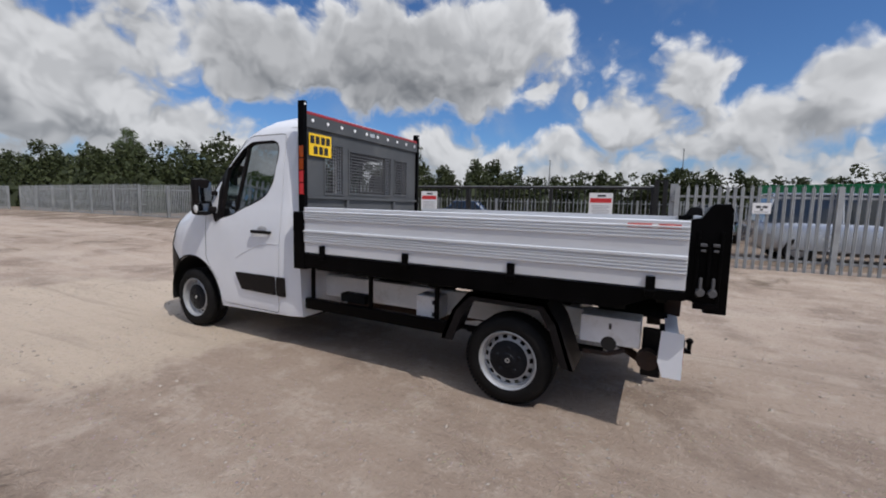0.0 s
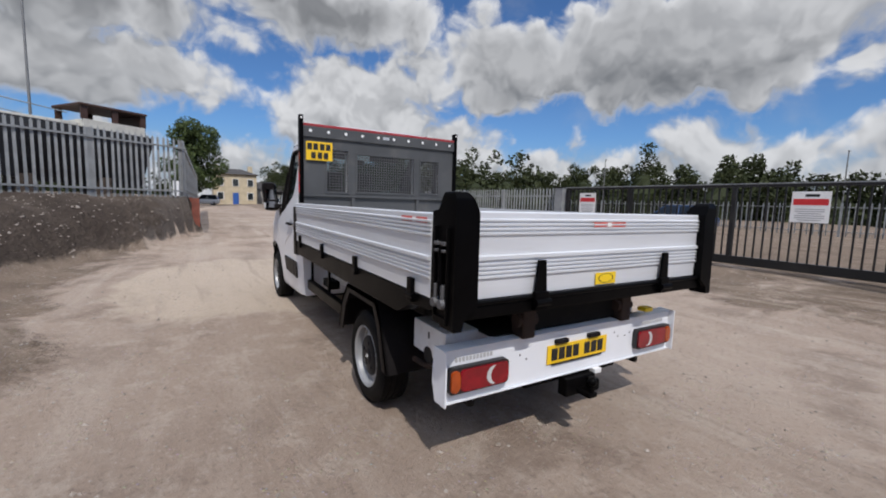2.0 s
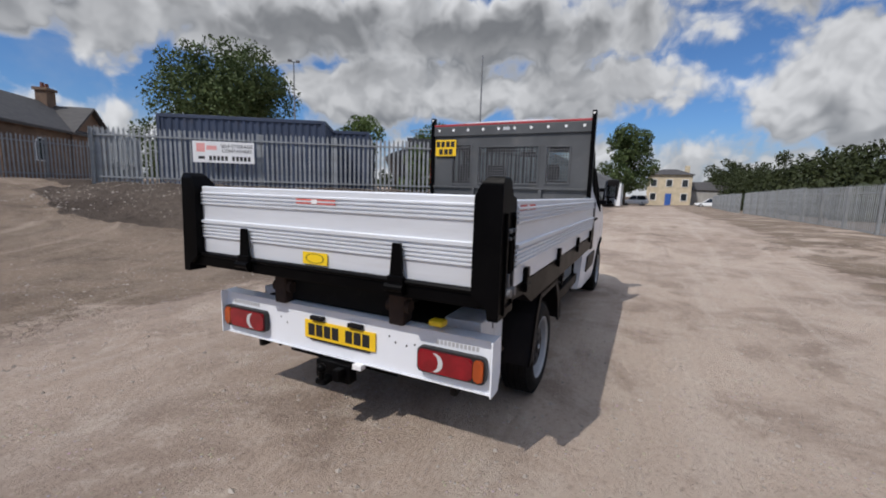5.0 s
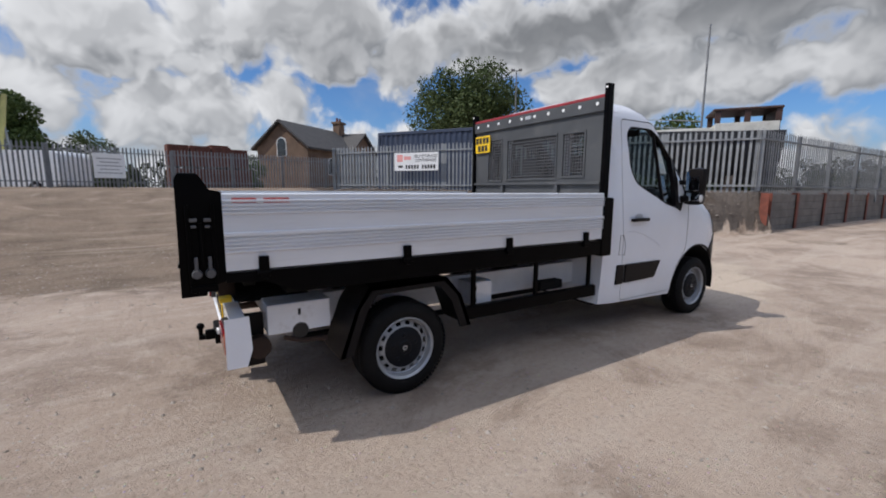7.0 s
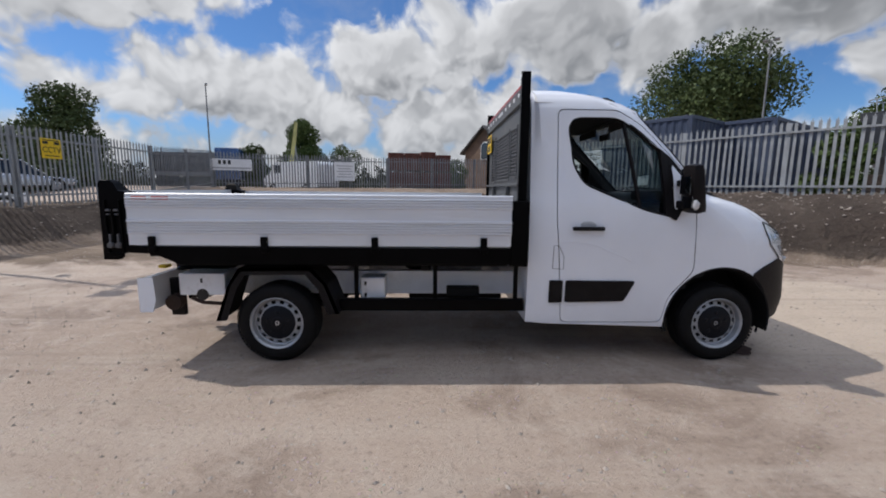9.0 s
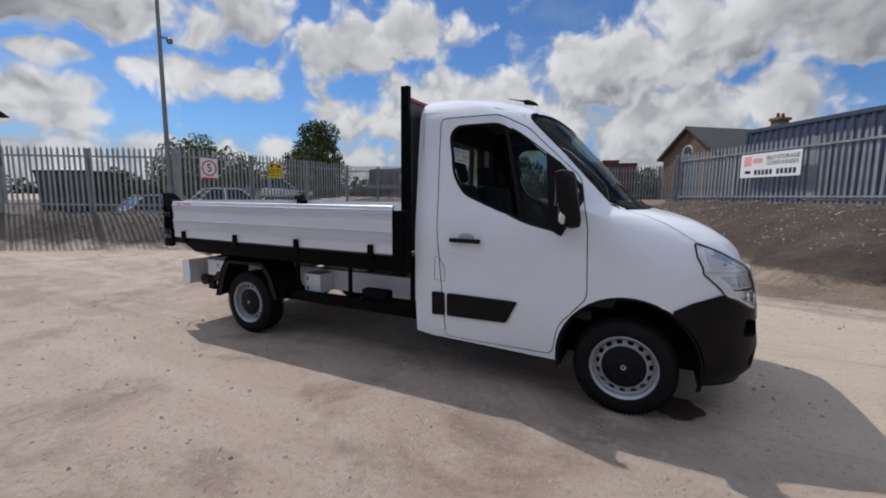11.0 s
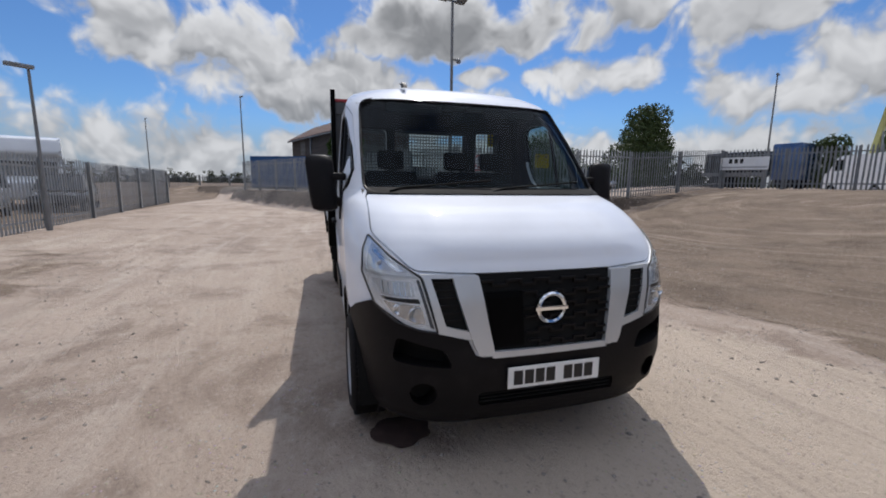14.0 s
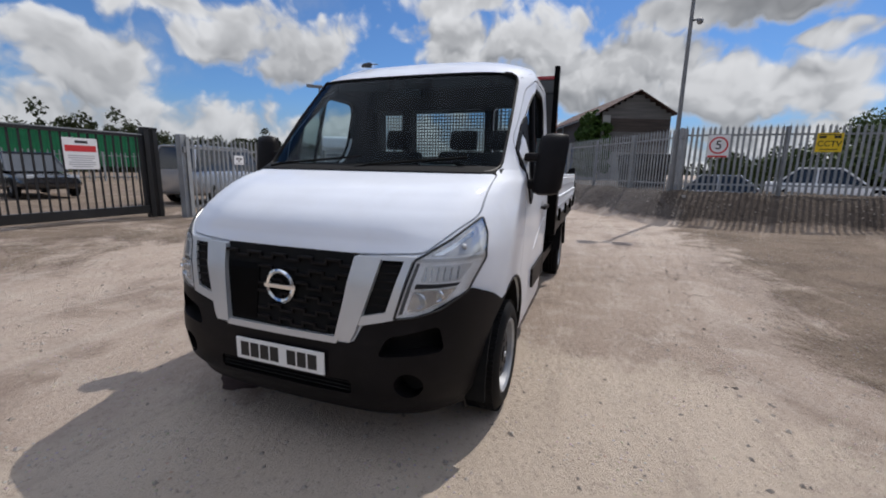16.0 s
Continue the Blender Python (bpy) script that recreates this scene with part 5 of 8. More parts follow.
def build_wheel(x, y, s, front):
    hub_z = 0.328
    w = thing_part("wheel", (x, y, hub_z))
    R = 0.328
    half = 0.108
    bm = bmesh.new()
    prof = [(0.208, -half + 0.012), (0.226, -half), (0.268, -half - 0.006), (0.302, -half + 0.012), (0.320, -half + 0.030), (R, -half + 0.05)]
    prof += [(R, -0.047), (R - 0.008, -0.045), (R - 0.008, -0.037), (R, -0.035), (R, -0.006), (R - 0.008, -0.004), (R - 0.008, 0.004), (R, 0.006), (R, 0.035), (R - 0.008, 0.037), (R - 0.008, 0.045), (R, 0.047)]
    prof += [(R, half - 0.05), (0.320, half - 0.030), (0.302, half - 0.012), (0.268, half + 0.006), (0.226, half), (0.208, half - 0.012)]
    lathe(bm, prof, 72, closed=True)
    for k in range(72):                                 # tread blocks on both shoulders
        a = 2 * math.pi * k / 72
        for yy in (-0.072, 0.072):
            m = Matrix.Rotation(-a, 4, "Y") @ Matrix.Translation((R - 0.002, yy, 0))
            box(bm, (-0.003, -0.018, -0.010), (0.0018, 0.018, 0.010), 0, m)
    part("tyre", bm, M_RUBBER, w, "black rubber tyre", True, 40)
    # pressed steel disc with a ring of holes; outer face towards +y before the turn
    bm = bmesh.new()
    seg = 60
    lathe(bm, [(0.206, 0.080), (0.214, 0.098), (0.222, 0.100), (0.214, 0.106), (0.200, 0.094), (0.196, 0.05), (0.190, 0.046)], seg)
    rings = {}
    for r, yy in ((0.190, 0.046), (0.182, 0.050), (0.157, 0.062), (0.150, 0.066), (0.138, 0.068), (0.06, 0.066), (0.02, 0.066)):
        rings[r] = [bm.verts.new((r * math.cos(2 * math.pi * k / seg), yy, r * math.sin(2 * math.pi * k / seg))) for k in range(seg)]
    keys = list(rings)
    for a, b in zip(keys, keys[1:]):
        for k in range(seg):
            if a == 0.182 and k % 4 in (0, 1):
                continue                                # the holes
            bm.faces.new((rings[a][k], rings[a][(k + 1) % seg], rings[b][(k + 1) % seg], rings[b][k]))
    lathe(bm, [(0.206, 0.080), (0.200, -0.08), (0.212, -0.1)], seg)
    rim = part("rim", bm, M_STEELW, w, "silver pressed-steel wheel rim", True, 40)
    bm = bmesh.new()
    lathe(bm, [(0.001, 0.090), (0.045, 0.090), (0.050, 0.084), (0.060, 0.082), (0.132, 0.078), (0.143, 0.070), (0.141, 0.060)], 40)
    for k in range(5):
        a = 2 * math.pi * k / 5 + 0.3
        made = bmesh.ops.create_uvsphere(bm, u_segments=10, v_segments=6, radius=0.017)["verts"]
        for v in made:
            v.co = Vector((v.co.x + 0.088 * math.cos(a), v.co.y * 0.5 + 0.079, v.co.z + 0.088 * math.sin(a)))
    part("hub_cap", bm, M_HUB, w, "dark grey plastic hub cap", True, 40)
    bm = bmesh.new()
    lathe(bm, [(0.011, 0.090), (0.012, 0.0925), (0.016, 0.0925), (0.017, 0.090)], 20)
    part("cap_badge", bm, M_SILVER, w)
    bm = bmesh.new()
    lathe(bm, [(0.001, 0.02), (0.135, 0.02), (0.18, 0.01), (0.185, -0.09), (0.001, -0.09)], 32)
    part("brake_drum", bm, M_DARK, w)
    if s < 0:
        for o in w.children:
            o.matrix_basis = pose(0, 0, 0, 0, 0, 180)
    return w


def thing_part(name, at):
    ob = new(name)
    ob.empty_display_size = 0.1
    ob.parent = truck
    ob.location = at
    return ob


def board_profile(z0, z1):
    """Section of an extruded aluminium dropside: two planks, each with a band of ribs. Pairs (out, z)."""
    mid = (z0 + z1) / 2
    pts = [(0.0, z0)]
    for a, b in ((z0, mid), (mid, z1)):
        ribs = a + (b - a) * 0.44
        pts.append((0.0, ribs))
        for k in range(4):
            z = ribs + 0.004 + k * 0.0205
            pts += [(0.0105, z + 0.003), (0.0105, z + 0.011), (0.0, z + 0.0145), (0.0, z + 0.0205)]
        if b == mid:
            pts += [(0.0, b - 0.026), (0.015, b - 0.020), (0.015, b - 0.004), (0.0, b)]
        else:
            pts += [(0.0, b - 0.006), (-0.006, b)]
    return pts


def dropside(name, length, thick, z0, z1, label):
    """A board along x from 0 to length, its ribbed face towards -y."""
    bm = bmesh.new()
    prof = board_profile(z0, z1)
    poly = [(-o, z) for o, z in prof] + [(thick, z1), (thick, z0)]
    prism(bm, poly, 0, length, "x")
    for f in bm.faces:
        if f.normal.y > 0.5:
            f.material_index = 1
    return mesh_ob(name, bm, [M_ALU, M_ALUIN], truck, label)


def build_bed():
    Z0, Z1 = 0.985, 1.385
    X0, X1 = -1.065, 1.90
    # floor
    bm = bmesh.new()
    box(bm, (X0, -0.99, 0.955), (X1 + 0.1, 0.99, 0.99), 0.004)
    part("bed_floor", bm, M_ALUIN, truck, "scuffed tipper bed floor")
    left = dropside("dropside", X1 - X0, 0.028, Z0, Z1, "ribbed silver aluminium dropside")
    left.matrix_basis = pose(X1, 1.045, 0, 0, 0, 180)
    right = dropside("dropside", X1 - X0, 0.028, Z0, Z1, "ribbed silver aluminium dropside")
    right.matrix_basis = pose(X0, -1.045, 0, 0, 0, 0)
    tail = dropside("tailboard", 1.835, 0.028, 0.995, 1.40, "ribbed silver aluminium tailboard")
    tail.matrix_basis = pose(-1.215, 0.915, 0, 0, 0, -90)
    for s, board in ((1, left), (-1, right)):
        for k, x in enumerate((-0.885, -0.03, 0.825, 1.68)):
            bm = bmesh.new()
            y = s * 1.058
            box(bm, (x - 0.026, y - 0.012, 0.93), (x + 0.026, y + 0.012, 1.055), 0.006)
            rod(bm, (x - 0.035, y, 0.965), (x + 0.035, y, 0.965), 0.016)
            box(bm, (x - 0.012, y - 0.014, 1.0), (x + 0.012, y + 0.014, 1.02), 0.004)
            hinge = part("hinge", bm, M_BLACKM, truck, "black board hinge")
        # red safety sticker near the rear, unreadable
        bm = bmesh.new()
        x0 = -1.02
        box(bm, (x0, s * 1.0465 - 0.001, 1.335), (x0 + 0.28, s * 1.0465 + 0.001, 1.362), 0)
        st = part("sticker", bm, M_STICKER, truck, "red and white safety sticker")
        bm = bmesh.new()
        box(bm, (x0 + 0.115, s * 1.0478 - 0.001, 1.336), (x0 + 0.15, s * 1.0478 + 0.001, 1.361), 0)
        part("sticker_mark", bm, M_WHITEINK, st)
        bm = bmesh.new()
        for k in range(9):
            if k != 4:
                box(bm, (x0 + 0.012 + k * 0.029, s * 1.0478 - 0.001, 1.345), (x0 + 0.032 + k * 0.029, s * 1.0478 + 0.001, 1.352), 0)
        part("sticker_bar", bm, M_PINKINK, st)
    # tailboard furniture
    for y in (0.515, -0.525):
        bm = bmesh.new()
        box(bm, (-1.262, y - 0.045, 0.915), (-1.232, y + 0.045, 1.01), 0.006)
        prism(bm, [(y - 0.036, 1.0), (y + 0.036, 1.0), (y + 0.022, 1.165), (y - 0.022, 1.165)], -1.252, -1.236, "x")
        rod(bm, (-1.262, y - 0.05, 0.955), (-1.262, y + 0.05, 0.955), 0.02)
        part("tailboard_hinge", bm, M_BLACKM, truck, "black tapered tailboard hinge")
    for name, y0, y1, z0, z1, mat in (("sticker", 0.125, -0.14, 1.325, 1.352, M_REDINK), ("sticker", 0.085, -0.085, 1.005, 1.07, M_YELLOWS)):
        bm = bmesh.new()
        box(bm, (-1.2245, y1, z0), (-1.2225, y0, z1), 0)
        st = part(name, bm, M_STICKER if mat is M_REDINK else mat, truck, "red and white safety sticker" if mat is M_REDINK else "yellow maker's sticker")
        bm = bmesh.new()
        if mat is M_REDINK:
            box(bm, (-1.2260, -0.018, z0 + 0.002), (-1.2247, 0.018, z1 - 0.002), 0)
            part("sticker_mark", bm, M_WHITEINK, st)
        else:
            lathe(bm, [(0.030, -0.0005), (0.033, -0.0005), (0.033, 0.0005), (0.030, 0.0005)], 24, closed=True)
            for v in bm.verts:
                v.co = Vector((-1.2252 + v.co.y, v.co.x * 1.9, 1.038 + v.co.z * 0.8))
            part("sticker_mark", bm, M_INK, st)
    # corner posts at the rear, flared heads, locking gear
    for s in (1, -1):
        front = rounded([(s * 0.915, 0.975), (s * 0.915, 1.395), (s * 0.950, 1.462), (s * 0.975, 1.482), (s * 1.040, 1.482), (s * 1.045, 0.868), (s * 0.995, 0.868), (s * 0.985, 0.92)], 0.012)
        side = rounded([(-1.268, 0.868), (-1.262, 1.45), (-1.245, 1.482), (-1.170, 1.482), (-1.150, 1.46), (-1.118, 1.402), (-1.064, 1.392), (-1.064, 0.935), (-1.150, 0.915), (-1.158, 0.868)], 0.008)
        post = link_mesh("corner_post", carve(prism_mesh(front, -1.4, -1.0, "x"), [("INTERSECT", prism_mesh(side, min(s * 0.8, s * 1.2), max(s * 0.8, s * 1.2), "y"))]),
                         M_BLACKM, truck, "black steel corner post")
        y = s * 1.046
        out = lambda d: (min(y - s * 0.004, y + s * d), max(y - s * 0.004, y + s * d))
        bm = bmesh.new()
        lo, hi = out(0.010)
        box(bm, (-1.225, lo, 0.89), (-1.105, hi, 0.925), 0.004)
        box(bm, (-1.228, lo, 0.925), (-1.212, hi, 1.33), 0.004)
        box(bm, (-1.118, lo, 0.925), (-1.102, hi, 1.33), 0.004)
        part("lock_plate", bm, M_BLACKM, post)
        for x in (-1.195, -1.135):
            bm = bmesh.new()
            lo, hi = out(0.018)
            box(bm, (x - 0.016, lo, 1.245), (x + 0.016, hi, 1.262), 0.004)
            box(bm, (x - 0.012, lo, 1.215), (x + 0.012, hi, 1.228), 0.004)
            part("latch", bm, M_MESH, post, "worn steel latch")
            bm = bmesh.new()
            rod(bm, (x, y, 0.985), (x, y + s * 0.028, 0.985), 0.026, 0.020, seg=12)
            box(bm, (x - 0.008, lo, 1.0), (x + 0.008, hi, 1.07), 0.004)
            part("hook", bm, M_MESH, post, "worn steel hook")
        bm = bmesh.new()
        rod(bm, (-1.165, y + s * 0.008, 1.02), (-1.165, y + s * 0.008, 1.24), 0.010, seg=8)
        part("lock_rod", bm, M_BLACKM, post)
        # front lower post under the headboard
        bm = bmesh.new()
        lo, hi = sorted((s * 0.965, s * 1.052))
        box(bm, (1.895, lo, 0.825), (2.035, hi, 1.345), 0.010)
        part("front_post", bm, M_BLACKM, truck, "black steel front post")
        # side rail of the tipping frame
        bm = bmesh.new()
        lo, hi = sorted((s * 0.93, s * 1.045))
        prism(bm, [(-0.70, 0.835), (2.0, 0.845), (2.0, 0.968), (-1.07, 0.975), (-1.07, 0.925), (-0.88, 0.915)], lo, hi, "y")
        part("side_rail", bm, M_BLACKM, truck, "black steel side rail")
    # rear cross bar
    bm = bmesh.new()
    box(bm, (-1.235, -1.02, 0.905), (-1.14, 1.02, 0.975), 0.012)
    rod(bm, (-1.236, -0.99, 0.982), (-1.236, 0.99, 0.982), 0.013)
    part("rear_cross_bar", bm, M_BLACKM, truck, "black steel rear cross bar")
    # tipping subframe
    bm = bmesh.new()
    for s in (1, -1):
        box(bm, (-1.05, s * 0.42 - 0.04, 0.80), (1.95, s * 0.42 + 0.04, 0.955), 0.006)
    for x in (-0.95, -0.4, 0.15, 0.7, 1.25, 1.8):
        box(bm, (x - 0.03, -0.95, 0.88), (x + 0.03, 0.95, 0.955), 0.004)
    box(bm, (-0.75, -0.90, 0.80), (1.9, 0.90, 0.86), 0.004)
    part("tipping_frame", bm, M_DARK, truck)


def build_headboard():
    X = 1.985
    hb = thing_part("headboard", (0, 0, 0))
    hb["label"] = "dark grey steel headboard with mesh windows"
    for s in (1, -1):
        bm = bmesh.new()
        box(bm, (X - 0.035, s * 0.975 - 0.022, 0.85), (X + 0.035, s * 0.975 + 0.022, 2.325), 0.005)
        part("upright", bm, M_BLACKM, hb, "black steel upright")
        # white disc stands in for daylight through a hole in the upright
        bm = bmesh.new()
        rod(bm, (X - 0.037, s * 0.975, 2.295), (X - 0.033, s * 0.975, 2.295), 0.011)
        part("upright_hole", bm, M_WHITEINK, hb)
    wins = ((0.455, 0.695, 1.52, 1.985), (-0.385, 0.345, 1.53, 1.955), (-0.735, -0.485, 1.545, 1.945))
    # sheet in strips round the windows
    sheet = [(-0.955, -0.735), (-0.485, -0.385), (0.345, 0.455), (0.695, 0.955)]
    for y0, y1 in sheet:
        bm = bmesh.new()
        box(bm, (X - 0.004, y0, 1.0), (X + 0.004, y1, 2.10), 0)
        part("sheet", bm, M_GREYM, hb)
    for y0, y1, z0, z1 in wins:
        for za, zb in ((1.0, z0), (z1, 2.10)):
            bm = bmesh.new()
            box(bm, (X - 0.004, y0, za), (X + 0.004, y1, zb), 0)
            part("sheet", bm, M_GREYM, hb)
        bm = bmesh.new()
        n, k = int((y1 - y0) / 0.030), int((z1 - z0) / 0.030)
        for i in range(n + 1):
            y = y0 + (y1 - y0) * i / n
            box(bm, (X - 0.003, y - 0.0045, z0), (X + 0.003, y + 0.0045, z1), 0)
        for i in range(k + 1):
            z = z0 + (z1 - z0) * i / k
            box(bm, (X - 0.0065, y0, z - 0.0045), (X - 0.0032, y1, z + 0.0045), 0)
        part("window_mesh", bm, M_MESH, hb, "square wire mesh")
        bm = bmesh.new()
        for a, b in (((y0 - 0.02, z0 - 0.02), (y1 + 0.02, z0)), ((y0 - 0.02, z1), (y1 + 0.02, z1 + 0.02)), ((y0 - 0.02, z0), (y0, z1)), ((y1, z0), (y1 + 0.02, z1))):
            box(bm, (X - 0.012, a[0], a[1]), (X - 0.0045, b[0], b[1]), 0.002)
        part("window_edge", bm, M_GREYM, hb)
    # ledge, stiffeners, a cross pressing
    for z, d in ((1.475, 0.03), (1.76, 0.012), (1.02, 0.02)):
        bm = bmesh.new()
        box(bm, (X - d - 0.008, -0.95, z - 0.012), (X - 0.0045, 0.95, z + 0.012), 0.003)
        part("cross_rib", bm, M_GREYM, hb) if z != 1.76 else bm.free()
    for y in (-0.435, 0.40):
        bm = bmesh.new()
        box(bm, (X - 0.04, y - 0.02, 1.0), (X - 0.0045, y + 0.02, 1.46), 0.004)
        part("stiffener", bm, M_GREYM, hb)
    # perforated top rail
    bm = bmesh.new()
    box(bm, (X - 0.03, -0.955, 2.10), (X + 0.02, 0.955, 2.215), 0.006)
    part("top_rail", bm, M_GREYM, hb, "dark grey top rail with pale bolt caps")
    for k in range(10):
        bm = bmesh.new()
        y = -0.88 + 1.76 * k / 9
        rod(bm, (X - 0.036, y, 2.168), (X - 0.029, y, 2.168), 0.015, 0.017, seg=14)
        part("bolt_cap", bm, M_WHITEINK, hb)
    bm = bmesh.new()
    box(bm, (X - 0.025, -0.955, 2.2155), (X + 0.03, 0.955, 2.245), 0.008)
    part("marker_tape", bm, M_REDT, hb, "dull red reflective tape along the top")
    bm = bmesh.new()
    box(bm, (X - 0.034, -0.04, 2.15), (X - 0.0305, 0.04, 2.185), 0.001)
    part("rail_badge", bm, M_SILVER, hb)
    # coloured marker tape on the near edge of the left upright
    for k in range(4):
        bm = bmesh.new()
        box(bm, (X - 0.03, 0.9975, 1.50 + k * 0.11), (X + 0.02, 1.0, 1.60 + k * 0.11), 0)
        part("side_marker", bm, M_REDINK if k < 2 else M_AMBER, hb)
    plate = number_plate((X - 0.030, 0.785, 1.955), M_YELLOWP, "yellow spare number plate on the headboard", 180, True)


M_RUSTD = material("dark_rusty_steel", (0.030, 0.016, 0.011), 0.85, 0, 0.35, 6, 70, 0.2, (0.07, 0.03, 0.018), 0.5)
M_REDT = material("dull_red_tape", (0.30, 0.028, 0.036), 0.45, 0, 0.12, 4)


def build_underside():
    # chassis rails
    for s in (1, -1):
        bm = bmesh.new()
        lo, hi = sorted((s * 0.52, s * 0.60))
        box(bm, (-0.80, lo, 0.49), (2.3, hi, 0.70), 0.008)
        part("chassis_rail", bm, M_CHASSIS, truck, "white painted chassis rail with road dirt")
        # bright side boxes and brackets
        bm = bmesh.new()
        lo, hi = sorted((s * 0.62, s * 0.80))
        box(bm, (0.66, lo, 0.49), (0.87, hi, 0.68), 0.01)
        wb = part("bracket_box", bm, M_CHASSIS, truck, "white steel bracket box")
        for zz in (0.53, 0.63):
            bm = bmesh.new()
            box(bm, (0.695, s * 0.8005 - 0.001, zz - 0.018), (0.715, s * 0.8005 + 0.001, zz + 0.018), 0)
            part("slot", bm, M_INK, wb)
        bm = bmesh.new()
        lo, hi = sorted((s * 0.55, s * 0.82))
        box(bm, (-0.85, lo, 0.53), (-0.47, hi, 0.715), 0.008)
        rb = part("rear_bracket", bm, M_CHASSIS, truck, "white rear chassis bracket")
        bm = bmesh.new()
        box(bm, (-0.672, s * 0.8205 - 0.001, 0.635), (-0.655, s * 0.8205 + 0.001, 0.675), 0)
        part("slot", bm, M_INK, rb)
        bm = bmesh.new()
        rod(bm, (-0.66, s * 0.80, 0.535), (-0.66, s * 0.8225, 0.535), 0.05, seg=16)
        part("cut_out", bm, M_INK, rb)
        # straps that hang down to the side bar
        for x in (0.64, 1.30, 1.98):
            bm = bmesh.new()
            box(bm, (x - 0.018, s * 0.86 - 0.012, 0.42), (x + 0.018, s * 0.86 + 0.012, 0.84), 0.004)
            part("strap", bm, M_BLACKM, truck, "black steel strap")
        bm = bmesh.new()
        lo, hi = sorted((s * 0.84, s * 0.90))
        box(bm, (0.50, lo, 0.415), (2.05, hi, 0.52), 0.012)
        part("side_bar", bm, M_BLACKM, truck, "black side guard bar")
        bm = bmesh.new()
        box(bm, (1.40, min(s * 0.72, s * 0.82), 0.52), (1.68, max(s * 0.72, s * 0.82), 0.60), 0.01)
        part("valve_block", bm, M_DARK, truck)
        # mudguard: angular arch round the rear wheel
        bm = bmesh.new()
        pts = [(-0.47, 0.36), (-0.36, 0.66), (-0.27, 0.795), (0.31, 0.80), (0.43, 0.66), (0.52, 0.42)]
        pts2 = [(x * 0.93, z - 0.025 if abs(x) < 0.33 else z) for x, z in pts]
        pts2[0], pts2[-1] = (-0.44, 0.36), (0.49, 0.42)
        poly = pts + pts2[::-1]
        lo, hi = sorted((s * 0.66, s * 1.0))
        prism(bm, poly, lo, hi, "y")
        lip = [(x * 0.82, (z - 0.40) * 0.86 + 0.40) for x, z in pts]
        prism(bm, pts + lip[::-1], min(s * 0.985, s * 1.0), max(s * 0.985, s * 1.0), "y")
        part("mudguard", bm, M_BLACKP, truck, "black plastic rear mudguard")
    for x in (-0.75, -0.35, 0.5, 1.2, 1.9):
        bm = bmesh.new()
        box(bm, (x - 0.04, -0.52, 0.50), (x + 0.04, 0.52, 0.66), 0.006)
        part("cross_member", bm, M_CHASSIS, truck)
    bm = bmesh.new()
    rod(bm, (0, -0.75, 0.33), (0, 0.75, 0.33), 0.05, seg=14)
    rod(bm, (0.02, -0.16, 0.32), (0.02, 0.16, 0.32), 0.13, seg=18)
    for s in (1, -1):
        for k in range(3):
            box(bm, (-0.6 + k * 0.06, s * 0.52 - 0.035, 0.385 - k * 0.014), (0.62 - k * 0.06, s * 0.52 + 0.035, 0.397 - k * 0.014), 0)
    rod(bm, (0.05, 0, 0.34), (2.2, 0, 0.42), 0.035, seg=12)
    part("rear_axle", bm, M_DARK, truck)
    bm = bmesh.new()
    box(bm, (1.05, -0.38, 0.36), (1.95, 0.10, 0.58), 0.04)
    part("fuel_tank", bm, M_DARK, truck)
    bm = bmesh.new()
    pipe(bm, [(2.1, 0.25, 0.35), (0.8, 0.25, 0.36), (0.5, 0.30, 0.42), (-0.3, 0.32, 0.46), (-0.7, 0.40, 0.42), (-0.92, 0.62, 0.36)], 0.03, 10)
    rod(bm, (1.5, 0.25, 0.35), (0.9, 0.25, 0.36), 0.085, seg=14)
    part("exhaust", bm, M_RUSTD, truck, "rusty exhaust pipe")
    for s in (1, -1):
        bm = bmesh.new()
        pipe(bm, [(-0.50, 0.83 * s, 0.46), (-0.66, 0.83 * s, 0.47), (-0.76, 0.80 * s, 0.50)], 0.016, 8)
        part("stay", bm, M_RUSTD, truck)
    # tipping ram and pivots under the bed
    bm = bmesh.new()
    rod(bm, (1.2, 0, 0.55), (0.9, 0, 0.86), 0.09, seg=16)
    part("tipping_ram", bm, M_DARK, truck)
    for s in (1, -1):
        bm = bmesh.new()
        box(bm, (-1.08, s * 0.42 - 0.045, 0.70), (-0.98, s * 0.42 + 0.045, 0.89), 0.01)
        rod(bm, (-1.04, s * 0.42 - 0.07, 0.80), (-1.04, s * 0.42 + 0.07, 0.80), 0.035, seg=14)
        part("tipping_pivot", bm, M_RUSTD, truck, "dark rusty tipping pivot")
    bm = bmesh.new()
    box(bm, (-1.0, -0.60, 0.70), (-0.55, 0.60, 0.72), 0.004)
    box(bm, (-1.02, -0.40, 0.72), (-0.99, 0.40, 0.86), 0.004)
    part("rear_plate", bm, M_DARK, truck)
    bm = bmesh.new()
    box(bm, (-1.09, -0.70, 0.735), (-1.02, -0.62, 0.765), 0.01)
    part("yellow_lock", bm, M_YELLOWS, truck, "yellow tipping lock tag")
    for s in (1, -1):
        bm = bmesh.new()
        lo, hi = sorted((s * 0.70, s * 0.74))
        box(bm, (-0.98, lo, 0.33), (-0.86, hi, 0.66), 0.01)
        part("mud_flap", bm, M_BLACKP, truck)
        bm = bmesh.new()
        rod(bm, (-0.90, s * 0.76, 0.47), (-0.90, s * 0.84, 0.47), 0.065, seg=20)
        part("lamp_can", bm, M_RUSTD, truck)
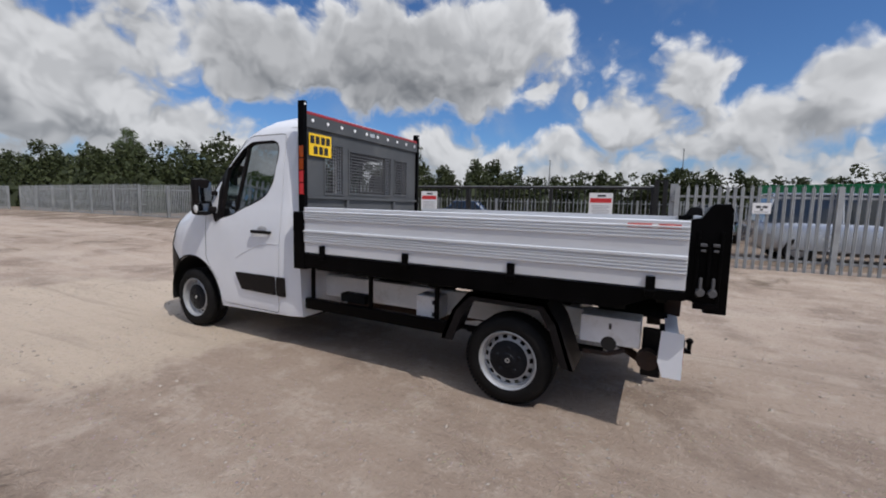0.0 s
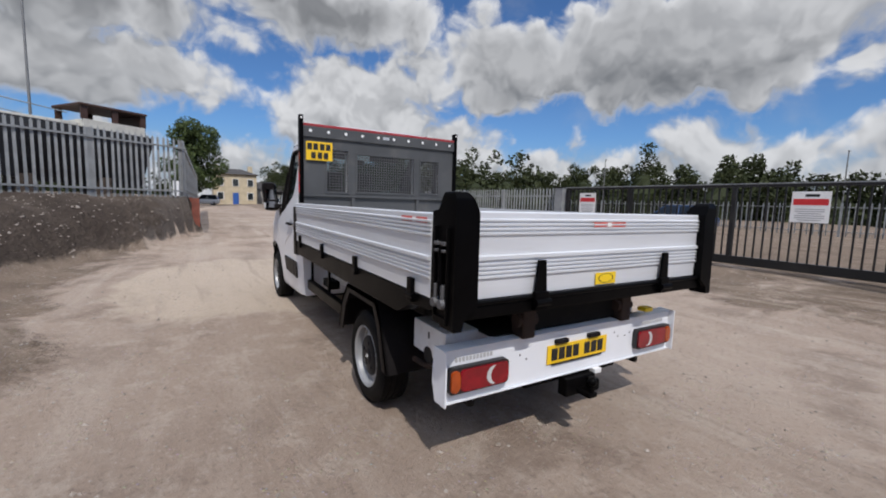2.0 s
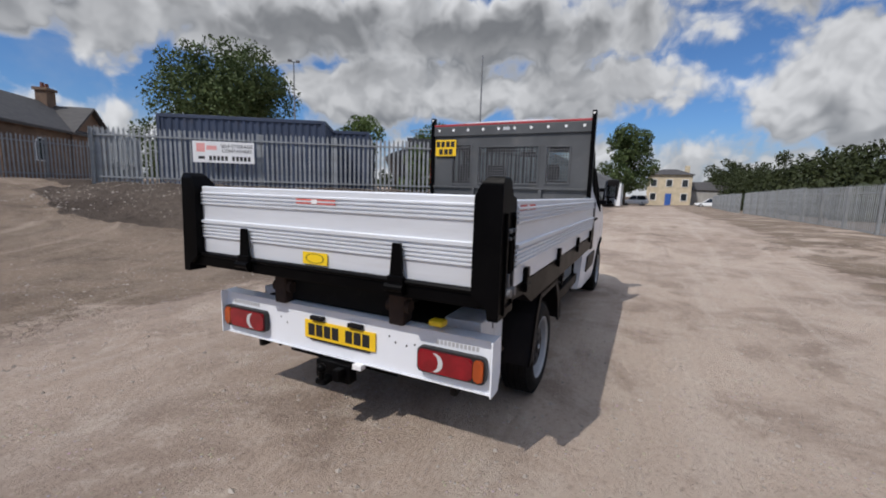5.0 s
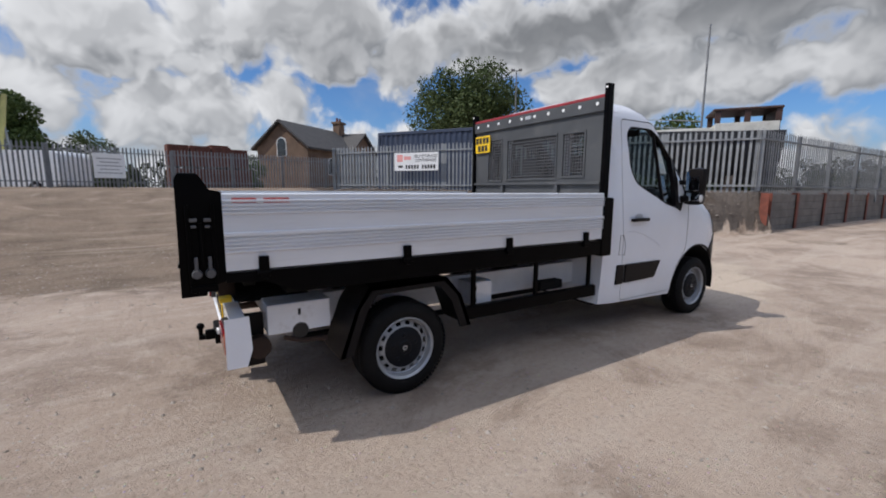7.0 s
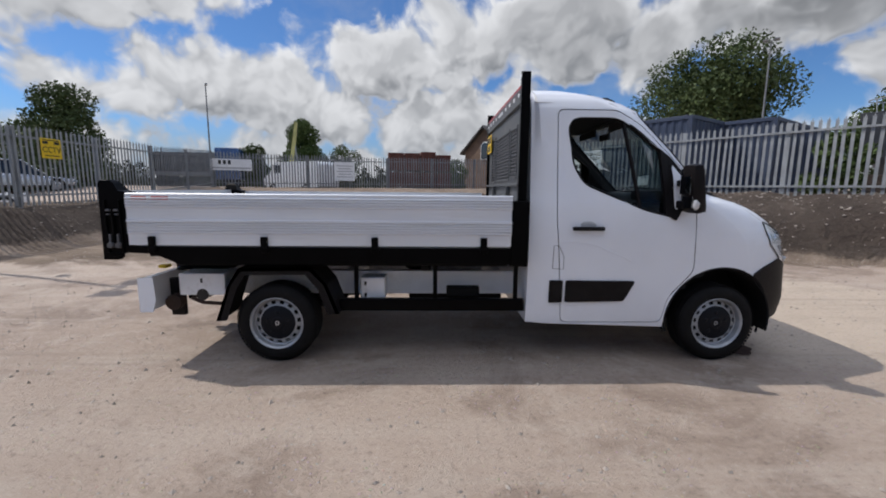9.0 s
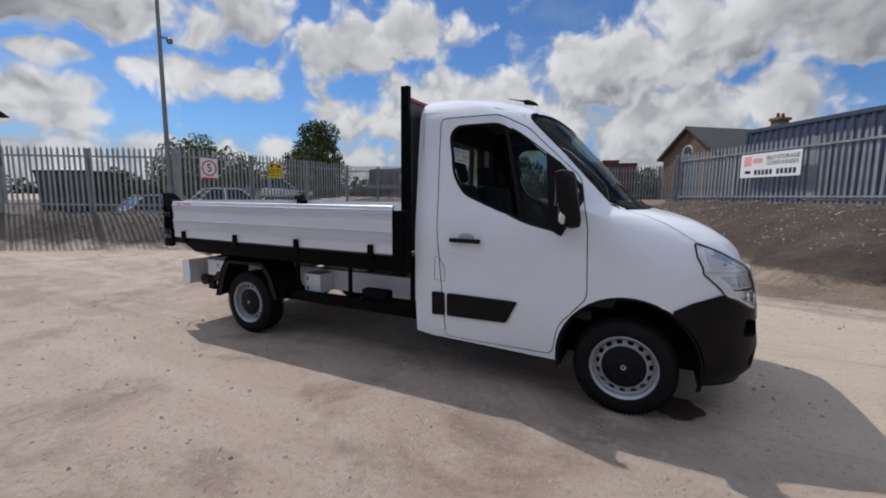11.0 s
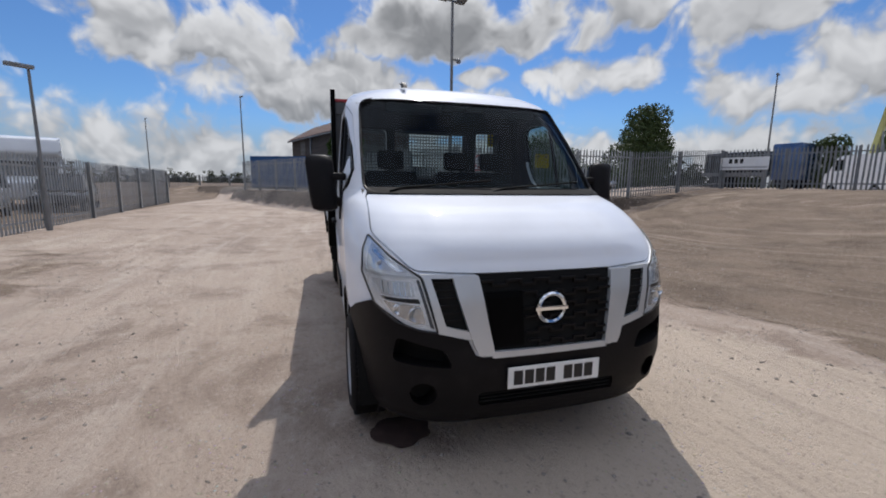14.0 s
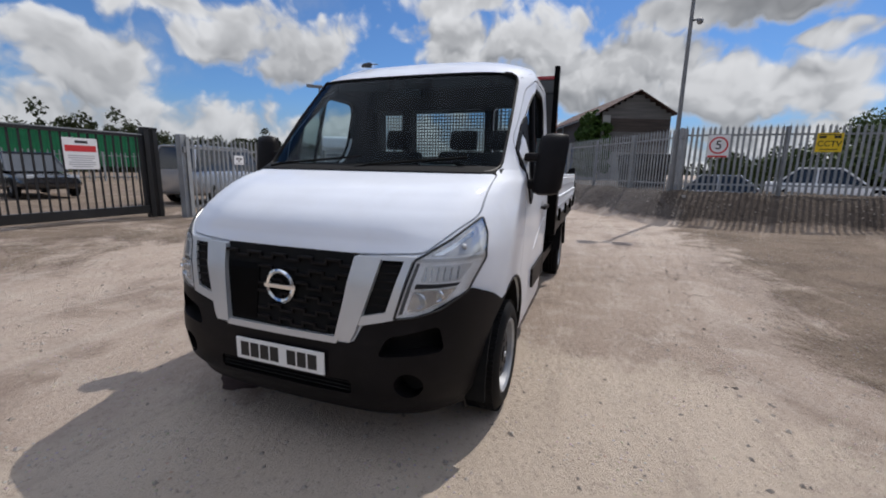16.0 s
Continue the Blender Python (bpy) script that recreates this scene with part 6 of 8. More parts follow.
    # cab underside and engine mass
    bm = bmesh.new()
    box(bm, (2.9, -0.45, 0.32), (4.25, 0.45, 0.62), 0.06)
    box(bm, (2.15, -0.85, 0.33), (3.25, 0.85, 0.60), 0.03)
    rod(bm, (3.69, -0.8, 0.34), (3.69, 0.8, 0.34), 0.04)
    part("engine_tray", bm, M_DARK, truck)


def build_rear_valance():
    val = thing_part("rear_valance", (0, 0, 0))
    val["label"] = "white steel rear light board with scuffs"
    bm = bmesh.new()
    box(bm, (-1.045, -0.965, 0.430), (-1.025, 0.955, 0.700), 0.004)
    prism(bm, [(-1.060, 0.424), (-1.025, 0.424), (-1.025, 0.4295), (-1.060, 0.4295)], -0.965, 0.955, "y")
    prism(bm, [(-1.060, 0.7045), (-0.985, 0.712), (-0.985, 0.706), (-1.046, 0.7005)], -0.965, 0.955, "y")
    part("panel", bm, M_WHITE, val)
    for s, y in ((1, 0.955), (-1, -0.965)):
        bm = bmesh.new()
        prism(bm, rounded([(-1.088, 0.424), (-0.985, 0.424), (-0.955, 0.52), (-0.965, 0.712), (-1.088, 0.706)], 0.006), y - 0.004, y + 0.004, "y")
        part("end_plate", bm, M_WHITE, val)
        # tail lamp: red, white and amber sections in a dark housing
        yc = 0.745 * s
        bm = bmesh.new()
        prism(bm, rounded([(yc - 0.190, 0.480), (yc + 0.190, 0.480), (yc + 0.190, 0.616), (yc - 0.190, 0.616)], 0.032, 5), -1.080, -1.046, "x")
        lamp = part("tail_lamp", bm, M_INK, val, "red rear lamp cluster", True)
        inner, outer = yc - s * 0.180, yc + s * 0.180
        cut = yc + s * 0.125
        for a, b, m, nm in ((cut + s * 0.002, outer, M_AMBER, "amber_lens"), (inner, cut - s * 0.002, M_RED, "red_lens")):
            lo, hi = min(a, b), max(a, b)
            bm = bmesh.new()
            prism(bm, rounded([(lo, 0.491), (hi, 0.491), (hi, 0.605), (lo, 0.605)], 0.024, 5), -1.092, -1.076, "x")
            bmesh.ops.bevel(bm, geom=[e for e in bm.edges if all(v.co.x < -1.09 for v in e.verts)], offset=0.006, segments=2, affect="EDGES")
            part(nm, bm, m, lamp, "", True)
        bm = bmesh.new()                                # the reversing lens is a crescent
        c0 = yc - s * 0.085
        arc = [(c0 + s * 0.050 * math.cos(t), 0.548 + 0.050 * math.sin(t)) for t in [radians(-78 + 156 * k / 12) for k in range(13)]]
        arc += [(c0 - s * 0.016 + s * 0.040 * math.cos(t), 0.548 + 0.050 * math.sin(t)) for t in [radians(78 - 156 * k / 12) for k in range(13)]]
        prism(bm, arc, -1.0945, -1.088, "x")
        part("reversing_lens", bm, M_CLEAR, lamp, "clear crescent reversing lens", False)
        bm = bmesh.new()
        for k in range(11):
            yy = yc + s * 0.02 - 0.12 + k * 0.022
            box(bm, (-1.0468, yy, 0.645 - 0.012), (-1.0455, yy + 0.015, 0.645 + 0.012), 0)
        part("pressed_mark", bm, M_GREYINK, val)
    plate = number_plate((-1.052, -0.015, 0.565), M_YELLOWP, "yellow rear number plate", 180)
    bm = bmesh.new()
    box(bm, (-1.056, -0.235, 0.498), (-1.046, 0.205, 0.508), 0.001)
    part("plate_strip", bm, M_INK, val)
    for y in (0.14, -0.14):
        bm = bmesh.new()
        box(bm, (-1.075, y - 0.05, 0.628), (-1.045, y + 0.05, 0.655), 0.008)
        part("plate_lamp", bm, M_BLACKP, val)
    bm = bmesh.new()
    r = random.Random(3)
    for y, z in ((0.45, 0.60), (-0.40, 0.59), (-0.47, 0.585), (-0.36, 0.62), (0.40, 0.57), (-0.52, 0.60)):
        rod(bm, (-1.0465, y, z), (-1.0455, y, z), 0.006, seg=8)
    part("rivet_hole", bm, M_INK, val)
    # tow bar, plate and ball
    bm = bmesh.new()
    box(bm, (-1.03, -0.40, 0.385), (-0.97, 0.39, 0.43), 0.006)
    box(bm, (-1.10, -0.13, 0.30), (-1.03, 0.12, 0.41), 0.01)
    box(bm, (-1.20, -0.035, 0.315), (-1.10, 0.035, 0.345), 0.008)
    box(bm, (-1.16, -0.10, 0.33), (-1.09, -0.05, 0.40), 0.012)
    tow = part("tow_bar", bm, M_BLACKM, truck, "black tow bar with a ball")
    bm = bmesh.new()
    made = bmesh.ops.create_uvsphere(bm, u_segments=18, v_segments=12, radius=0.027)["verts"]
    for v in made:
        v.co += Vector((-1.185, 0, 0.41))
    rod(bm, (-1.185, 0, 0.34), (-1.185, 0, 0.40), 0.016)
    part("tow_ball", bm, M_BLACKM, tow, "", True)
    bm = bmesh.new()
    box(bm, (-1.09, -0.20, 0.395), (-1.04, -0.14, 0.425), 0.004)
    part("tow_tag", bm, M_WHITEINK, tow)


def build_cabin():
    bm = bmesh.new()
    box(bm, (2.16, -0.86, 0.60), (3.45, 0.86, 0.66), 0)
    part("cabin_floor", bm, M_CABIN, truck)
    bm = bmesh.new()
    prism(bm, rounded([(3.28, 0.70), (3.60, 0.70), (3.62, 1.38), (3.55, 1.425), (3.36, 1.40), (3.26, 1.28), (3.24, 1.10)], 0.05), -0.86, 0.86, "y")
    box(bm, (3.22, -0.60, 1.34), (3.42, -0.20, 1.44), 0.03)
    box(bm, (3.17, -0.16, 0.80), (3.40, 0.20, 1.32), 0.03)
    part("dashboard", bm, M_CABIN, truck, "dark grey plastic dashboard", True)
    # steering wheel, right-hand drive
    bm = bmesh.new()
    lathe(bm, [(0.172 + 0.016 * math.cos(a), 0.016 * math.sin(a)) for a in [2 * math.pi * k / 8 for k in range(8)]], 36, closed=True)
    for a in (0.2, math.pi - 0.2, -math.pi / 2):
        rod(bm, (0, 0, 0), (0.172 * math.cos(a), 0, 0.172 * math.sin(a)), 0.014)
    rod(bm, (0, -0.02, 0), (0, 0.03, 0), 0.06, 0.05, seg=16)
    m = pose(3.06, -0.42, 1.28, 0, 0, 90) @ Matrix.Rotation(radians(-55), 4, "X")
    for v in bm.verts:
        v.co = m @ v.co
    part("steering_wheel", bm, M_CABIN, truck, "black steering wheel", True)
    for y, wid in ((-0.46, 0.25), (0.20, 0.23), (0.58, 0.20)):
        bm = bmesh.new()
        box(bm, (2.40, y - wid, 0.80), (2.92, y + wid, 1.02), 0.06)
        m = pose(2.36, y, 0.98, 0, -12, 0)
        box(bm, (-0.06, -wid, 0.0), (0.07, wid, 0.60), 0.05, m)
        box(bm, (-0.04, -0.13, 0.62), (0.05, 0.13, 0.80), 0.04, m)
        for yy in (-0.05, 0.05):
            rod(bm, m @ Vector((0, yy, 0.58)), m @ Vector((0, yy, 0.64)), 0.01)
        part("seat", bm, M_SEAT, truck, "dark cloth cab seat with a headrest", True, 50)
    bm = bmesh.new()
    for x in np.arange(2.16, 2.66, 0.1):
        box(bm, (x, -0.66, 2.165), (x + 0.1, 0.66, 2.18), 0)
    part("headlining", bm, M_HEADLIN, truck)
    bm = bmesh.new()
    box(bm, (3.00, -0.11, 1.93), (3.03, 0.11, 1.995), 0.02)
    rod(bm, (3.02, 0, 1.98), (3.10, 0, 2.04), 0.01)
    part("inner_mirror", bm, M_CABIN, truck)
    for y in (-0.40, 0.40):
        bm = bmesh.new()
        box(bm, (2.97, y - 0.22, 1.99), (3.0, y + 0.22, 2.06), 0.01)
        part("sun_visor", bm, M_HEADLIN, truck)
    bm = bmesh.new()                                    # paper tucked behind the screen
    box(bm, (3.50, 0.35, 1.432), (3.60, 0.55, 1.436), 0)
    part("paper", bm, M_WHITEINK, truck)


def build_cab_trim():
    for s in (1, -1):
        bm = bmesh.new()
        strip_on_side(bm, rounded([(2.235, 0.70), (2.345, 0.70), (2.345, 0.515), (2.235, 0.51)], 0.012), s, 0.016, 0.026)
        part("corner_strip", bm, M_BLACKP, truck, "black plastic rubbing strip", True)
        # wheel-arch lip
        bm = bmesh.new()
        pts = []
        for k in range(25):
            a = math.pi * (-0.10 + 1.17 * k / 24)
            x, z = WELL["x"] + 0.457 * math.cos(a), WELL["z"] + 0.457 * math.sin(a)
            pts.append((x, s * (cab_side(x, max(0.28, z)) - 0.004), z))
        pipe(bm, pts, 0.010, 6)
        part("arch_lip", bm, M_BLACKP, truck, "black wheel-arch lip")
        bm = bmesh.new()                                # liner of the wheel well
        n = 24
        ring = [[bm.verts.new((WELL["x"] + 0.452 * math.cos(math.pi * k / n), y, WELL["z"] + 0.452 * math.sin(math.pi * k / n))) for k in range(n + 1)] for y in (s * 0.57, s * 0.93)]
        for k in range(n):
            bm.faces.new((ring[0][k], ring[0][k + 1], ring[1][k + 1], ring[1][k]))
        part("arch_liner", bm, M_DARK, truck)
        # rain gutter and roof edge line
        bm = bmesh.new()
        pipe(bm, [(2.09, s * (cab_side(2.09, 2.12) + 0.001), 2.12), (2.70, s * (cab_side(2.7, 2.12) + 0.001), 2.12), (2.92, s * (cab_side(2.92, 2.05) + 0.002), 2.05)], 0.004, 6)
        part("gutter", bm, M_GREYINK, truck)
    side_line("fuel_flap_gap", [(2.26, 0.99), (2.255, 0.80), (2.345, 0.795), (2.345, 0.90), (2.30, 0.985), (2.26, 0.99)], -1, truck, 0.0025)
    # aerial at the front of the roof, small roof fitting
    bm = bmesh.new()
    prism(bm, [(2.80, 2.215), (2.92, 2.195), (2.89, 2.225), (2.83, 2.250), (2.79, 2.250)], -0.465, -0.435, "y")
    part("aerial_base", bm, M_BLACKP, truck, "black roof aerial base")
    bm = bmesh.new()
    rod(bm, (2.80, -0.45, 2.24), (2.66, -0.45, 2.275), 0.006, 0.003)
    part("aerial", bm, M_BLACKP, truck)


build_doors(build_cab())
build_mirror(1)
build_mirror(-1)
build_front()
build_glass()
build_cabin()
build_cab_trim()
for wx, front in ((0.0, False), (3.682, True)):
    for s in (1, -1):
        build_wheel(wx, s * 0.862, s, front)
build_bed()
build_headboard()
build_underside()
build_rear_valance()

# ---------- the gate ----------
def build_gate():
    y = -8.27
    gate = thing("sliding_gate", "black steel sliding gate with upright bars", "gate", at=(0, y, 0.16))
    x0, x1 = -0.72, 6.75
    for name, z0, z1, d in (("bottom_rail", 0.12, 0.30, 0.06), ("top_rail", 1.80, 1.86, 0.03)):
        bm = bmesh.new()
        box(bm, (x0, -d, z0), (x1, d, z1), 0.006)
        part(name, bm, M_GATE, gate)
    bm = bmesh.new()
    box(bm, (x0 - 0.1, -0.035, 1.862), (x1 + 0.1, 0.035, 1.885), 0.004)
    part("guide_rail", bm, M_GALV, gate, "pale galvanised guide rail")
    for x in (x0 + 0.04, 1.92, 4.5, x1 - 0.04):
        bm = bmesh.new()
        box(bm, (x - 0.045, -0.045, 0.30), (x + 0.045, 0.045, 1.80), 0.006)
        part("stile", bm, M_GATE, gate)
    bm = bmesh.new()
    box(bm, (-0.014, -0.014, 0.30), (0.014, 0.014, 1.80), 0)
    bmesh.ops.recalc_face_normals(bm, faces=bm.faces)
    me = bpy.data.meshes.new("bar")
    bm.to_mesh(me)
    bm.free()
    me.materials.append(M_GATE)
    n = int((x1 - x0) / 0.155)
    for k in range(1, n):
        ob = new("bar", me)
        ob.parent = gate
        ob.location = (x0 + (x1 - x0) * k / n, 0, 0)
    # posts that hold it
    p = thing("gate_post", "black steel portal post of the sliding gate", "post", at=(-0.86, y, 0.1))
    for dx in (-0.10, 0.10):
        bm = bmesh.new()
        box(bm, (dx - 0.055, -0.08, 0), (dx + 0.055, 0.08, 2.06), 0.01)
        part("upright", bm, M_GATE, p)
    bm = bmesh.new()
    box(bm, (-0.16, -0.09, 2.06), (0.16, 0.09, 2.10), 0.006)
    part("cap", bm, M_GATE, p)
    p = thing("gate_post", "galvanised steel corner post beside the gate", "post", at=(-1.14, -7.62, 0.1))
    bm = bmesh.new()
    box(bm, (-0.08, -0.08, 0), (0.08, 0.08, 1.97), 0.008)
    part("upright", bm, M_GALV, p)
    bm = bmesh.new()
    box(bm, (-0.05, 0.08, 1.55), (0.05, 0.12, 1.70), 0.01)
    part("lock_box", bm, M_GALVD, p)
    p = thing("gate_post", "broad galvanised steel pillar at the gate's end", "post", at=(6.98, -8.24, 0.1))
    bm = bmesh.new()
    box(bm, (-0.17, -0.12, 0), (0.17, 0.12, 1.92), 0.008)
    part("pillar", bm, M_GALV, p)
    bm = bmesh.new()
    box(bm, (-0.19, -0.14, 1.92), (0.19, 0.14, 1.95), 0.006)
    part("cap", bm, M_GATE, p)


build_gate()


# ---------- signs ----------
def sign(label, at, yaw, w, h, sheet, bars, texts=(), name="sign", ring=None):
    """A flat sign that faces along +y before yaw turns it. bars: (x, z, width, height, material); texts: (text, x, z, height, material)."""
    top = thing(name, label, "sign", at=at, rz=yaw)
    bm = bmesh.new()
    box(bm, (-w / 2, -0.004, -h / 2), (w / 2, 0.004, h / 2), 0.003)
    part("sheet", bm, sheet, top)
    for x, z, bw, bh, m in bars:
        bm = bmesh.new()
        box(bm, (-x - bw / 2, 0.0042, z - bh / 2), (-x + bw / 2, 0.0058, z + bh / 2), 0)
        part("printed_bar", bm, m, top)
    if ring:
        bm = bmesh.new()
        lathe(bm, [(ring[0], 0.0042), (ring[0], 0.0060), (ring[1], 0.0060), (ring[1], 0.0042)], 40, (-ring[2], 0, ring[3]), closed=True)
        part("printed_ring", bm, M_REDINK, top)
    for text, x, z, size, m in texts:
        cu = bpy.data.curves.new("lettering", "FONT")
        cu.body, cu.size, cu.align_x, cu.align_y, cu.extrude, cu.offset = text, size, "CENTER", "CENTER", 0.0008, 0.006 * size
        tmp = new("lettering_source", cu)
        me = bpy.data.meshes.new_from_object(tmp.evaluated_get(bpy.context.evaluated_depsgraph_get()))
        bpy.data.objects.remove(tmp)
        me.materials.clear()
        me.materials.append(m)
        ob = new("lettering", me)
        ob.parent = top
        ob.matrix_basis = pose(-x, 0.0068, z, 90, 0, 180)
    return top


lines = [(0, -0.04 - k * 0.042, 0.46 - 0.1 * (k % 3 == 2), 0.018, M_GREYINK) for k in range(6)]
for x in (0.56, 5.87):
    sign("white safety notice with a red band, fixed to the gate", (x, -8.20, 1.56), 0, 0.60, 0.60, M_WHITEINK,
         [(0, 0.10, 0.54, 0.12, M_REDINK), (0.02, 0.225, 0.22, 0.05, M_INK)] + lines)
sign("small white camera notice with a black mark on the fence", (-2.87, -7.72, 1.54), 4, 0.34, 0.24, M_WHITEINK,
     [(-0.06, 0.03, 0.09, 0.05, M_INK), (0.06, 0.03, 0.09, 0.05, M_INK), (0, -0.03, 0.05, 0.04, M_INK), (0, -0.08, 0.26, 0.02, M_GREYINK)])
fence_yaw = math.degrees(math.atan2(-12.6, 8.6))
sign("white self-storage sign with a pale red block on the fence", (6.79 - 0.07, 11.46 - 0.05, 2.49), fence_yaw + 180, 1.95, 0.70, M_WHITEINK,
     [(-0.72, 0.14, 0.26, 0.28, M_PINKINK), (-0.38, 0.14, 0.32, 0.14, M_PINKINK)] + [(-0.70, -0.19, 0.2, 0.09, M_INK)] +
     [(-0.42 + k * 0.125 + (0.1 if k > 4 else 0), -0.20, 0.085, 0.15, M_INK) for k in range(10)],
     [("SELF STORAGE", 0.42, 0.20, 0.155, M_INK), ("CONTAINERS", 0.42, 0.045, 0.155, M_INK)])
sign("white speed sign, red ring round a black 5", (-8.845, 4.72, 2.29), -90, 0.57, 0.64, M_WHITEINK,
     [(0, -0.30, 0.5, 0.05, M_REDINK)], [("5", 0, 0.02, 0.36, M_INK)], ring=(0.205, 0.25, 0, 0.02))
sign("yellow camera warning sign on the palisade fence", (-8.935, 7.40, 2.40), -90, 0.60, 0.52, M_YELLOWS,
     [(-0.17, 0.15, 0.16, 0.07, M_INK), (0.17, 0.15, 0.16, 0.07, M_INK), (0, 0.215, 0.48, 0.025, M_INK), (0, -0.19, 0.42, 0.025, M_INK)],
     [("CCTV", 0, -0.04, 0.21, M_INK)])
far_yaw = math.degrees(math.atan2(4.0, 8.8))
sign("broad white board with dark print on the far fence", (-9.45, 18.62, 2.60), 180 + far_yaw, 2.0, 0.60, M_WHITEINK,
     [(-0.55, 0.12, 0.14, 0.22, M_INK), (-0.32, 0.12, 0.14, 0.22, M_INK), (-0.09, 0.12, 0.14, 0.22, M_INK), (0, -0.18, 1.9, 0.08, M_GREYINK)])
sign("white board with faded print on the far fence", (-3.95, 21.12, 2.39), 180 + far_yaw, 1.2, 1.1, M_WHITEINK,
     [(0, 0.32 - k * 0.16, 0.95 - 0.2 * (k % 2), 0.05, M_GREYINK) for k in range(5)])


# ---------- containers ----------
def container(label, at, yaw, mat, length=6.06, doors=True):
    """A corrugated shipping container, long side along its x, origin at a lower corner."""
    W, H = 2.44, 2.59
    top = thing("shipping_container", label, "container", "shipping containers", at, yaw)
    n = int(length / 0.07)

    def wall(name, a, b, out):
        bm = bmesh.new()
        a, b, out = Vector(a), Vector(b), Vector(out)
        L = (b - a).length
        d = (b - a).normalized()
        m = int(L / 0.065)
        prev = None
        for k in range(m + 1):
            o = 0.0 if k % 4 in (0, 1) else -0.036
            p = a + d * (L * k / m) + out * o
            cur = (bm.verts.new(p + Vector((0, 0, 0.16))), bm.verts.new(p + Vector((0, 0, H - 0.12))))
            if prev:
                bm.faces.new((prev[0], cur[0], cur[1], prev[1]))
            prev = cur
        return part(name, bm, mat, top)

    wall("side_wall", (0.1, 0.02, 0), (length - 0.1, 0.02, 0), (0, -1, 0))
    wall("side_wall", (0.1, W - 0.02, 0), (length - 0.1, W - 0.02, 0), (0, 1, 0))
    wall("end_wall", (0.02, 0.1, 0), (0.02, W - 0.1, 0), (-1, 0, 0))
    wall("end_wall", (length - 0.02, 0.1, 0), (length - 0.02, W - 0.1, 0), (1, 0, 0))
    bm = bmesh.new()
    box(bm, (0.05, 0.05, H - 0.05), (length - 0.05, W - 0.05, H - 0.02), 0)
    part("roof", bm, mat, top)
    for x in (0, length - 0.12):
        for y in (0, W - 0.12):
            bm = bmesh.new()
            box(bm, (x, y, 0), (x + 0.12, y + 0.12, H), 0.01)
            part("corner_post", bm, mat, top)
    for z in (0.0, H - 0.12):
        for a, b in (((0.12, 0, z), (length - 0.12, 0.1, z + 0.13)), ((0.12, W - 0.1, z), (length - 0.12, W, z + 0.13)), ((0, 0.12, z), (0.1, W - 0.12, z + 0.13)), ((length - 0.1, 0.12, z), (length, W - 0.12, z + 0.13))):
            bm = bmesh.new()
            box(bm, a, b, 0.008)
            part("edge_beam", bm, mat, top)
    return top


ux, uy = -0.55, 0.835
cy = math.degrees(math.atan2(uy, ux))
for k in range(4):
    ox, oy = (9.95, 9.86) if k == 0 else (12.95 + 0.835 * 2.52 * (k - 1), 9.98 + 0.55 * 2.52 * (k - 1))
    # long side starts at the near corner and runs back along the fence
    container("navy blue corrugated storage container behind the fence", (ox + 0.835 * 2.44, oy + 0.55 * 2.44, 1.36), cy, M_NAVY)
container("bright blue corrugated container before the timber barn", (-33.0, -6.85, 0.98), math.degrees(math.atan2(0.92, 0.38)), M_BLUE)
container("green corrugated container beyond the gate", (-20.0, -36.5, 1.1), -25, M_GREEN, 12.2)


# ---------- retaining wall beside the lane ----------
def bank_end_post():
    post = thing("steel_post", "red-brown rusty steel column at the end of the bank", "post", at=(13.1, 1.93, 0.1))
    bm = bmesh.new()
    box(bm, (-0.10, -0.11, 0), (-0.085, 0.11, 1.25), 0.003)
    box(bm, (0.085, -0.11, 0), (0.10, 0.11, 1.25), 0.003)
    box(bm, (-0.085, -0.008, 0), (0.085, 0.008, 1.25), 0)
    part("column", bm, M_RUSTR, post)


def build_retaining_wall():
    wall = thing("retaining_wall", "low retaining wall of dark boards between rusty steel posts", "wall", at=(13.3, 2.12, 0.1))
    for k in range(9):
        bm = bmesh.new()
        x = k * 2.4
        box(bm, (x - 0.09, -0.10, 0), (x + 0.09, -0.085, 1.26), 0.003)
        box(bm, (x - 0.008, -0.085, 0), (x + 0.008, 0.085, 1.26), 0)
        box(bm, (x - 0.09, 0.085, 0), (x + 0.09, 0.10, 1.26), 0.003)
        part("steel_post", bm, M_RUSTR, wall, "red-brown rusty steel post")
        for j in range(5):
            bm = bmesh.new()
            box(bm, (x + 0.012, -0.05, 0.02 + j * 0.238), (x + 2.388, 0.05, 0.02 + j * 0.238 + 0.230), 0.008)
            part("board", bm, M_SOILW, wall)


M_RUSTR = material("red_oxide_steel", (0.17, 0.050, 0.032), 0.8, 0, 0.25, 4, 60, 0.15, (0.06, 0.03, 0.022), 0.5)
M_SOILW = material("dirty_concrete_board", (0.16, 0.145, 0.13), 0.92, 0, 0.2, 2, 30, 0.2, (0.09, 0.078, 0.066), 0.5)
build_retaining_wall()
bank_end_post()


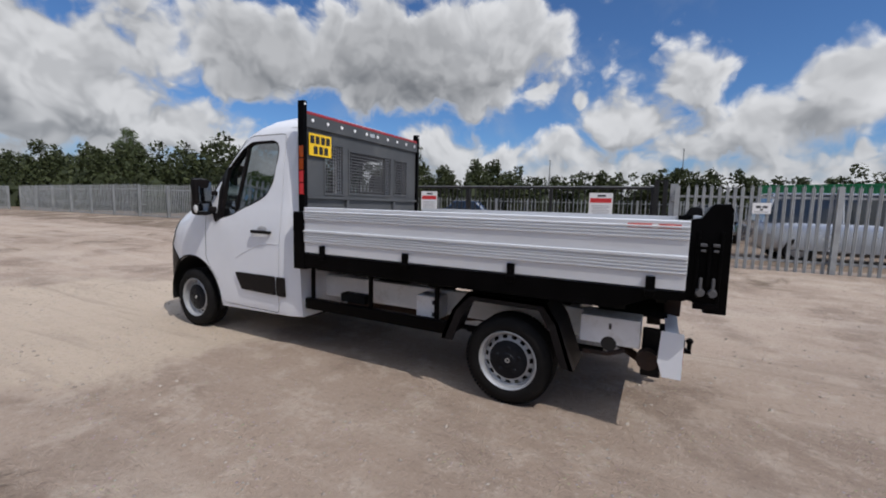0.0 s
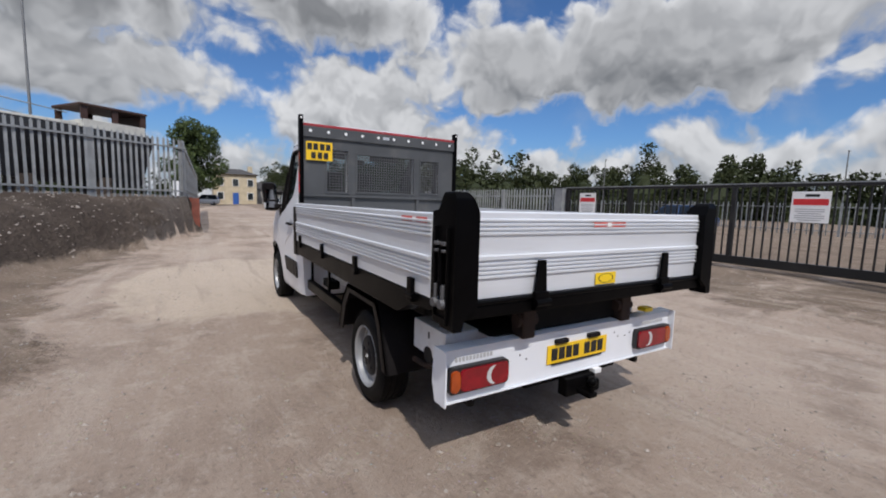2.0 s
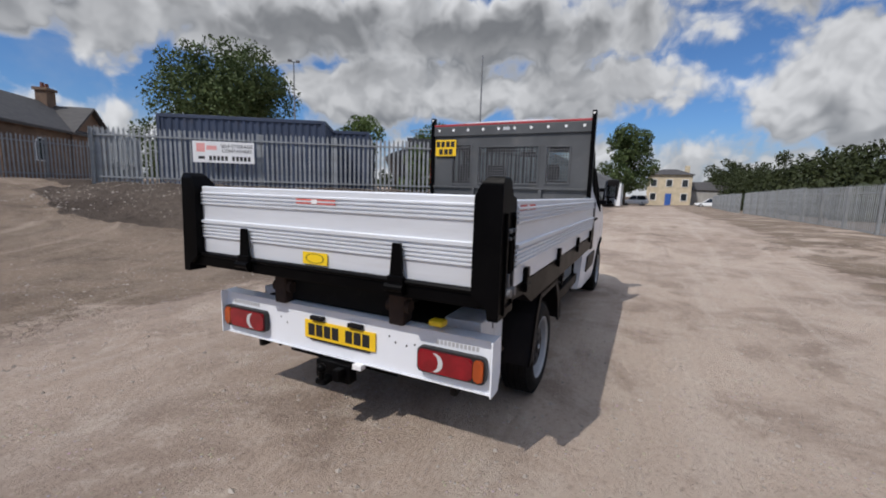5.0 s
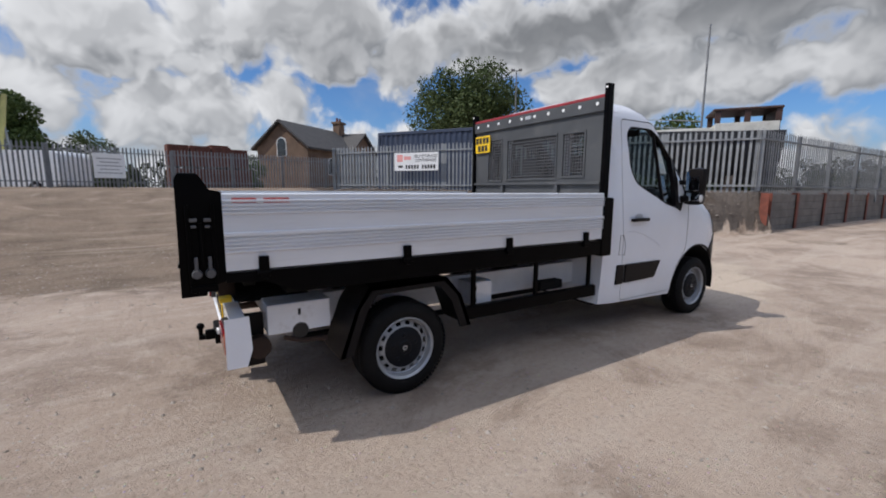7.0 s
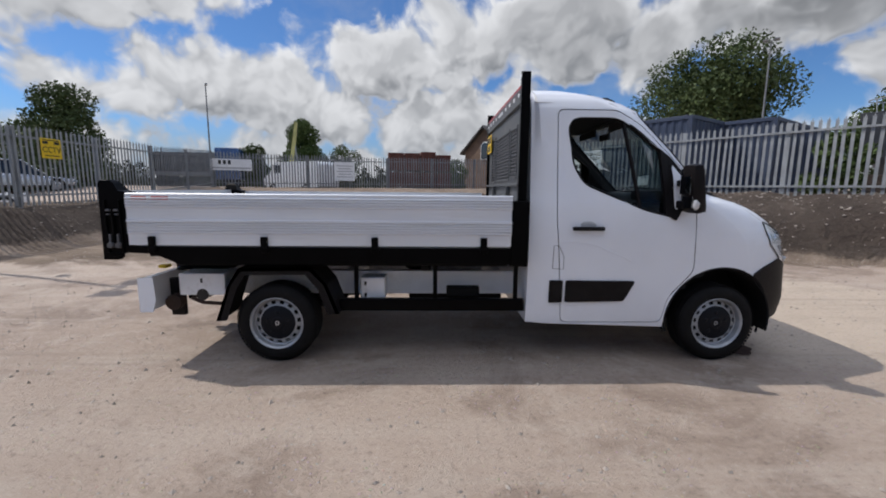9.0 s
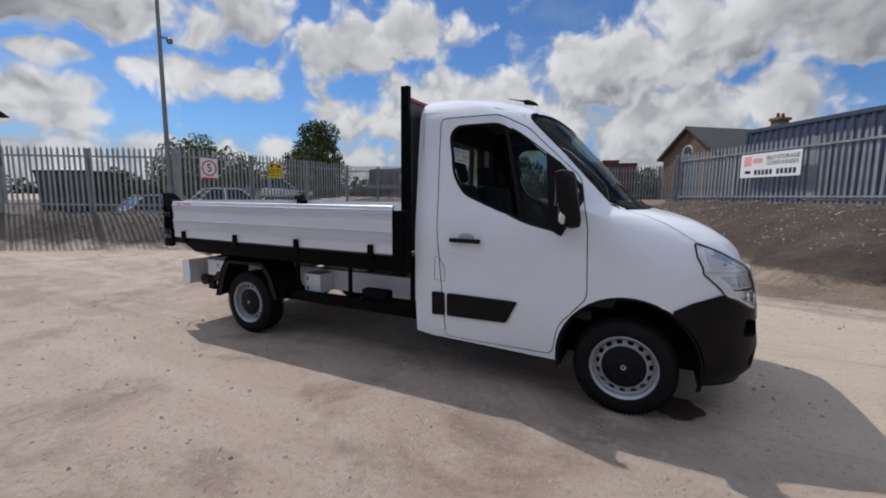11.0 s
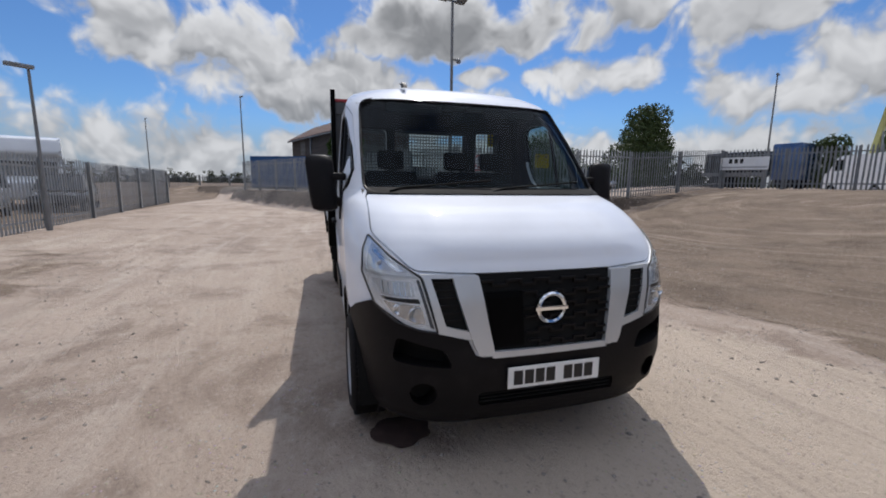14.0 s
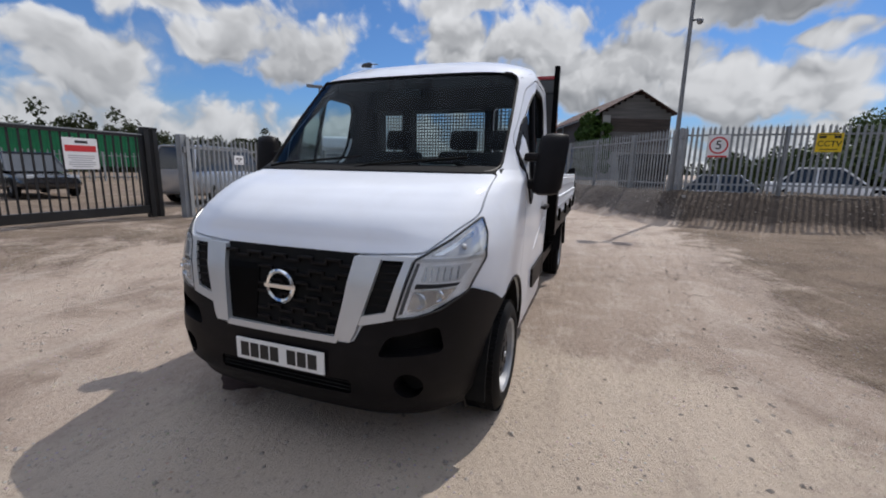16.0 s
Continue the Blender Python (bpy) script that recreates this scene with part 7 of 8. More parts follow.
# ---------- poles ----------
def lamp_pole(label, at, height, heads, camera_at=None, r=0.06, yaw=0):
    top = thing("lamp_pole", label, "lamp pole", "lamp poles", at, yaw)
    bm = bmesh.new()
    rod(bm, (0, 0, -0.2), (0, 0, height), r, r * 0.6, seg=10)
    rod(bm, (0, 0, -0.2), (0, 0, 0.9), r * 1.35, r * 1.3, seg=10)
    part("pole", bm, M_POLE, top)
    if heads == 2:
        bm = bmesh.new()
        box(bm, (-0.45, -0.03, height - 0.06), (0.45, 0.03, height), 0.005)
        part("cross_arm", bm, M_POLE, top)
        for x in (-0.35, 0.35):
            bm = bmesh.new()
            box(bm, (-0.18, -0.20, -0.01), (0.18, 0.16, 0.09), 0.02, pose(x, 0, height, -12, 0, 0))
            part("floodlight", bm, M_GALVD, top)
    elif heads == 1:
        bm = bmesh.new()
        box(bm, (-0.05, -0.42, height - 0.02), (0.10, 0.10, height + 0.07), 0.025)
        part("lamp_head", bm, M_GALVD, top)
    if camera_at:
        bm = bmesh.new()
        rod(bm, (0, 0, camera_at), (0.18, -0.12, camera_at), 0.03)
        made = bmesh.ops.create_uvsphere(bm, u_segments=12, v_segments=8, radius=0.09)["verts"]
        for v in made:
            v.co += Vector((0.2, -0.14, camera_at - 0.06))
        part("dome_camera", bm, M_POLE, top)
    return top


lamp_pole("tall galvanised floodlight pole with a dome camera", (-9.10, 3.62, 0.85), 7.10, 2, 5.08, 0.075, 100)
lamp_pole("galvanised lamp pole beside the palisade fence", (-6.49, -7.70, 0.15), 3.9, 1, None, 0.05, 40)
lamp_pole("distant galvanised floodlight pole", (-15.4, 28.1, 1.3), 7.5, 1, None, 0.07, 30)
lamp_pole("distant galvanised floodlight pole", (-32.2, -7.2, 0.5), 7.7, 1, None, 0.07, 120)
lamp_pole("distant galvanised floodlight pole", (-55.0, -21.7, 0.5), 8.4, 1, None, 0.08, 120)
lamp_pole("slim galvanised pole in the container compound", (19.7, 7.3, 1.3), 7.6, 0, None, 0.06)
lamp_pole("tall floodlight pole behind the containers", (27.3, 29.0, 1.4), 11.5, 2, None, 0.09, -40)
for px, py, ph in ((40, -52, 8.5), (62, -60, 9), (14, -58, 8), (-3, -62, 9.5)):
    lamp_pole("distant lamp pole above the trees", (px, py, 0.2), ph, 1, None, 0.09)


# ---------- cars ----------
def car(label, at, yaw, mat, length=4.4, width=1.8, height=1.65, kind="suv"):
    """A parked car: lofted body with sills, glasshouse with panes, wheels and lamps."""
    top = thing("parked_car", label, "car", "parked cars", at, yaw)
    L, W, H = length, width / 2, height
    belt = 0.58 * H
    st = [(-0.50, 0.42, 0.80), (-0.47, 0.30, 0.90), (-0.30, 0.24, 0.98), (0.0, 0.22, 1.0), (0.22, 0.24, 0.98), (0.40, 0.27, 0.92), (0.48, 0.32, 0.84), (0.50, 0.40, 0.76)]
    bm = bmesh.new()
    rings = []
    for fx, zl, ww in st:
        zt = belt if fx < 0.2 else belt - 0.05 * H - (fx - 0.2) * 0.30 * H
        prof = [(0.80 * W * ww, zl), (W * ww, zl + 0.10), (W * ww, zt - 0.18), (0.93 * W * ww, zt - 0.02), (0.6 * W * ww, zt + 0.02)]
        ring = [(y, z) for y, z in prof] + [(-y, z) for y, z in prof[::-1]]
        rings.append([bm.verts.new((fx * L, y, z)) for y, z in ring])
    for a, b in zip(rings, rings[1:]):
        for k in range(len(a)):
            bm.faces.new((a[k], a[(k + 1) % len(a)], b[(k + 1) % len(a)], b[k]))
    bm.faces.new(rings[0])
    bm.faces.new(rings[-1])
    part("body", bm, mat, top, "", True, 50)
    x0, x1 = (-0.47, 0.20) if kind == "suv" else (-0.40, 0.22)
    roof0, roof1 = (-0.42, 0.06) if kind == "suv" else (-0.26, 0.05)
    bm = bmesh.new()
    lo = [(x0 * L, s * 0.90 * W, belt - 0.02) for s in (1, -1)] + [(x1 * L, s * 0.86 * W, belt - 0.02) for s in (-1, 1)]
    hi = [(roof0 * L, s * 0.72 * W, H - 0.05) for s in (1, -1)] + [(roof1 * L, s * 0.70 * W, H - 0.05) for s in (-1, 1)]
    a, b = [bm.verts.new(p) for p in lo], [bm.verts.new(p) for p in hi]
    for k in range(4):
        bm.faces.new((a[k], a[(k + 1) % 4], b[(k + 1) % 4], b[k]))
    bm.faces.new(b)
    part("glasshouse", bm, M_WINDOW, top, "dark car windows")
    bm = bmesh.new()
    box(bm, (roof0 * L - 0.03, -0.73 * W, H - 0.06), (roof1 * L + 0.03, 0.73 * W, H), 0.04)
    part("roof", bm, mat, top, "", True)
    for s in (1, -1):
        for xa, xb in ((x0, roof0), (x1, roof1), (-0.12, -0.12)):
            bm = bmesh.new()
            rod(bm, (xa * L, s * 0.885 * W, belt - 0.02), (xb * L, s * 0.715 * W, H - 0.04), 0.035, seg=6)
            part("pillar", bm, mat, top)
        for fx in (-0.30, 0.30):
            bm = bmesh.new()
            lathe(bm, [(0.20, -0.10), (0.31, -0.10), (0.34, -0.06), (0.34, 0.06), (0.31, 0.10), (0.20, 0.10)], 24, (fx * L, s * 0.86 * W, 0.33), closed=True)
            wheel = part("wheel", bm, M_RUBBER, top)
            bm = bmesh.new()
            lathe(bm, [(0.01, 0.06), (0.08, 0.07), (0.20, 0.05), (0.205, 0.0), (0.20, -0.05), (0.08, -0.07), (0.01, -0.06)], 20, (fx * L, s * 0.86 * W, 0.33))
            part("rim", bm, M_STEELW, wheel)
        bm = bmesh.new()
        box(bm, (0.47 * L, s * 0.62 * W - 0.14, 0.62), (0.492 * L, s * 0.62 * W + 0.14, 0.76), 0.03)
        part("headlamp", bm, M_CLEAR, top)
        bm = bmesh.new()
        box(bm, (-0.492 * L, s * 0.68 * W - 0.09, 0.62), (-0.478 * L, s * 0.68 * W + 0.09, 0.84), 0.02)
        part("tail_lamp", bm, M_RED, top)
    return top


car("silver four-wheel-drive car parked behind the palisade fence", (-5.4, -10.9, 0.18), 185, M_CARSIL, 4.6, 1.85, 1.8)
car("silver estate car parked behind the palisade fence", (-9.8, -11.6, 0.18), 20, M_CARSIL, 4.5, 1.8, 1.7)
car("dark hatchback parked behind the palisade fence", (-14.6, -11.2, 0.18), 15, M_CARDRK, 4.0, 1.75, 1.5, "hatch")
car("dark saloon car standing beyond the gate", (-3.0, -17.5, 0.2), 80, M_CARDRK, 4.4, 1.8, 1.5, "hatch")
car("blue car parked far beyond the gate", (11.0, -21.5, 0.2), 10, M_CARBLU, 4.3, 1.8, 1.5, "hatch")
car("silver car parked in the rear compound", (-14.2, 6.6, land(-14.2, 6.6)), 78, M_CARSIL, 4.3, 1.8, 1.45, "hatch")
car("white car parked in the rear compound", (-15.5, 10.4, land(-15.5, 10.4)), 70, M_CARWHT, 4.3, 1.8, 1.45, "hatch")
car("pale grey car parked in the rear compound", (-17.5, 15.0, land(-17.5, 15.0)), 60, M_CARSIL, 4.3, 1.8, 1.45, "hatch")
car("small white car at the far end of the lane", (76.0, -10.5, 0.0), 90, M_CARWHT, 4.2, 1.75, 1.5, "hatch")
car("small white car at the far end of the lane", (74.0, 0.5, 0.0), 80, M_CARWHT, 4.2, 1.75, 1.7)


def van(label, at, yaw, mat, L=6.0, W=2.1, H=3.0, camper=True):
    """A tall boxy van or camper with a rounded roof, windows and wheels."""
    top = thing("camper_van" if camper else "parked_van", label, "van", at=at, rz=yaw)
    bm = bmesh.new()
    poly = [(-L / 2, 0.45), (L / 2 - 0.9, 0.40), (L / 2, 0.45), (L / 2 + 0.02, 1.15), (L / 2 - 0.55, 1.35), (L / 2 - 1.05, 2.05)]
    poly += [(L / 2 - 0.75, 2.35), (L / 2 - 0.95, H - 0.1), (L / 2 - 1.5, H)] if camper else [(L / 2 - 1.4, 2.15)]
    poly += [(-L / 2 + 0.2, H if camper else 2.15), (-L / 2, (H if camper else 2.15) - 0.2)]
    prism(bm, rounded(poly, 0.12), -W / 2, W / 2, "y")
    bmesh.ops.bevel(bm, geom=[e for e in bm.edges if abs(e.verts[0].co.y - e.verts[1].co.y) < 1e-4], offset=0.08, segments=2, affect="EDGES")
    part("body", bm, mat, top, "", True, 50)
    for s in (1, -1):
        wins = ((L / 2 - 1.75, L / 2 - 1.0, 1.40, 1.95),) + (((-0.2, 0.8, 1.5, 2.1), (-2.3, -1.2, 1.5, 2.1)) if camper else ())
        for a, b, z0, z1 in wins:
            bm = bmesh.new()
            box(bm, (a, s * W / 2 - 0.012, z0), (b, s * W / 2 + 0.012, z1), 0.01)
            part("window", bm, M_WINDOW, top)
        for fx in (-0.28, 0.33):
            bm = bmesh.new()
            lathe(bm, [(0.02, 0.0), (0.20, 0.05), (0.22, 0.11), (0.31, 0.11), (0.34, 0.07), (0.34, -0.07), (0.31, -0.11), (0.22, -0.11), (0.20, -0.05), (0.02, 0.0)], 24, (fx * L, s * (W / 2 - 0.06), 0.34))
            part("wheel", bm, M_RUBBER, top)
    bm = bmesh.new()
    x = L / 2 - 0.78
    prism(bm, [(x - 0.24, 1.98), (x + 0.22, 1.40), (x + 0.25, 1.40), (x - 0.21, 2.0)], -W / 2 + 0.15, W / 2 - 0.15, "y")
    part("windscreen", bm, M_WINDOW, top)
    return top


van("white motor caravan with a rounded roof parked behind the fence", (-17.6, -13.8, 0.18), 25, M_CARWHT, 6.4, 2.2, 3.05)
van("white van parked behind the far fence", (-7.9, 25.6, 1.0), 150, M_CARWHT, 5.2, 2.0, 2.2, False)


def dark_truck():
    top = thing("flatbed_lorry", "dark blue lorry with a low load parked far off", "lorry", at=(-17.0, 29.0, 1.35), rz=10)
    bm = bmesh.new()
    box(bm, (-3.0, -1.2, 0.9), (1.5, 1.2, 1.15), 0.02)
    part("flat_bed", bm, M_GALVD, top)
    bm = bmesh.new()
    box(bm, (1.7, -1.2, 0.6), (3.4, 1.2, 3.0), 0.12)
    part("cab", bm, M_CARBLU, top, "", True)
    bm = bmesh.new()
    box(bm, (-2.8, -1.1, 1.15), (1.3, 1.1, 2.6), 0.05)
    part("load", bm, M_CARDRK, top)
    for x in (-2.0, 2.5):
        for y in (-1.0, 1.0):
            bm = bmesh.new()
            lathe(bm, [(0.02, 0), (0.25, 0.1), (0.45, 0.13), (0.48, 0.08), (0.48, -0.08), (0.45, -0.13), (0.25, -0.1), (0.02, 0)], 20, (x, y, 0.48))
            part("wheel", bm, M_RUBBER, top)


dark_truck()


def loader_crane():
    top = thing("lorry_crane", "faded yellow crane boom standing up behind the far fence", "crane", at=(-8.7, 26.6, 1.4), rz=0)
    bm = bmesh.new()
    box(bm, (-0.4, -0.4, 0), (0.4, 0.4, 1.0), 0.04)
    part("base", bm, M_GALVD, top)
    bm = bmesh.new()
    prism(bm, [(-0.42, 0.9), (-0.12, 0.9), (0.34, 4.6), (0.18, 4.6)], -0.11, 0.11, "y")
    part("boom", bm, M_YELCRANE, top)
    bm = bmesh.new()
    rod(bm, (0.3, 0, 1.0), (0.12, 0, 3.0), 0.05)
    part("ram", bm, M_GALV, top)


loader_crane()


# ---------- brick stacks behind the far fence ----------
r = random.Random(8)
for i in range(4):
    for j in range(2):
        top = thing("brick_stack", "pallet of stacked red bricks", "brick stack", "brick stacks", (-1.75 + i * 1.12, 25.4 + j * 1.2 + 0.2 * i, 1.42), 10)
        for lv in range(2):
            if lv == 1 and (i, j) == (3, 0):
                continue
            for row in range(5 if lv == 0 else r.choice((6, 6, 7))):
                for col in range(4):
                    bm = bmesh.new()
                    box(bm, (col * 0.265, 0, lv * 1.15 + 0.12 + row * 0.2), (col * 0.265 + 0.255, 1.0, lv * 1.15 + 0.12 + row * 0.2 + 0.19), 0.008)
                    part("brick_layer", bm, M_BRICK, top)
            bm = bmesh.new()
            for c in range(3):
                box(bm, (c * 0.45, 0, lv * 1.15), (c * 0.45 + 0.12, 1.0, lv * 1.15 + 0.11), 0)
            part("pallet", bm, M_GREYTIM, top)


# ---------- boats in the compound ----------
def boat(label, stern, bow, z_keel, z_deck, half, wheelhouse, mat_top):
    stern, bow = Vector((*stern, 0)), Vector((*bow, 0))
    L = (bow - stern).length
    ang = math.degrees(math.atan2(bow.y - stern.y, bow.x - stern.x))
    top = thing("laid_up_boat", label, "boat", "laid-up boats", (stern.x, stern.y, 0), ang)
    for name, zl, zh, mat, k0, k1 in (("lower_hull", z_keel, z_keel + 0.84 * (z_deck - z_keel), M_BOATDK, 0.25, 0.94), ("upper_hull", z_keel + 0.84 * (z_deck - z_keel), z_deck, mat_top, 0.94, 1.0)):
        bm = bmesh.new()
        rings = []
        for i in range(15):
            t = i / 14
            w = half * (0.86 + 0.14 * math.sin(math.pi * min(1, t * 1.4))) * (1 - max(0, (t - 0.45) / 0.55) ** 2.2)
            sheer = 0.30 * t ** 2
            ring = []
            for s in (1, -1):
                pts = [(s * w * (k0 * 0.6 if name == "lower_hull" else k0), zl + sheer * (0.3 if name == "lower_hull" else 1) + 0.5 * (z_deck - z_keel) * (t ** 4) * (name == "lower_hull")), (s * w * k1, zh + sheer)]
                ring += pts if s > 0 else pts[::-1]
            rings.append([bm.verts.new((t * L + (0.25 * (z - z_keel) / (z_deck - z_keel) if i == 14 else 0), y, z)) for y, z in ring])
        for a, b in zip(rings, rings[1:]):
            for k in range(4):
                bm.faces.new((a[k], a[(k + 1) % 4], b[(k + 1) % 4], b[k]))
        bm.faces.new(rings[0])
        bm.faces.new(rings[-1])
        part(name, bm, mat, top, "", True, 60)
    for x in (0.25, 0.6):
        bm = bmesh.new()
        box(bm, (x * L - 0.1, -half * 0.7, 1.3), (x * L + 0.1, half * 0.7, z_keel + 0.3), 0.01)
        part("cradle", bm, M_TIMBER, top)
    if wheelhouse:
        z0, z1 = z_deck - 0.05, z_deck + 0.92
        x0, x1 = 0.03 * L, 0.36 * L
        bm = bmesh.new()
        box(bm, (x0, -half * 0.72, z0), (x1, half * 0.72, z0 + 0.42), 0.02)
        part("cabin_side", bm, M_CREAM, top)
        for x in (x0 + 0.05, (x0 + x1) / 2, x1 - 0.05):
            for s in (1, -1):
                bm = bmesh.new()
                box(bm, (x - 0.10, s * half * 0.68 - 0.04, z0 + 0.42), (x + 0.10, s * half * 0.68 + 0.04, z1 - 0.08), 0.01)
                part("cabin_post", bm, M_BROWNW, top)
        bm = bmesh.new()
        box(bm, (x0 - 0.08, -half * 0.76, z1 - 0.10), (x1 + 0.12, half * 0.76, z1), 0.04)
        part("cabin_roof", bm, M_BROWNW, top)
        bm = bmesh.new()
        box(bm, (x0 - 0.02, -half * 0.70, z0), (x0 + 0.08, half * 0.70, z1 - 0.1), 0)
        part("cabin_back", bm, M_BROWNW, top)
        bm = bmesh.new()
        box(bm, (x1, -half * 0.55, z0), (x1 + 0.36 * L, half * 0.55, z0 + 0.30), 0.06)
        part("fore_cabin", bm, M_CREAM, top, "", True)
        bm = bmesh.new()
        pts = []
        for k in range(13):
            a = math.pi * (k / 12) - math.pi / 2
            pts.append((0.72 * L + 0.30 * L * math.cos(a), half * 0.8 * math.sin(a), z_deck + 0.62))
        pipe(bm, [(0.45 * L, -half * 0.9, z_deck + 0.45)] + pts + [(0.45 * L, half * 0.9, z_deck + 0.45)], 0.018, 6)
        for k in (1, 4, 8, 11):
            rod(bm, pts[k], (pts[k][0] - 0.05, pts[k][1], z_deck + 0.2), 0.016, seg=6)
        part("pulpit_rail", bm, M_GALV, top)


boat("old wooden cabin cruiser laid up behind the fence", (18.7, 3.9), (15.2, 9.0), 1.7, 3.65, 1.25, True, M_BOATDK)
boat("cream boat hull laid up behind the fence", (21.0, 13.5), (17.0, 9.6), 1.8, 3.5, 1.0, False, M_BOATDK)


# ---------- barn ----------
def build_barn():
    # x runs along the gable towards its far eave, y back along the long wall
    ang = math.degrees(math.atan2(2.27, -0.84))
    top = thing("timber_barn", "weathered dark timber barn with ivy on one corner", "barn", at=(-26.5, 1.39, 0.85), rz=ang)
    w, L, e, a = 4.84, 15.0, 4.86, 6.21
    bm = bmesh.new()
    box(bm, (0, 0, 0), (w, 0.25, 2.1), 0.01)
    box(bm, (0, 0.25, 0), (0.25, L, 2.1), 0.01)
    box(bm, (w - 0.25, 0.25, 0), (w, L, 2.1), 0.01)
    box(bm, (0.25, L - 0.25, 0), (w - 0.25, L, 2.1), 0.01)
    part("base_wall", bm, M_RENDER, top, "grey rendered base wall")
    r = random.Random(2)
    n = 18
    for k in range(n):                                   # boards of the gable
        z0 = 2.1 + (a - 2.1) * k / n
        z1 = 2.1 + (a - 2.1) * (k + 1) / n
        cut = 0.0 if z1 < e else (z1 - e) / (a - e) * w / 2
        if cut > w / 2 - 0.1:
            continue
        bm = bmesh.new()
        box(bm, (cut, -0.02 - 0.012 * (k % 2), z0), (w - cut, 0.10, z1 + 0.03), 0.004)
        m = M_TIMBER if z0 < 4.3 and r.random() < 0.7 else M_GREYTIM
        part("board", bm, M_GREYTIM if z0 > 4.4 else m, top)
    for k in range(12):                                  # boards of the long wall
        z0 = 2.1 + (e - 2.1) * k / 12
        bm = bmesh.new()
        box(bm, (-0.02 - 0.012 * (k % 2), 0.1, z0), (0.10, L, z0 + (e - 2.1) / 12 + 0.02), 0.004)
        part("board", bm, M_TIMBER, top)
    bm = bmesh.new()
    box(bm, (w - 0.1, 0.1, 2.1), (w + 0.02, L, e), 0)
    box(bm, (0.1, L - 0.1, 2.1), (w - 0.1, L, e), 0)
    part("rear_wall", bm, M_TIMBER, top)
    for s in (0, 1):
        bm = bmesh.new()
        x0, x1 = (-0.35, w / 2) if s == 0 else (w + 0.35, w / 2)
        z_e = e - 0.35 * (a - e) / (w / 2)
        rows = []
        n = 96                                           # corrugated sheet
        for k in range(n + 1):
            y = -0.35 + (L + 0.7) * k / n
            o = 0.05 if k % 3 else 0.0
            rows.append([bm.verts.new(p) for p in ((x0, y, z_e + 0.05), (x1, y, a + 0.05), (x1, y, a + 0.10 + o), (x0, y, z_e + 0.10 + o))])
        for p, q in zip(rows, rows[1:]):
            for i in range(4):
                bm.faces.new((p[i], p[(i + 1) % 4], q[(i + 1) % 4], q[i]))
        bm.faces.new(rows[0])
        bm.faces.new(rows[-1][::-1])
        part("roof_slope", bm, M_TILE, top, "brown corrugated roof")
    bm = bmesh.new()
    box(bm, (-0.07, 11.0, 3.2), (0.0, 12.3, 4.5), 0.02)
    win = part("window", bm, M_GREYTIM, top)
    bm = bmesh.new()
    rod(bm, (-0.10, 9.3, 2.2), (-0.10, 9.3, 4.7), 0.06)
    part("downpipe", bm, M_GALV, top)
    bm = bmesh.new()
    box(bm, (0.02, -0.12, 3.1), (0.55, -0.03, 4.6), 0.02)
    part("pale_shutter", bm, M_RENDER, top)
    bm = bmesh.new()
    box(bm, (-0.42, -0.3, e - 0.27), (-0.32, L + 0.3, e - 0.17), 0.01)
    part("gutter", bm, M_GALVD, top)
    return top


def leaf_cloud(name, centres, count, size, mat, parent, seed, gap=0.0, squash=1.0):
    """A crown: many small leaf blades round lobes given as (x, y, z, radius), with gaps between them."""
    r = np.random.RandomState(seed)
    cen = np.array(centres)
    vol = cen[:, 3] ** 2
    pick = cen[r.choice(len(cen), count, p=vol / vol.sum())]
    d = r.normal(size=(count, 3))
    d /= np.linalg.norm(d, axis=1)[:, None]
    d[:, 2] *= squash
    rad = pick[:, 3:4]
    p = pick[:, :3] + d * rad * (0.40 + 0.68 * r.rand(count, 1) ** 0.7)
    if gap:
        keep = np.array([noise.noise((q[0] * 1.1 / k + seed, q[1] * 1.1 / k, q[2] * 1.1 / k)) > gap - 0.35 for q, k in zip(p, rad[:, 0])])
        p = p[keep]
    n = len(p)
    s = size * (0.5 + 0.9 * r.rand(n, 1))
    a, b = r.normal(size=(n, 3)), r.normal(size=(n, 3))
    a /= np.linalg.norm(a, axis=1)[:, None]
    b -= a * (a * b).sum(1)[:, None]
    b /= np.linalg.norm(b, axis=1)[:, None]
    verts = np.stack([p - a * s, p + b * s * 0.55, p + a * s, p - b * s * 0.55], 1).reshape(-1, 3)
    faces = np.arange(4 * n).reshape(-1, 4)
    me = bpy.data.meshes.new(name)
    me.from_pydata(verts.tolist(), [], faces.tolist())
    me.materials.append(mat)
    ob = new(name, me)
    if parent is not None:
        ob.parent = parent
    return ob


barn = build_barn()
ivy = leaf_cloud("ivy", [(-0.15, 0.6 + 0.9 * i, 1.0 + 0.85 * j, 0.62) for i in range(4) for j in range(5 if i < 3 else 4)] + [(0.3, -0.15, 1 + 0.9 * j, 0.4) for j in range(4)], 13000, 0.15, M_IVY, barn, 3)
ivy["label"] = "dense green ivy on the wall"


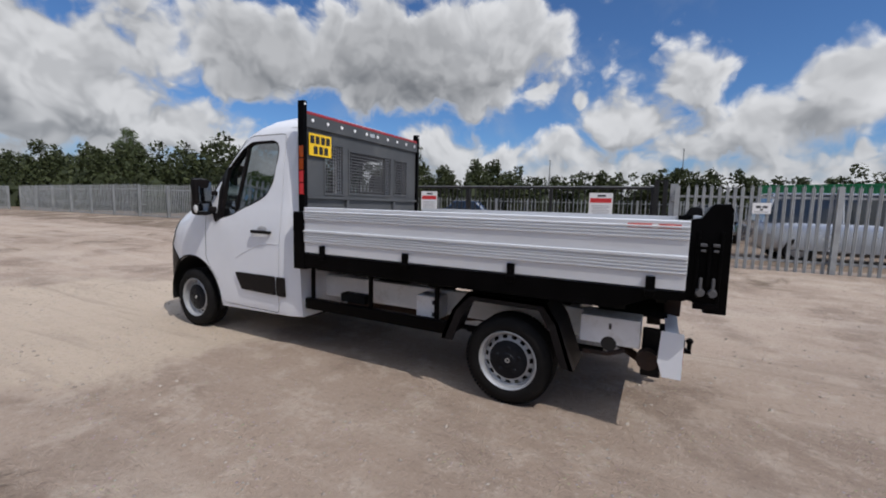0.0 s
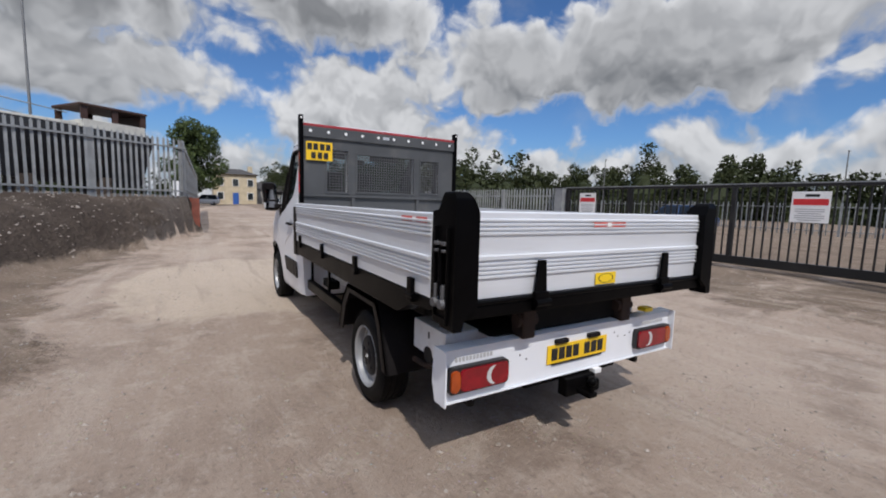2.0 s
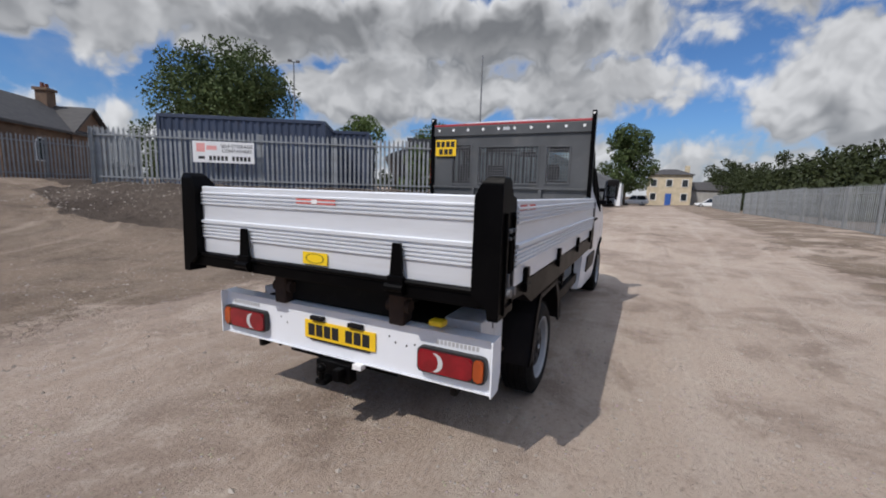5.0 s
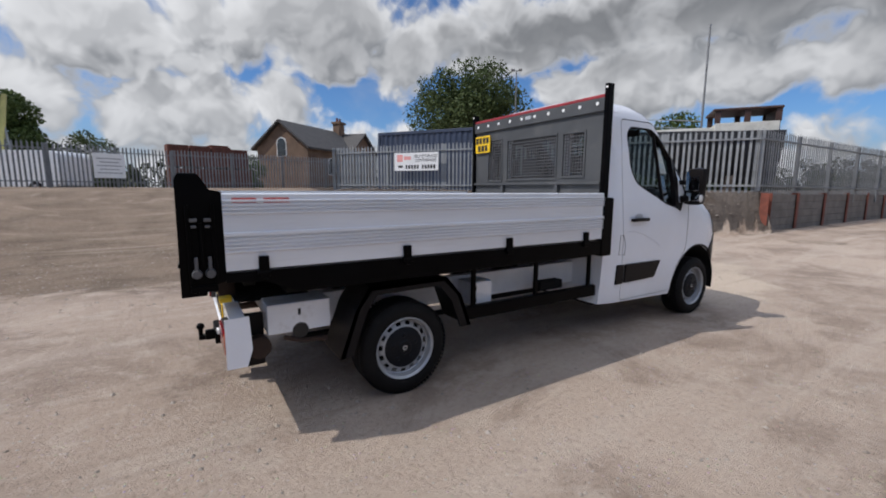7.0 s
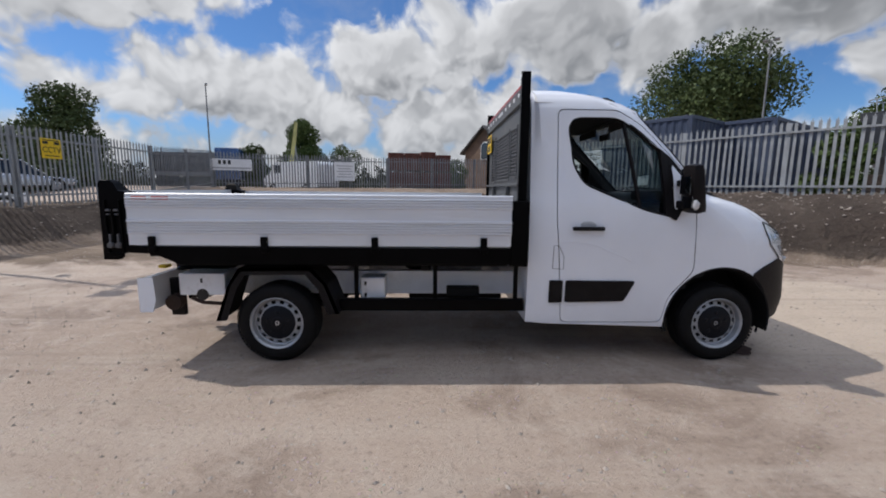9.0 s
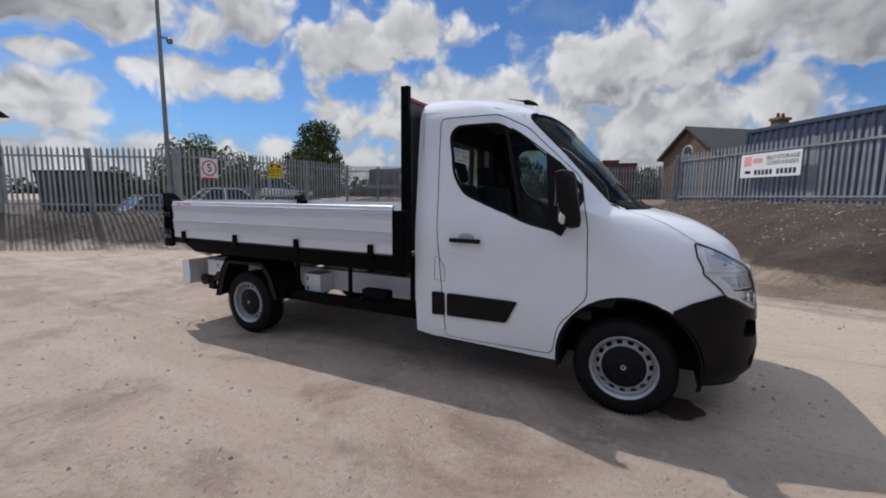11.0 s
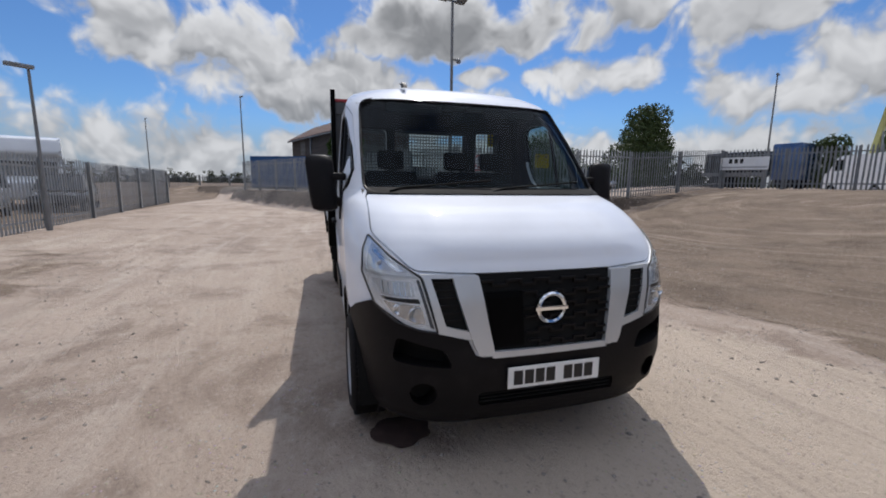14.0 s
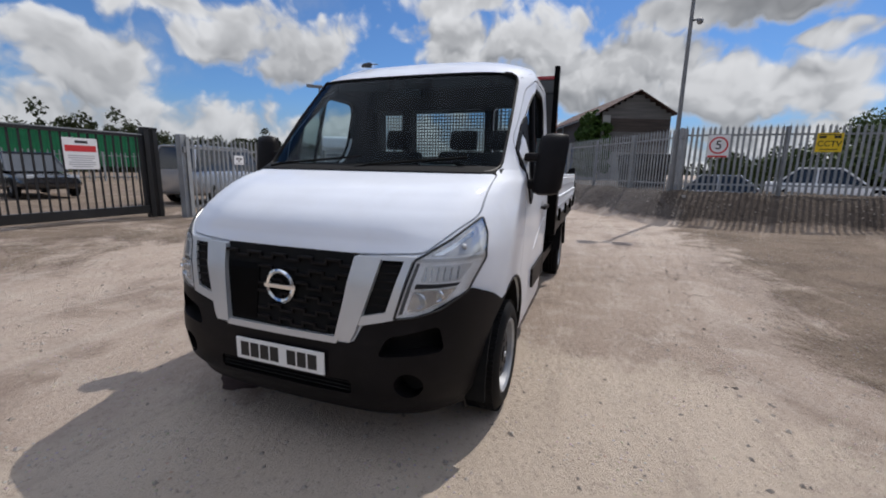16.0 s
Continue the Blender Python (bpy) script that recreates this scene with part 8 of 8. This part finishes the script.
# ---------- houses ----------
def gable_block(top, origin, along, half, length, z0, eave, apex, wall_mat, roof_mat, name="wing"):
    """Walls and a pitched roof; the ridge runs from origin in the direction along (degrees)."""
    m = pose(*origin, 0, 0, along)
    bm = bmesh.new()
    prism(bm, [(-half, z0), (half, z0), (half, eave), (0, apex), (-half, eave)], 0, length, "x")
    for v in bm.verts:
        v.co = m @ v.co
    part("wall", bm, wall_mat, top)
    for s in (1, -1):
        bm = bmesh.new()
        k = (apex - eave) / half
        o = 0.35
        prism(bm, [(s * (half + o), eave - o * k + 0.03), (0, apex + 0.03), (0, apex + 0.20), (s * (half + o), eave - o * k + 0.20)], -0.35, length + 0.35, "x")
        for v in bm.verts:
            v.co = m @ v.co
        part("roof_slope", bm, roof_mat, top, "dark slate roof")
    return m


def arched_window(top, m, x, y, z, face, w=0.7, h=1.3):
    """A window with an arched head in a wall; face: 'gable' looks along -x, 'side' along -y of m."""
    pts = [(-w / 2, 0), (w / 2, 0), (w / 2, h * 0.7)] + [(w / 2 * math.cos(a), h * 0.7 + w / 2 * math.sin(a)) for a in (0.5, 1.0, math.pi / 2, 2.1, 2.6)] + [(-w / 2, h * 0.7)]
    frame_pts = [(px * 1.22, pz * 1.1 - 0.06) for px, pz in pts]
    made = []
    for nm, poly, d, mat in (("window_frame", frame_pts, 0.03, M_WHITEW), ("pane", pts, 0.06, M_WINDOW)):
        bm = bmesh.new()
        if face == "gable":
            prism(bm, [(y + px, z + pz) for px, pz in poly], x - d, x + 0.01, "x")
        else:
            prism(bm, [(x + px, z + pz) for px, pz in poly], y - d, y + 0.01, "y")
        for v in bm.verts:
            v.co = m @ v.co
        made.append(part(nm, bm, mat, top if not made else made[0]))
    return made[0]


def stone_house():
    top = thing("stone_house", "old sandstone house with slate roofs and a chimney", "house")
    e = math.degrees(math.atan2(0.61, 0.79))
    m = gable_block(top, (5.8, 32.3, 0), e, 2.5, 9.0, 1.2, 4.7, 6.6, M_STONE, M_SLATE)
    arched_window(top, m, 0, 0, 4.0, "gable", 0.8, 1.4)
    arched_window(top, m, 3.0, -2.5, 2.6, "side", 0.8, 1.3)
    m2 = gable_block(top, (13.7, 35.1, 0), e + 90, 2.1, 6.0, 1.2, 4.7, 6.4, M_STONE, M_SLATE)
    arched_window(top, m2, 0, 0, 3.9, "gable", 0.7, 1.3)
    bm = bmesh.new()
    box(bm, (-0.45, -0.35, 5.2), (0.45, 0.35, 7.5), 0.02, pose(12.0, 36.9, 0, 0, 0, e))
    box(bm, (-0.55, -0.45, 7.5), (0.55, 0.45, 7.7), 0.02, pose(12.0, 36.9, 0, 0, 0, e))
    part("chimney", bm, M_STONE, top, "stone chimney stack")
    for k in (-0.22, 0.22):
        bm = bmesh.new()
        p = pose(12.0, 36.9, 0, 0, 0, e) @ Vector((k, 0, 7.7))
        rod(bm, p, p + Vector((0, 0, 0.35)), 0.13, 0.10, seg=12)
        part("chimney_pot", bm, M_BRICK, top)


stone_house()


def yellow_house():
    top = thing("honey_stone_house", "honey-coloured stone house at the end of the lane", "house", at=(84, -4.8, 0))
    bm = bmesh.new()
    box(bm, (0, -3.6, 0), (8, 3.6, 5.6), 0.02)
    part("wall", bm, M_YSTONE, top)
    bm = bmesh.new()
    vs = [bm.verts.new(p) for p in ((-0.4, -4.0, 5.6), (8.4, -4.0, 5.6), (8.4, 4.0, 5.6), (-0.4, 4.0, 5.6), (2.6, -1.2, 6.7), (5.4, -1.2, 6.7), (5.4, 1.2, 6.7), (2.6, 1.2, 6.7))]
    for f in ((0, 1, 5, 4), (1, 2, 6, 5), (2, 3, 7, 6), (3, 0, 4, 7), (4, 5, 6, 7), (0, 3, 2, 1)):
        bm.faces.new([vs[i] for i in f])
    part("roof", bm, M_SLATE, top)
    for y in (-2.9, 2.9):
        bm = bmesh.new()
        box(bm, (3.6, y - 0.4, 5.6), (4.4, y + 0.4, 7.4), 0.02)
        part("chimney", bm, M_YSTONE, top)
    for z in (0.9, 3.4):
        for y in (-2.5, 0.0, 2.5):
            if z < 1 and y == 0.0:
                continue
            bm = bmesh.new()
            box(bm, (-0.06, y - 0.55, z), (0.0, y + 0.55, z + 1.4), 0)
            win = part("window", bm, M_WHITEW, top)
            bm = bmesh.new()
            box(bm, (-0.09, y - 0.45, z + 0.1), (-0.061, y + 0.45, z + 1.3), 0)
            part("pane", bm, M_WINDOW, win)
    bm = bmesh.new()
    box(bm, (-0.06, -0.5, 0), (0.0, 0.5, 2.2), 0)
    part("door", bm, M_SIGNBLUE, top, "blue front door")
    annex = thing("low_outbuilding", "pale stone outbuilding with a slate roof", "outbuilding", at=(88, -12.5, 0))
    bm = bmesh.new()
    box(bm, (0, -3.8, 0), (6, 3.8, 3.0), 0.02)
    part("wall", bm, M_RENDER, annex)
    bm = bmesh.new()
    prism(bm, [(-0.3, 3.0), (6.3, 3.0), (3, 4.6)], -4.1, 4.1, "y")
    part("roof", bm, M_SLATE, annex)
    shed = thing("white_cabin", "white site cabin beside the lane", "cabin", at=(55.0, 2.8, 0.2))
    bm = bmesh.new()
    box(bm, (0, -1.2, 0), (5, 1.2, 2.9), 0.03)
    part("wall", bm, M_CARWHT, shed)
    bm = bmesh.new()
    box(bm, (-0.04, -0.5, 1.1), (0, 0.5, 2.0), 0)
    part("window", bm, M_WINDOW, shed)


yellow_house()


# ---------- loose things ----------
def bin_and_stake():
    top = thing("skip_bin", "dark steel waste bin behind the palisade fence", "bin", at=(-13.2, 3.1, 0.93), rz=25)
    bm = bmesh.new()
    prism(bm, [(-0.7, 0), (0.7, 0), (0.9, 1.2), (-0.9, 1.2)], -0.6, 0.6, "y")
    part("tub", bm, M_CARDRK, top)
    bm = bmesh.new()
    box(bm, (-0.95, -0.65, 1.2), (0.95, 0.65, 1.27), 0.02)
    part("lid", bm, M_BLACKP, top)
    stake = thing("marker_stake", "pale concrete marker stake at the foot of the bank", "stake", at=(-8.45, 3.9, 0.2))
    bm = bmesh.new()
    box(bm, (-0.05, -0.05, -0.2), (0.05, 0.05, 0.62), 0.012)
    part("stake", bm, M_RENDER, stake)
    r = random.Random(12)
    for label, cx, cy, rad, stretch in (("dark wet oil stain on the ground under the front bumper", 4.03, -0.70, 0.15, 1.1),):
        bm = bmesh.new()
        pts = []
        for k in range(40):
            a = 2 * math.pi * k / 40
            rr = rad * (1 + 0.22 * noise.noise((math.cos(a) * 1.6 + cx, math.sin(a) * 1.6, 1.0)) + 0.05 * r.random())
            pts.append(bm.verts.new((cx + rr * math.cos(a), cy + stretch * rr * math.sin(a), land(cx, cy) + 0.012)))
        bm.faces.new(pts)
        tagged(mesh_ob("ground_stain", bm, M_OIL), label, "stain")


bin_and_stake()


# ---------- trees ----------
def tree(label, at, height, spread, seed, crown_from=0.35, leaves=5200, size=0.28, mat=None, lobes=16, gap=0.12, cone=False):
    top = thing("tree", label, "tree", "trees", at)
    r = random.Random(seed)
    bm = bmesh.new()
    base = 0.035 * height * 0.5
    rod(bm, (0, 0, -0.3), (0.02 * height, 0, 0.5 * height), base, base * 0.55, seg=9)
    rod(bm, (0.02 * height, 0, 0.5 * height), (0, 0.02 * height, 0.85 * height), base * 0.55, base * 0.15, seg=7)
    centres = []
    for k in range(lobes):
        t = (k + 0.5) / lobes
        z = height * (crown_from + (0.90 - crown_from) * t)
        reach = spread / 2 * ((1 - t) * 0.95 + 0.04 if cone else math.sin(math.pi * (0.18 + 0.72 * t)) ** 0.7 * 0.68)
        a = k * 2.4 + r.uniform(-0.4, 0.4)
        d = reach * r.uniform(0.35, 1.0)
        c = (d * math.cos(a), d * math.sin(a), z + r.uniform(-0.03, 0.03) * height)
        rad = spread * (0.07 + 0.12 * (1 - t)) if cone else spread * r.uniform(0.13, 0.21)
        centres.append((*c, rad))
        if not cone:
            rod(bm, (0.01 * height, 0, height * (0.25 + 0.45 * t)), (c[0] * 0.9, c[1] * 0.9, c[2]), base * 0.28, base * 0.06, seg=5)
    part("trunk", bm, M_BARK, top)
    leaf_cloud("crown", centres, leaves, size, mat or M_LEAF, top, seed, gap, 0.85)
    return top


tree("large broad-leaved tree behind the containers", (44.6, 61, 1.5), 21.0, 25, 11, 0.44, 40000, 0.27, M_LEAF2, 34, 0.27)
tree("broad tree beside the entrance lane", (68, 1.8, 0.5), 12.0, 9.5, 12, 0.18, 16000, 0.19, M_LEAF2, 18, 0.12)
tree("round dark tree behind the rear compound", (-23.2, 25.0, 1.0), 6.9, 6.6, 13, 0.15, 15000, 0.11, M_LEAF2, 18, 0.08)
tree("bushy tree behind the far fence", (-9.3, 30.4, 1.4), 5.4, 4.6, 14, 0.06, 14000, 0.10, M_LEAF, 20, 0.0)
tree("thin shrub behind the far fence", (-6.2, 30.8, 1.4), 3.7, 3.8, 15, 0.04, 4200, 0.08, M_LEAF2, 12, 0.18)
tree("dark shrub behind the far fence", (-13.4, 31.0, 1.4), 3.4, 3.6, 16, 0.05, 5000, 0.10, M_LEAF2, 9, 0.14)
tree("tree behind the container compound", (45, 35, 1.5), 10.2, 8.5, 17, 0.25, 9000, 0.19, M_LEAF, 14, 0.14)
tree("tree behind the container compound", (50, 26, 1.5), 9.0, 9.0, 18, 0.25, 9000, 0.19, M_LEAF, 14, 0.14)
tree("tall dark conifer above the woodland edge", (92, -41, 0), 15.5, 15.0, 19, 0.05, 26000, 0.15, M_LEAF2, 22, 0.05, True)
tree("tree behind the barn yard", (-40, 24, 1.0), 6.0, 9.0, 20, 0.1, 9000, 0.16, M_LEAF, 14, 0.10)
tree("tree behind the barn yard", (-33, 33, 1.0), 5.6, 9.0, 21, 0.1, 9000, 0.16, M_LEAF2, 14, 0.10)
tree("dark hedge tree behind the rear compound", (-26, 17, 1.0), 3.2, 9.0, 22, 0.05, 9000, 0.12, M_LEAF2, 14, 0.04)
tree("green shrub behind the palisade fence", (12.7, 7.4, 1.3), 2.1, 2.0, 25, 0.05, 3200, 0.06, M_LEAF, 9, 0.05)
tree("low shrub beside the stone house", (2.8, 30.5, 1.4), 2.2, 3.6, 23, 0.05, 4200, 0.08, M_LEAF, 9, 0.05)
tree("tree behind the stone house", (38, 64, 1.5), 10, 13, 24, 0.2, 9000, 0.22, M_LEAF2, 14, 0.12)


def bramble_hedge(label, p0, p1, height, deep, leaves, seed):
    """A low unclipped hedge: overlapping clumps of leaves along a line, uneven on top."""
    top = thing("hedge", label, "hedge", at=(p0[0], p0[1], land(*p0)))
    r = random.Random(seed)
    n = int(math.hypot(p1[0] - p0[0], p1[1] - p0[1]) / 0.8) + 1
    centres = []
    for k in range(n):
        x, y = (p1[0] - p0[0]) * k / n, (p1[1] - p0[1]) * k / n
        h = height * (0.80 + 0.35 * noise.noise((x * 0.35, y * 0.35, seed)) + r.uniform(-0.06, 0.06))
        for j in range(3):
            centres.append((x + r.uniform(-0.5, 0.5) * deep, y + r.uniform(-0.4, 0.4), h * (0.18 + 0.29 * j), h * r.uniform(0.24, 0.32)))
    leaf_cloud("foliage", centres, leaves, 0.11, M_LEAF2, top, seed)
    bm = bmesh.new()
    for x, y, z, rad in centres[::3]:
        rod(bm, (x, y, -0.3), (x + 0.1, y + 0.1, z + rad), 0.04, 0.015, seg=5)
    part("stems", bm, M_BARK, top)


bramble_hedge("dark unclipped hedge behind the rear compound", (-20.5, 7.5), (-16.5, 20.0), 3.3, 1.6, 26000, 41)


def woods():
    """The far woodland edge, one sheet of leaves: a dense hedge with uneven heads."""
    r = random.Random(31)
    centres = []

    def belt(x0, y0, x1, y1, h0, h1, every=1.25):
        length = math.hypot(x1 - x0, y1 - y0)
        n = int(length / every)
        found = []
        for k in range(n):
            t = (k + r.random()) / n
            x, y = x0 + (x1 - x0) * t + r.uniform(-1.5, 1.5), y0 + (y1 - y0) * t + r.uniform(-3, 3)
            swell = 0.5 + 0.8 * noise.noise((x * 0.09, y * 0.09, 4)) + 0.3 * noise.noise((x * 0.35, y * 0.35, 9))
            h = (h0 + (h1 - h0) * max(0.1, swell)) * (r.uniform(1.1, 1.3) if r.random() < 0.04 else r.uniform(0.86, 1.0))
            rad = h * r.uniform(0.17, 0.23)
            for j in range(5):
                found.append((x + r.uniform(-1, 1) * rad, y + r.uniform(-1, 1) * rad, h * (0.10 + 0.185 * j), rad * (1.5 - 0.25 * j)))
        centres.extend(found)
        return found

    near = belt(20, -17, 84, -16, 5.2, 7.2, 0.8) + belt(84, -16, 118, -19, 6.5, 9.0, 1.0)
    hedge = belt(-80, -60, 20, -60, 6.2, 8.0, 0.8) + belt(20, -60, 98, -60, 8.6, 10.6, 0.9)
    far = belt(98, -60, 120, -18, 9.0, 12.0, 0.9)
    far += belt(-110, -66, -78, -62, 4.5, 6.0) + belt(-130, -45, -110, -66, 4.5, 6.0)
    far += belt(-140, 10, -130, -45, 4.0, 5.6) + belt(-100, 60, -140, 10, 5.0, 6.6)
    far += belt(-20, 90, -100, 60, 6.0, 7.6) + belt(60, 95, -20, 90, 6.0, 8.0) + belt(110, 10, 60, 95, 6.5, 9.0)
    ob = leaf_cloud("woodland", far, 230000, 0.30, M_WOODS, None, 5)
    tagged(ob, "distant belt of green trees round the yard", "woodland", kind="stuff")
    ob = leaf_cloud("hedgerow", hedge, 250000, 0.26, M_WOODS, None, 7)
    tagged(ob, "long dark green hedgerow of trees beyond the gate", "trees", kind="stuff")
    ob = leaf_cloud("tree_belt", near, 190000, 0.16, M_WOODS, None, 6)
    tagged(ob, "dense dark green trees behind the lane fence", "trees", kind="stuff")
    # shade inside the belts, built as dark mounds that stay below the heads
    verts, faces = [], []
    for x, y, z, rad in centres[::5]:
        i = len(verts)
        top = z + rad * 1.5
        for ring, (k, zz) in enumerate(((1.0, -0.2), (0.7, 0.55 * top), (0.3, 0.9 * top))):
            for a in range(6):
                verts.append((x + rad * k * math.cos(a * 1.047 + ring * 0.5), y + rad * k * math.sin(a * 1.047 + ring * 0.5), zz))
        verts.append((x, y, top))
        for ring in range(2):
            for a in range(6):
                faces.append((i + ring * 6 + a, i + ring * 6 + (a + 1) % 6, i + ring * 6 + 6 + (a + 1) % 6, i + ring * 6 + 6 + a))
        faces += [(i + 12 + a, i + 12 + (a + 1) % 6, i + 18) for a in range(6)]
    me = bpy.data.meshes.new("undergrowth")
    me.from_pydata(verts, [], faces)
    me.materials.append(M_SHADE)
    tagged(new("undergrowth", me), "dark mounds standing in for the shade inside the woodland edge", "undergrowth", kind="stuff")


woods()
palisade("distant palisade fence beyond the gate", (-24.0, -30.0), (50.0, -30.0), 0.2, 0.2, 1.95, pitch=0.3, mat=M_GALV, face=1)
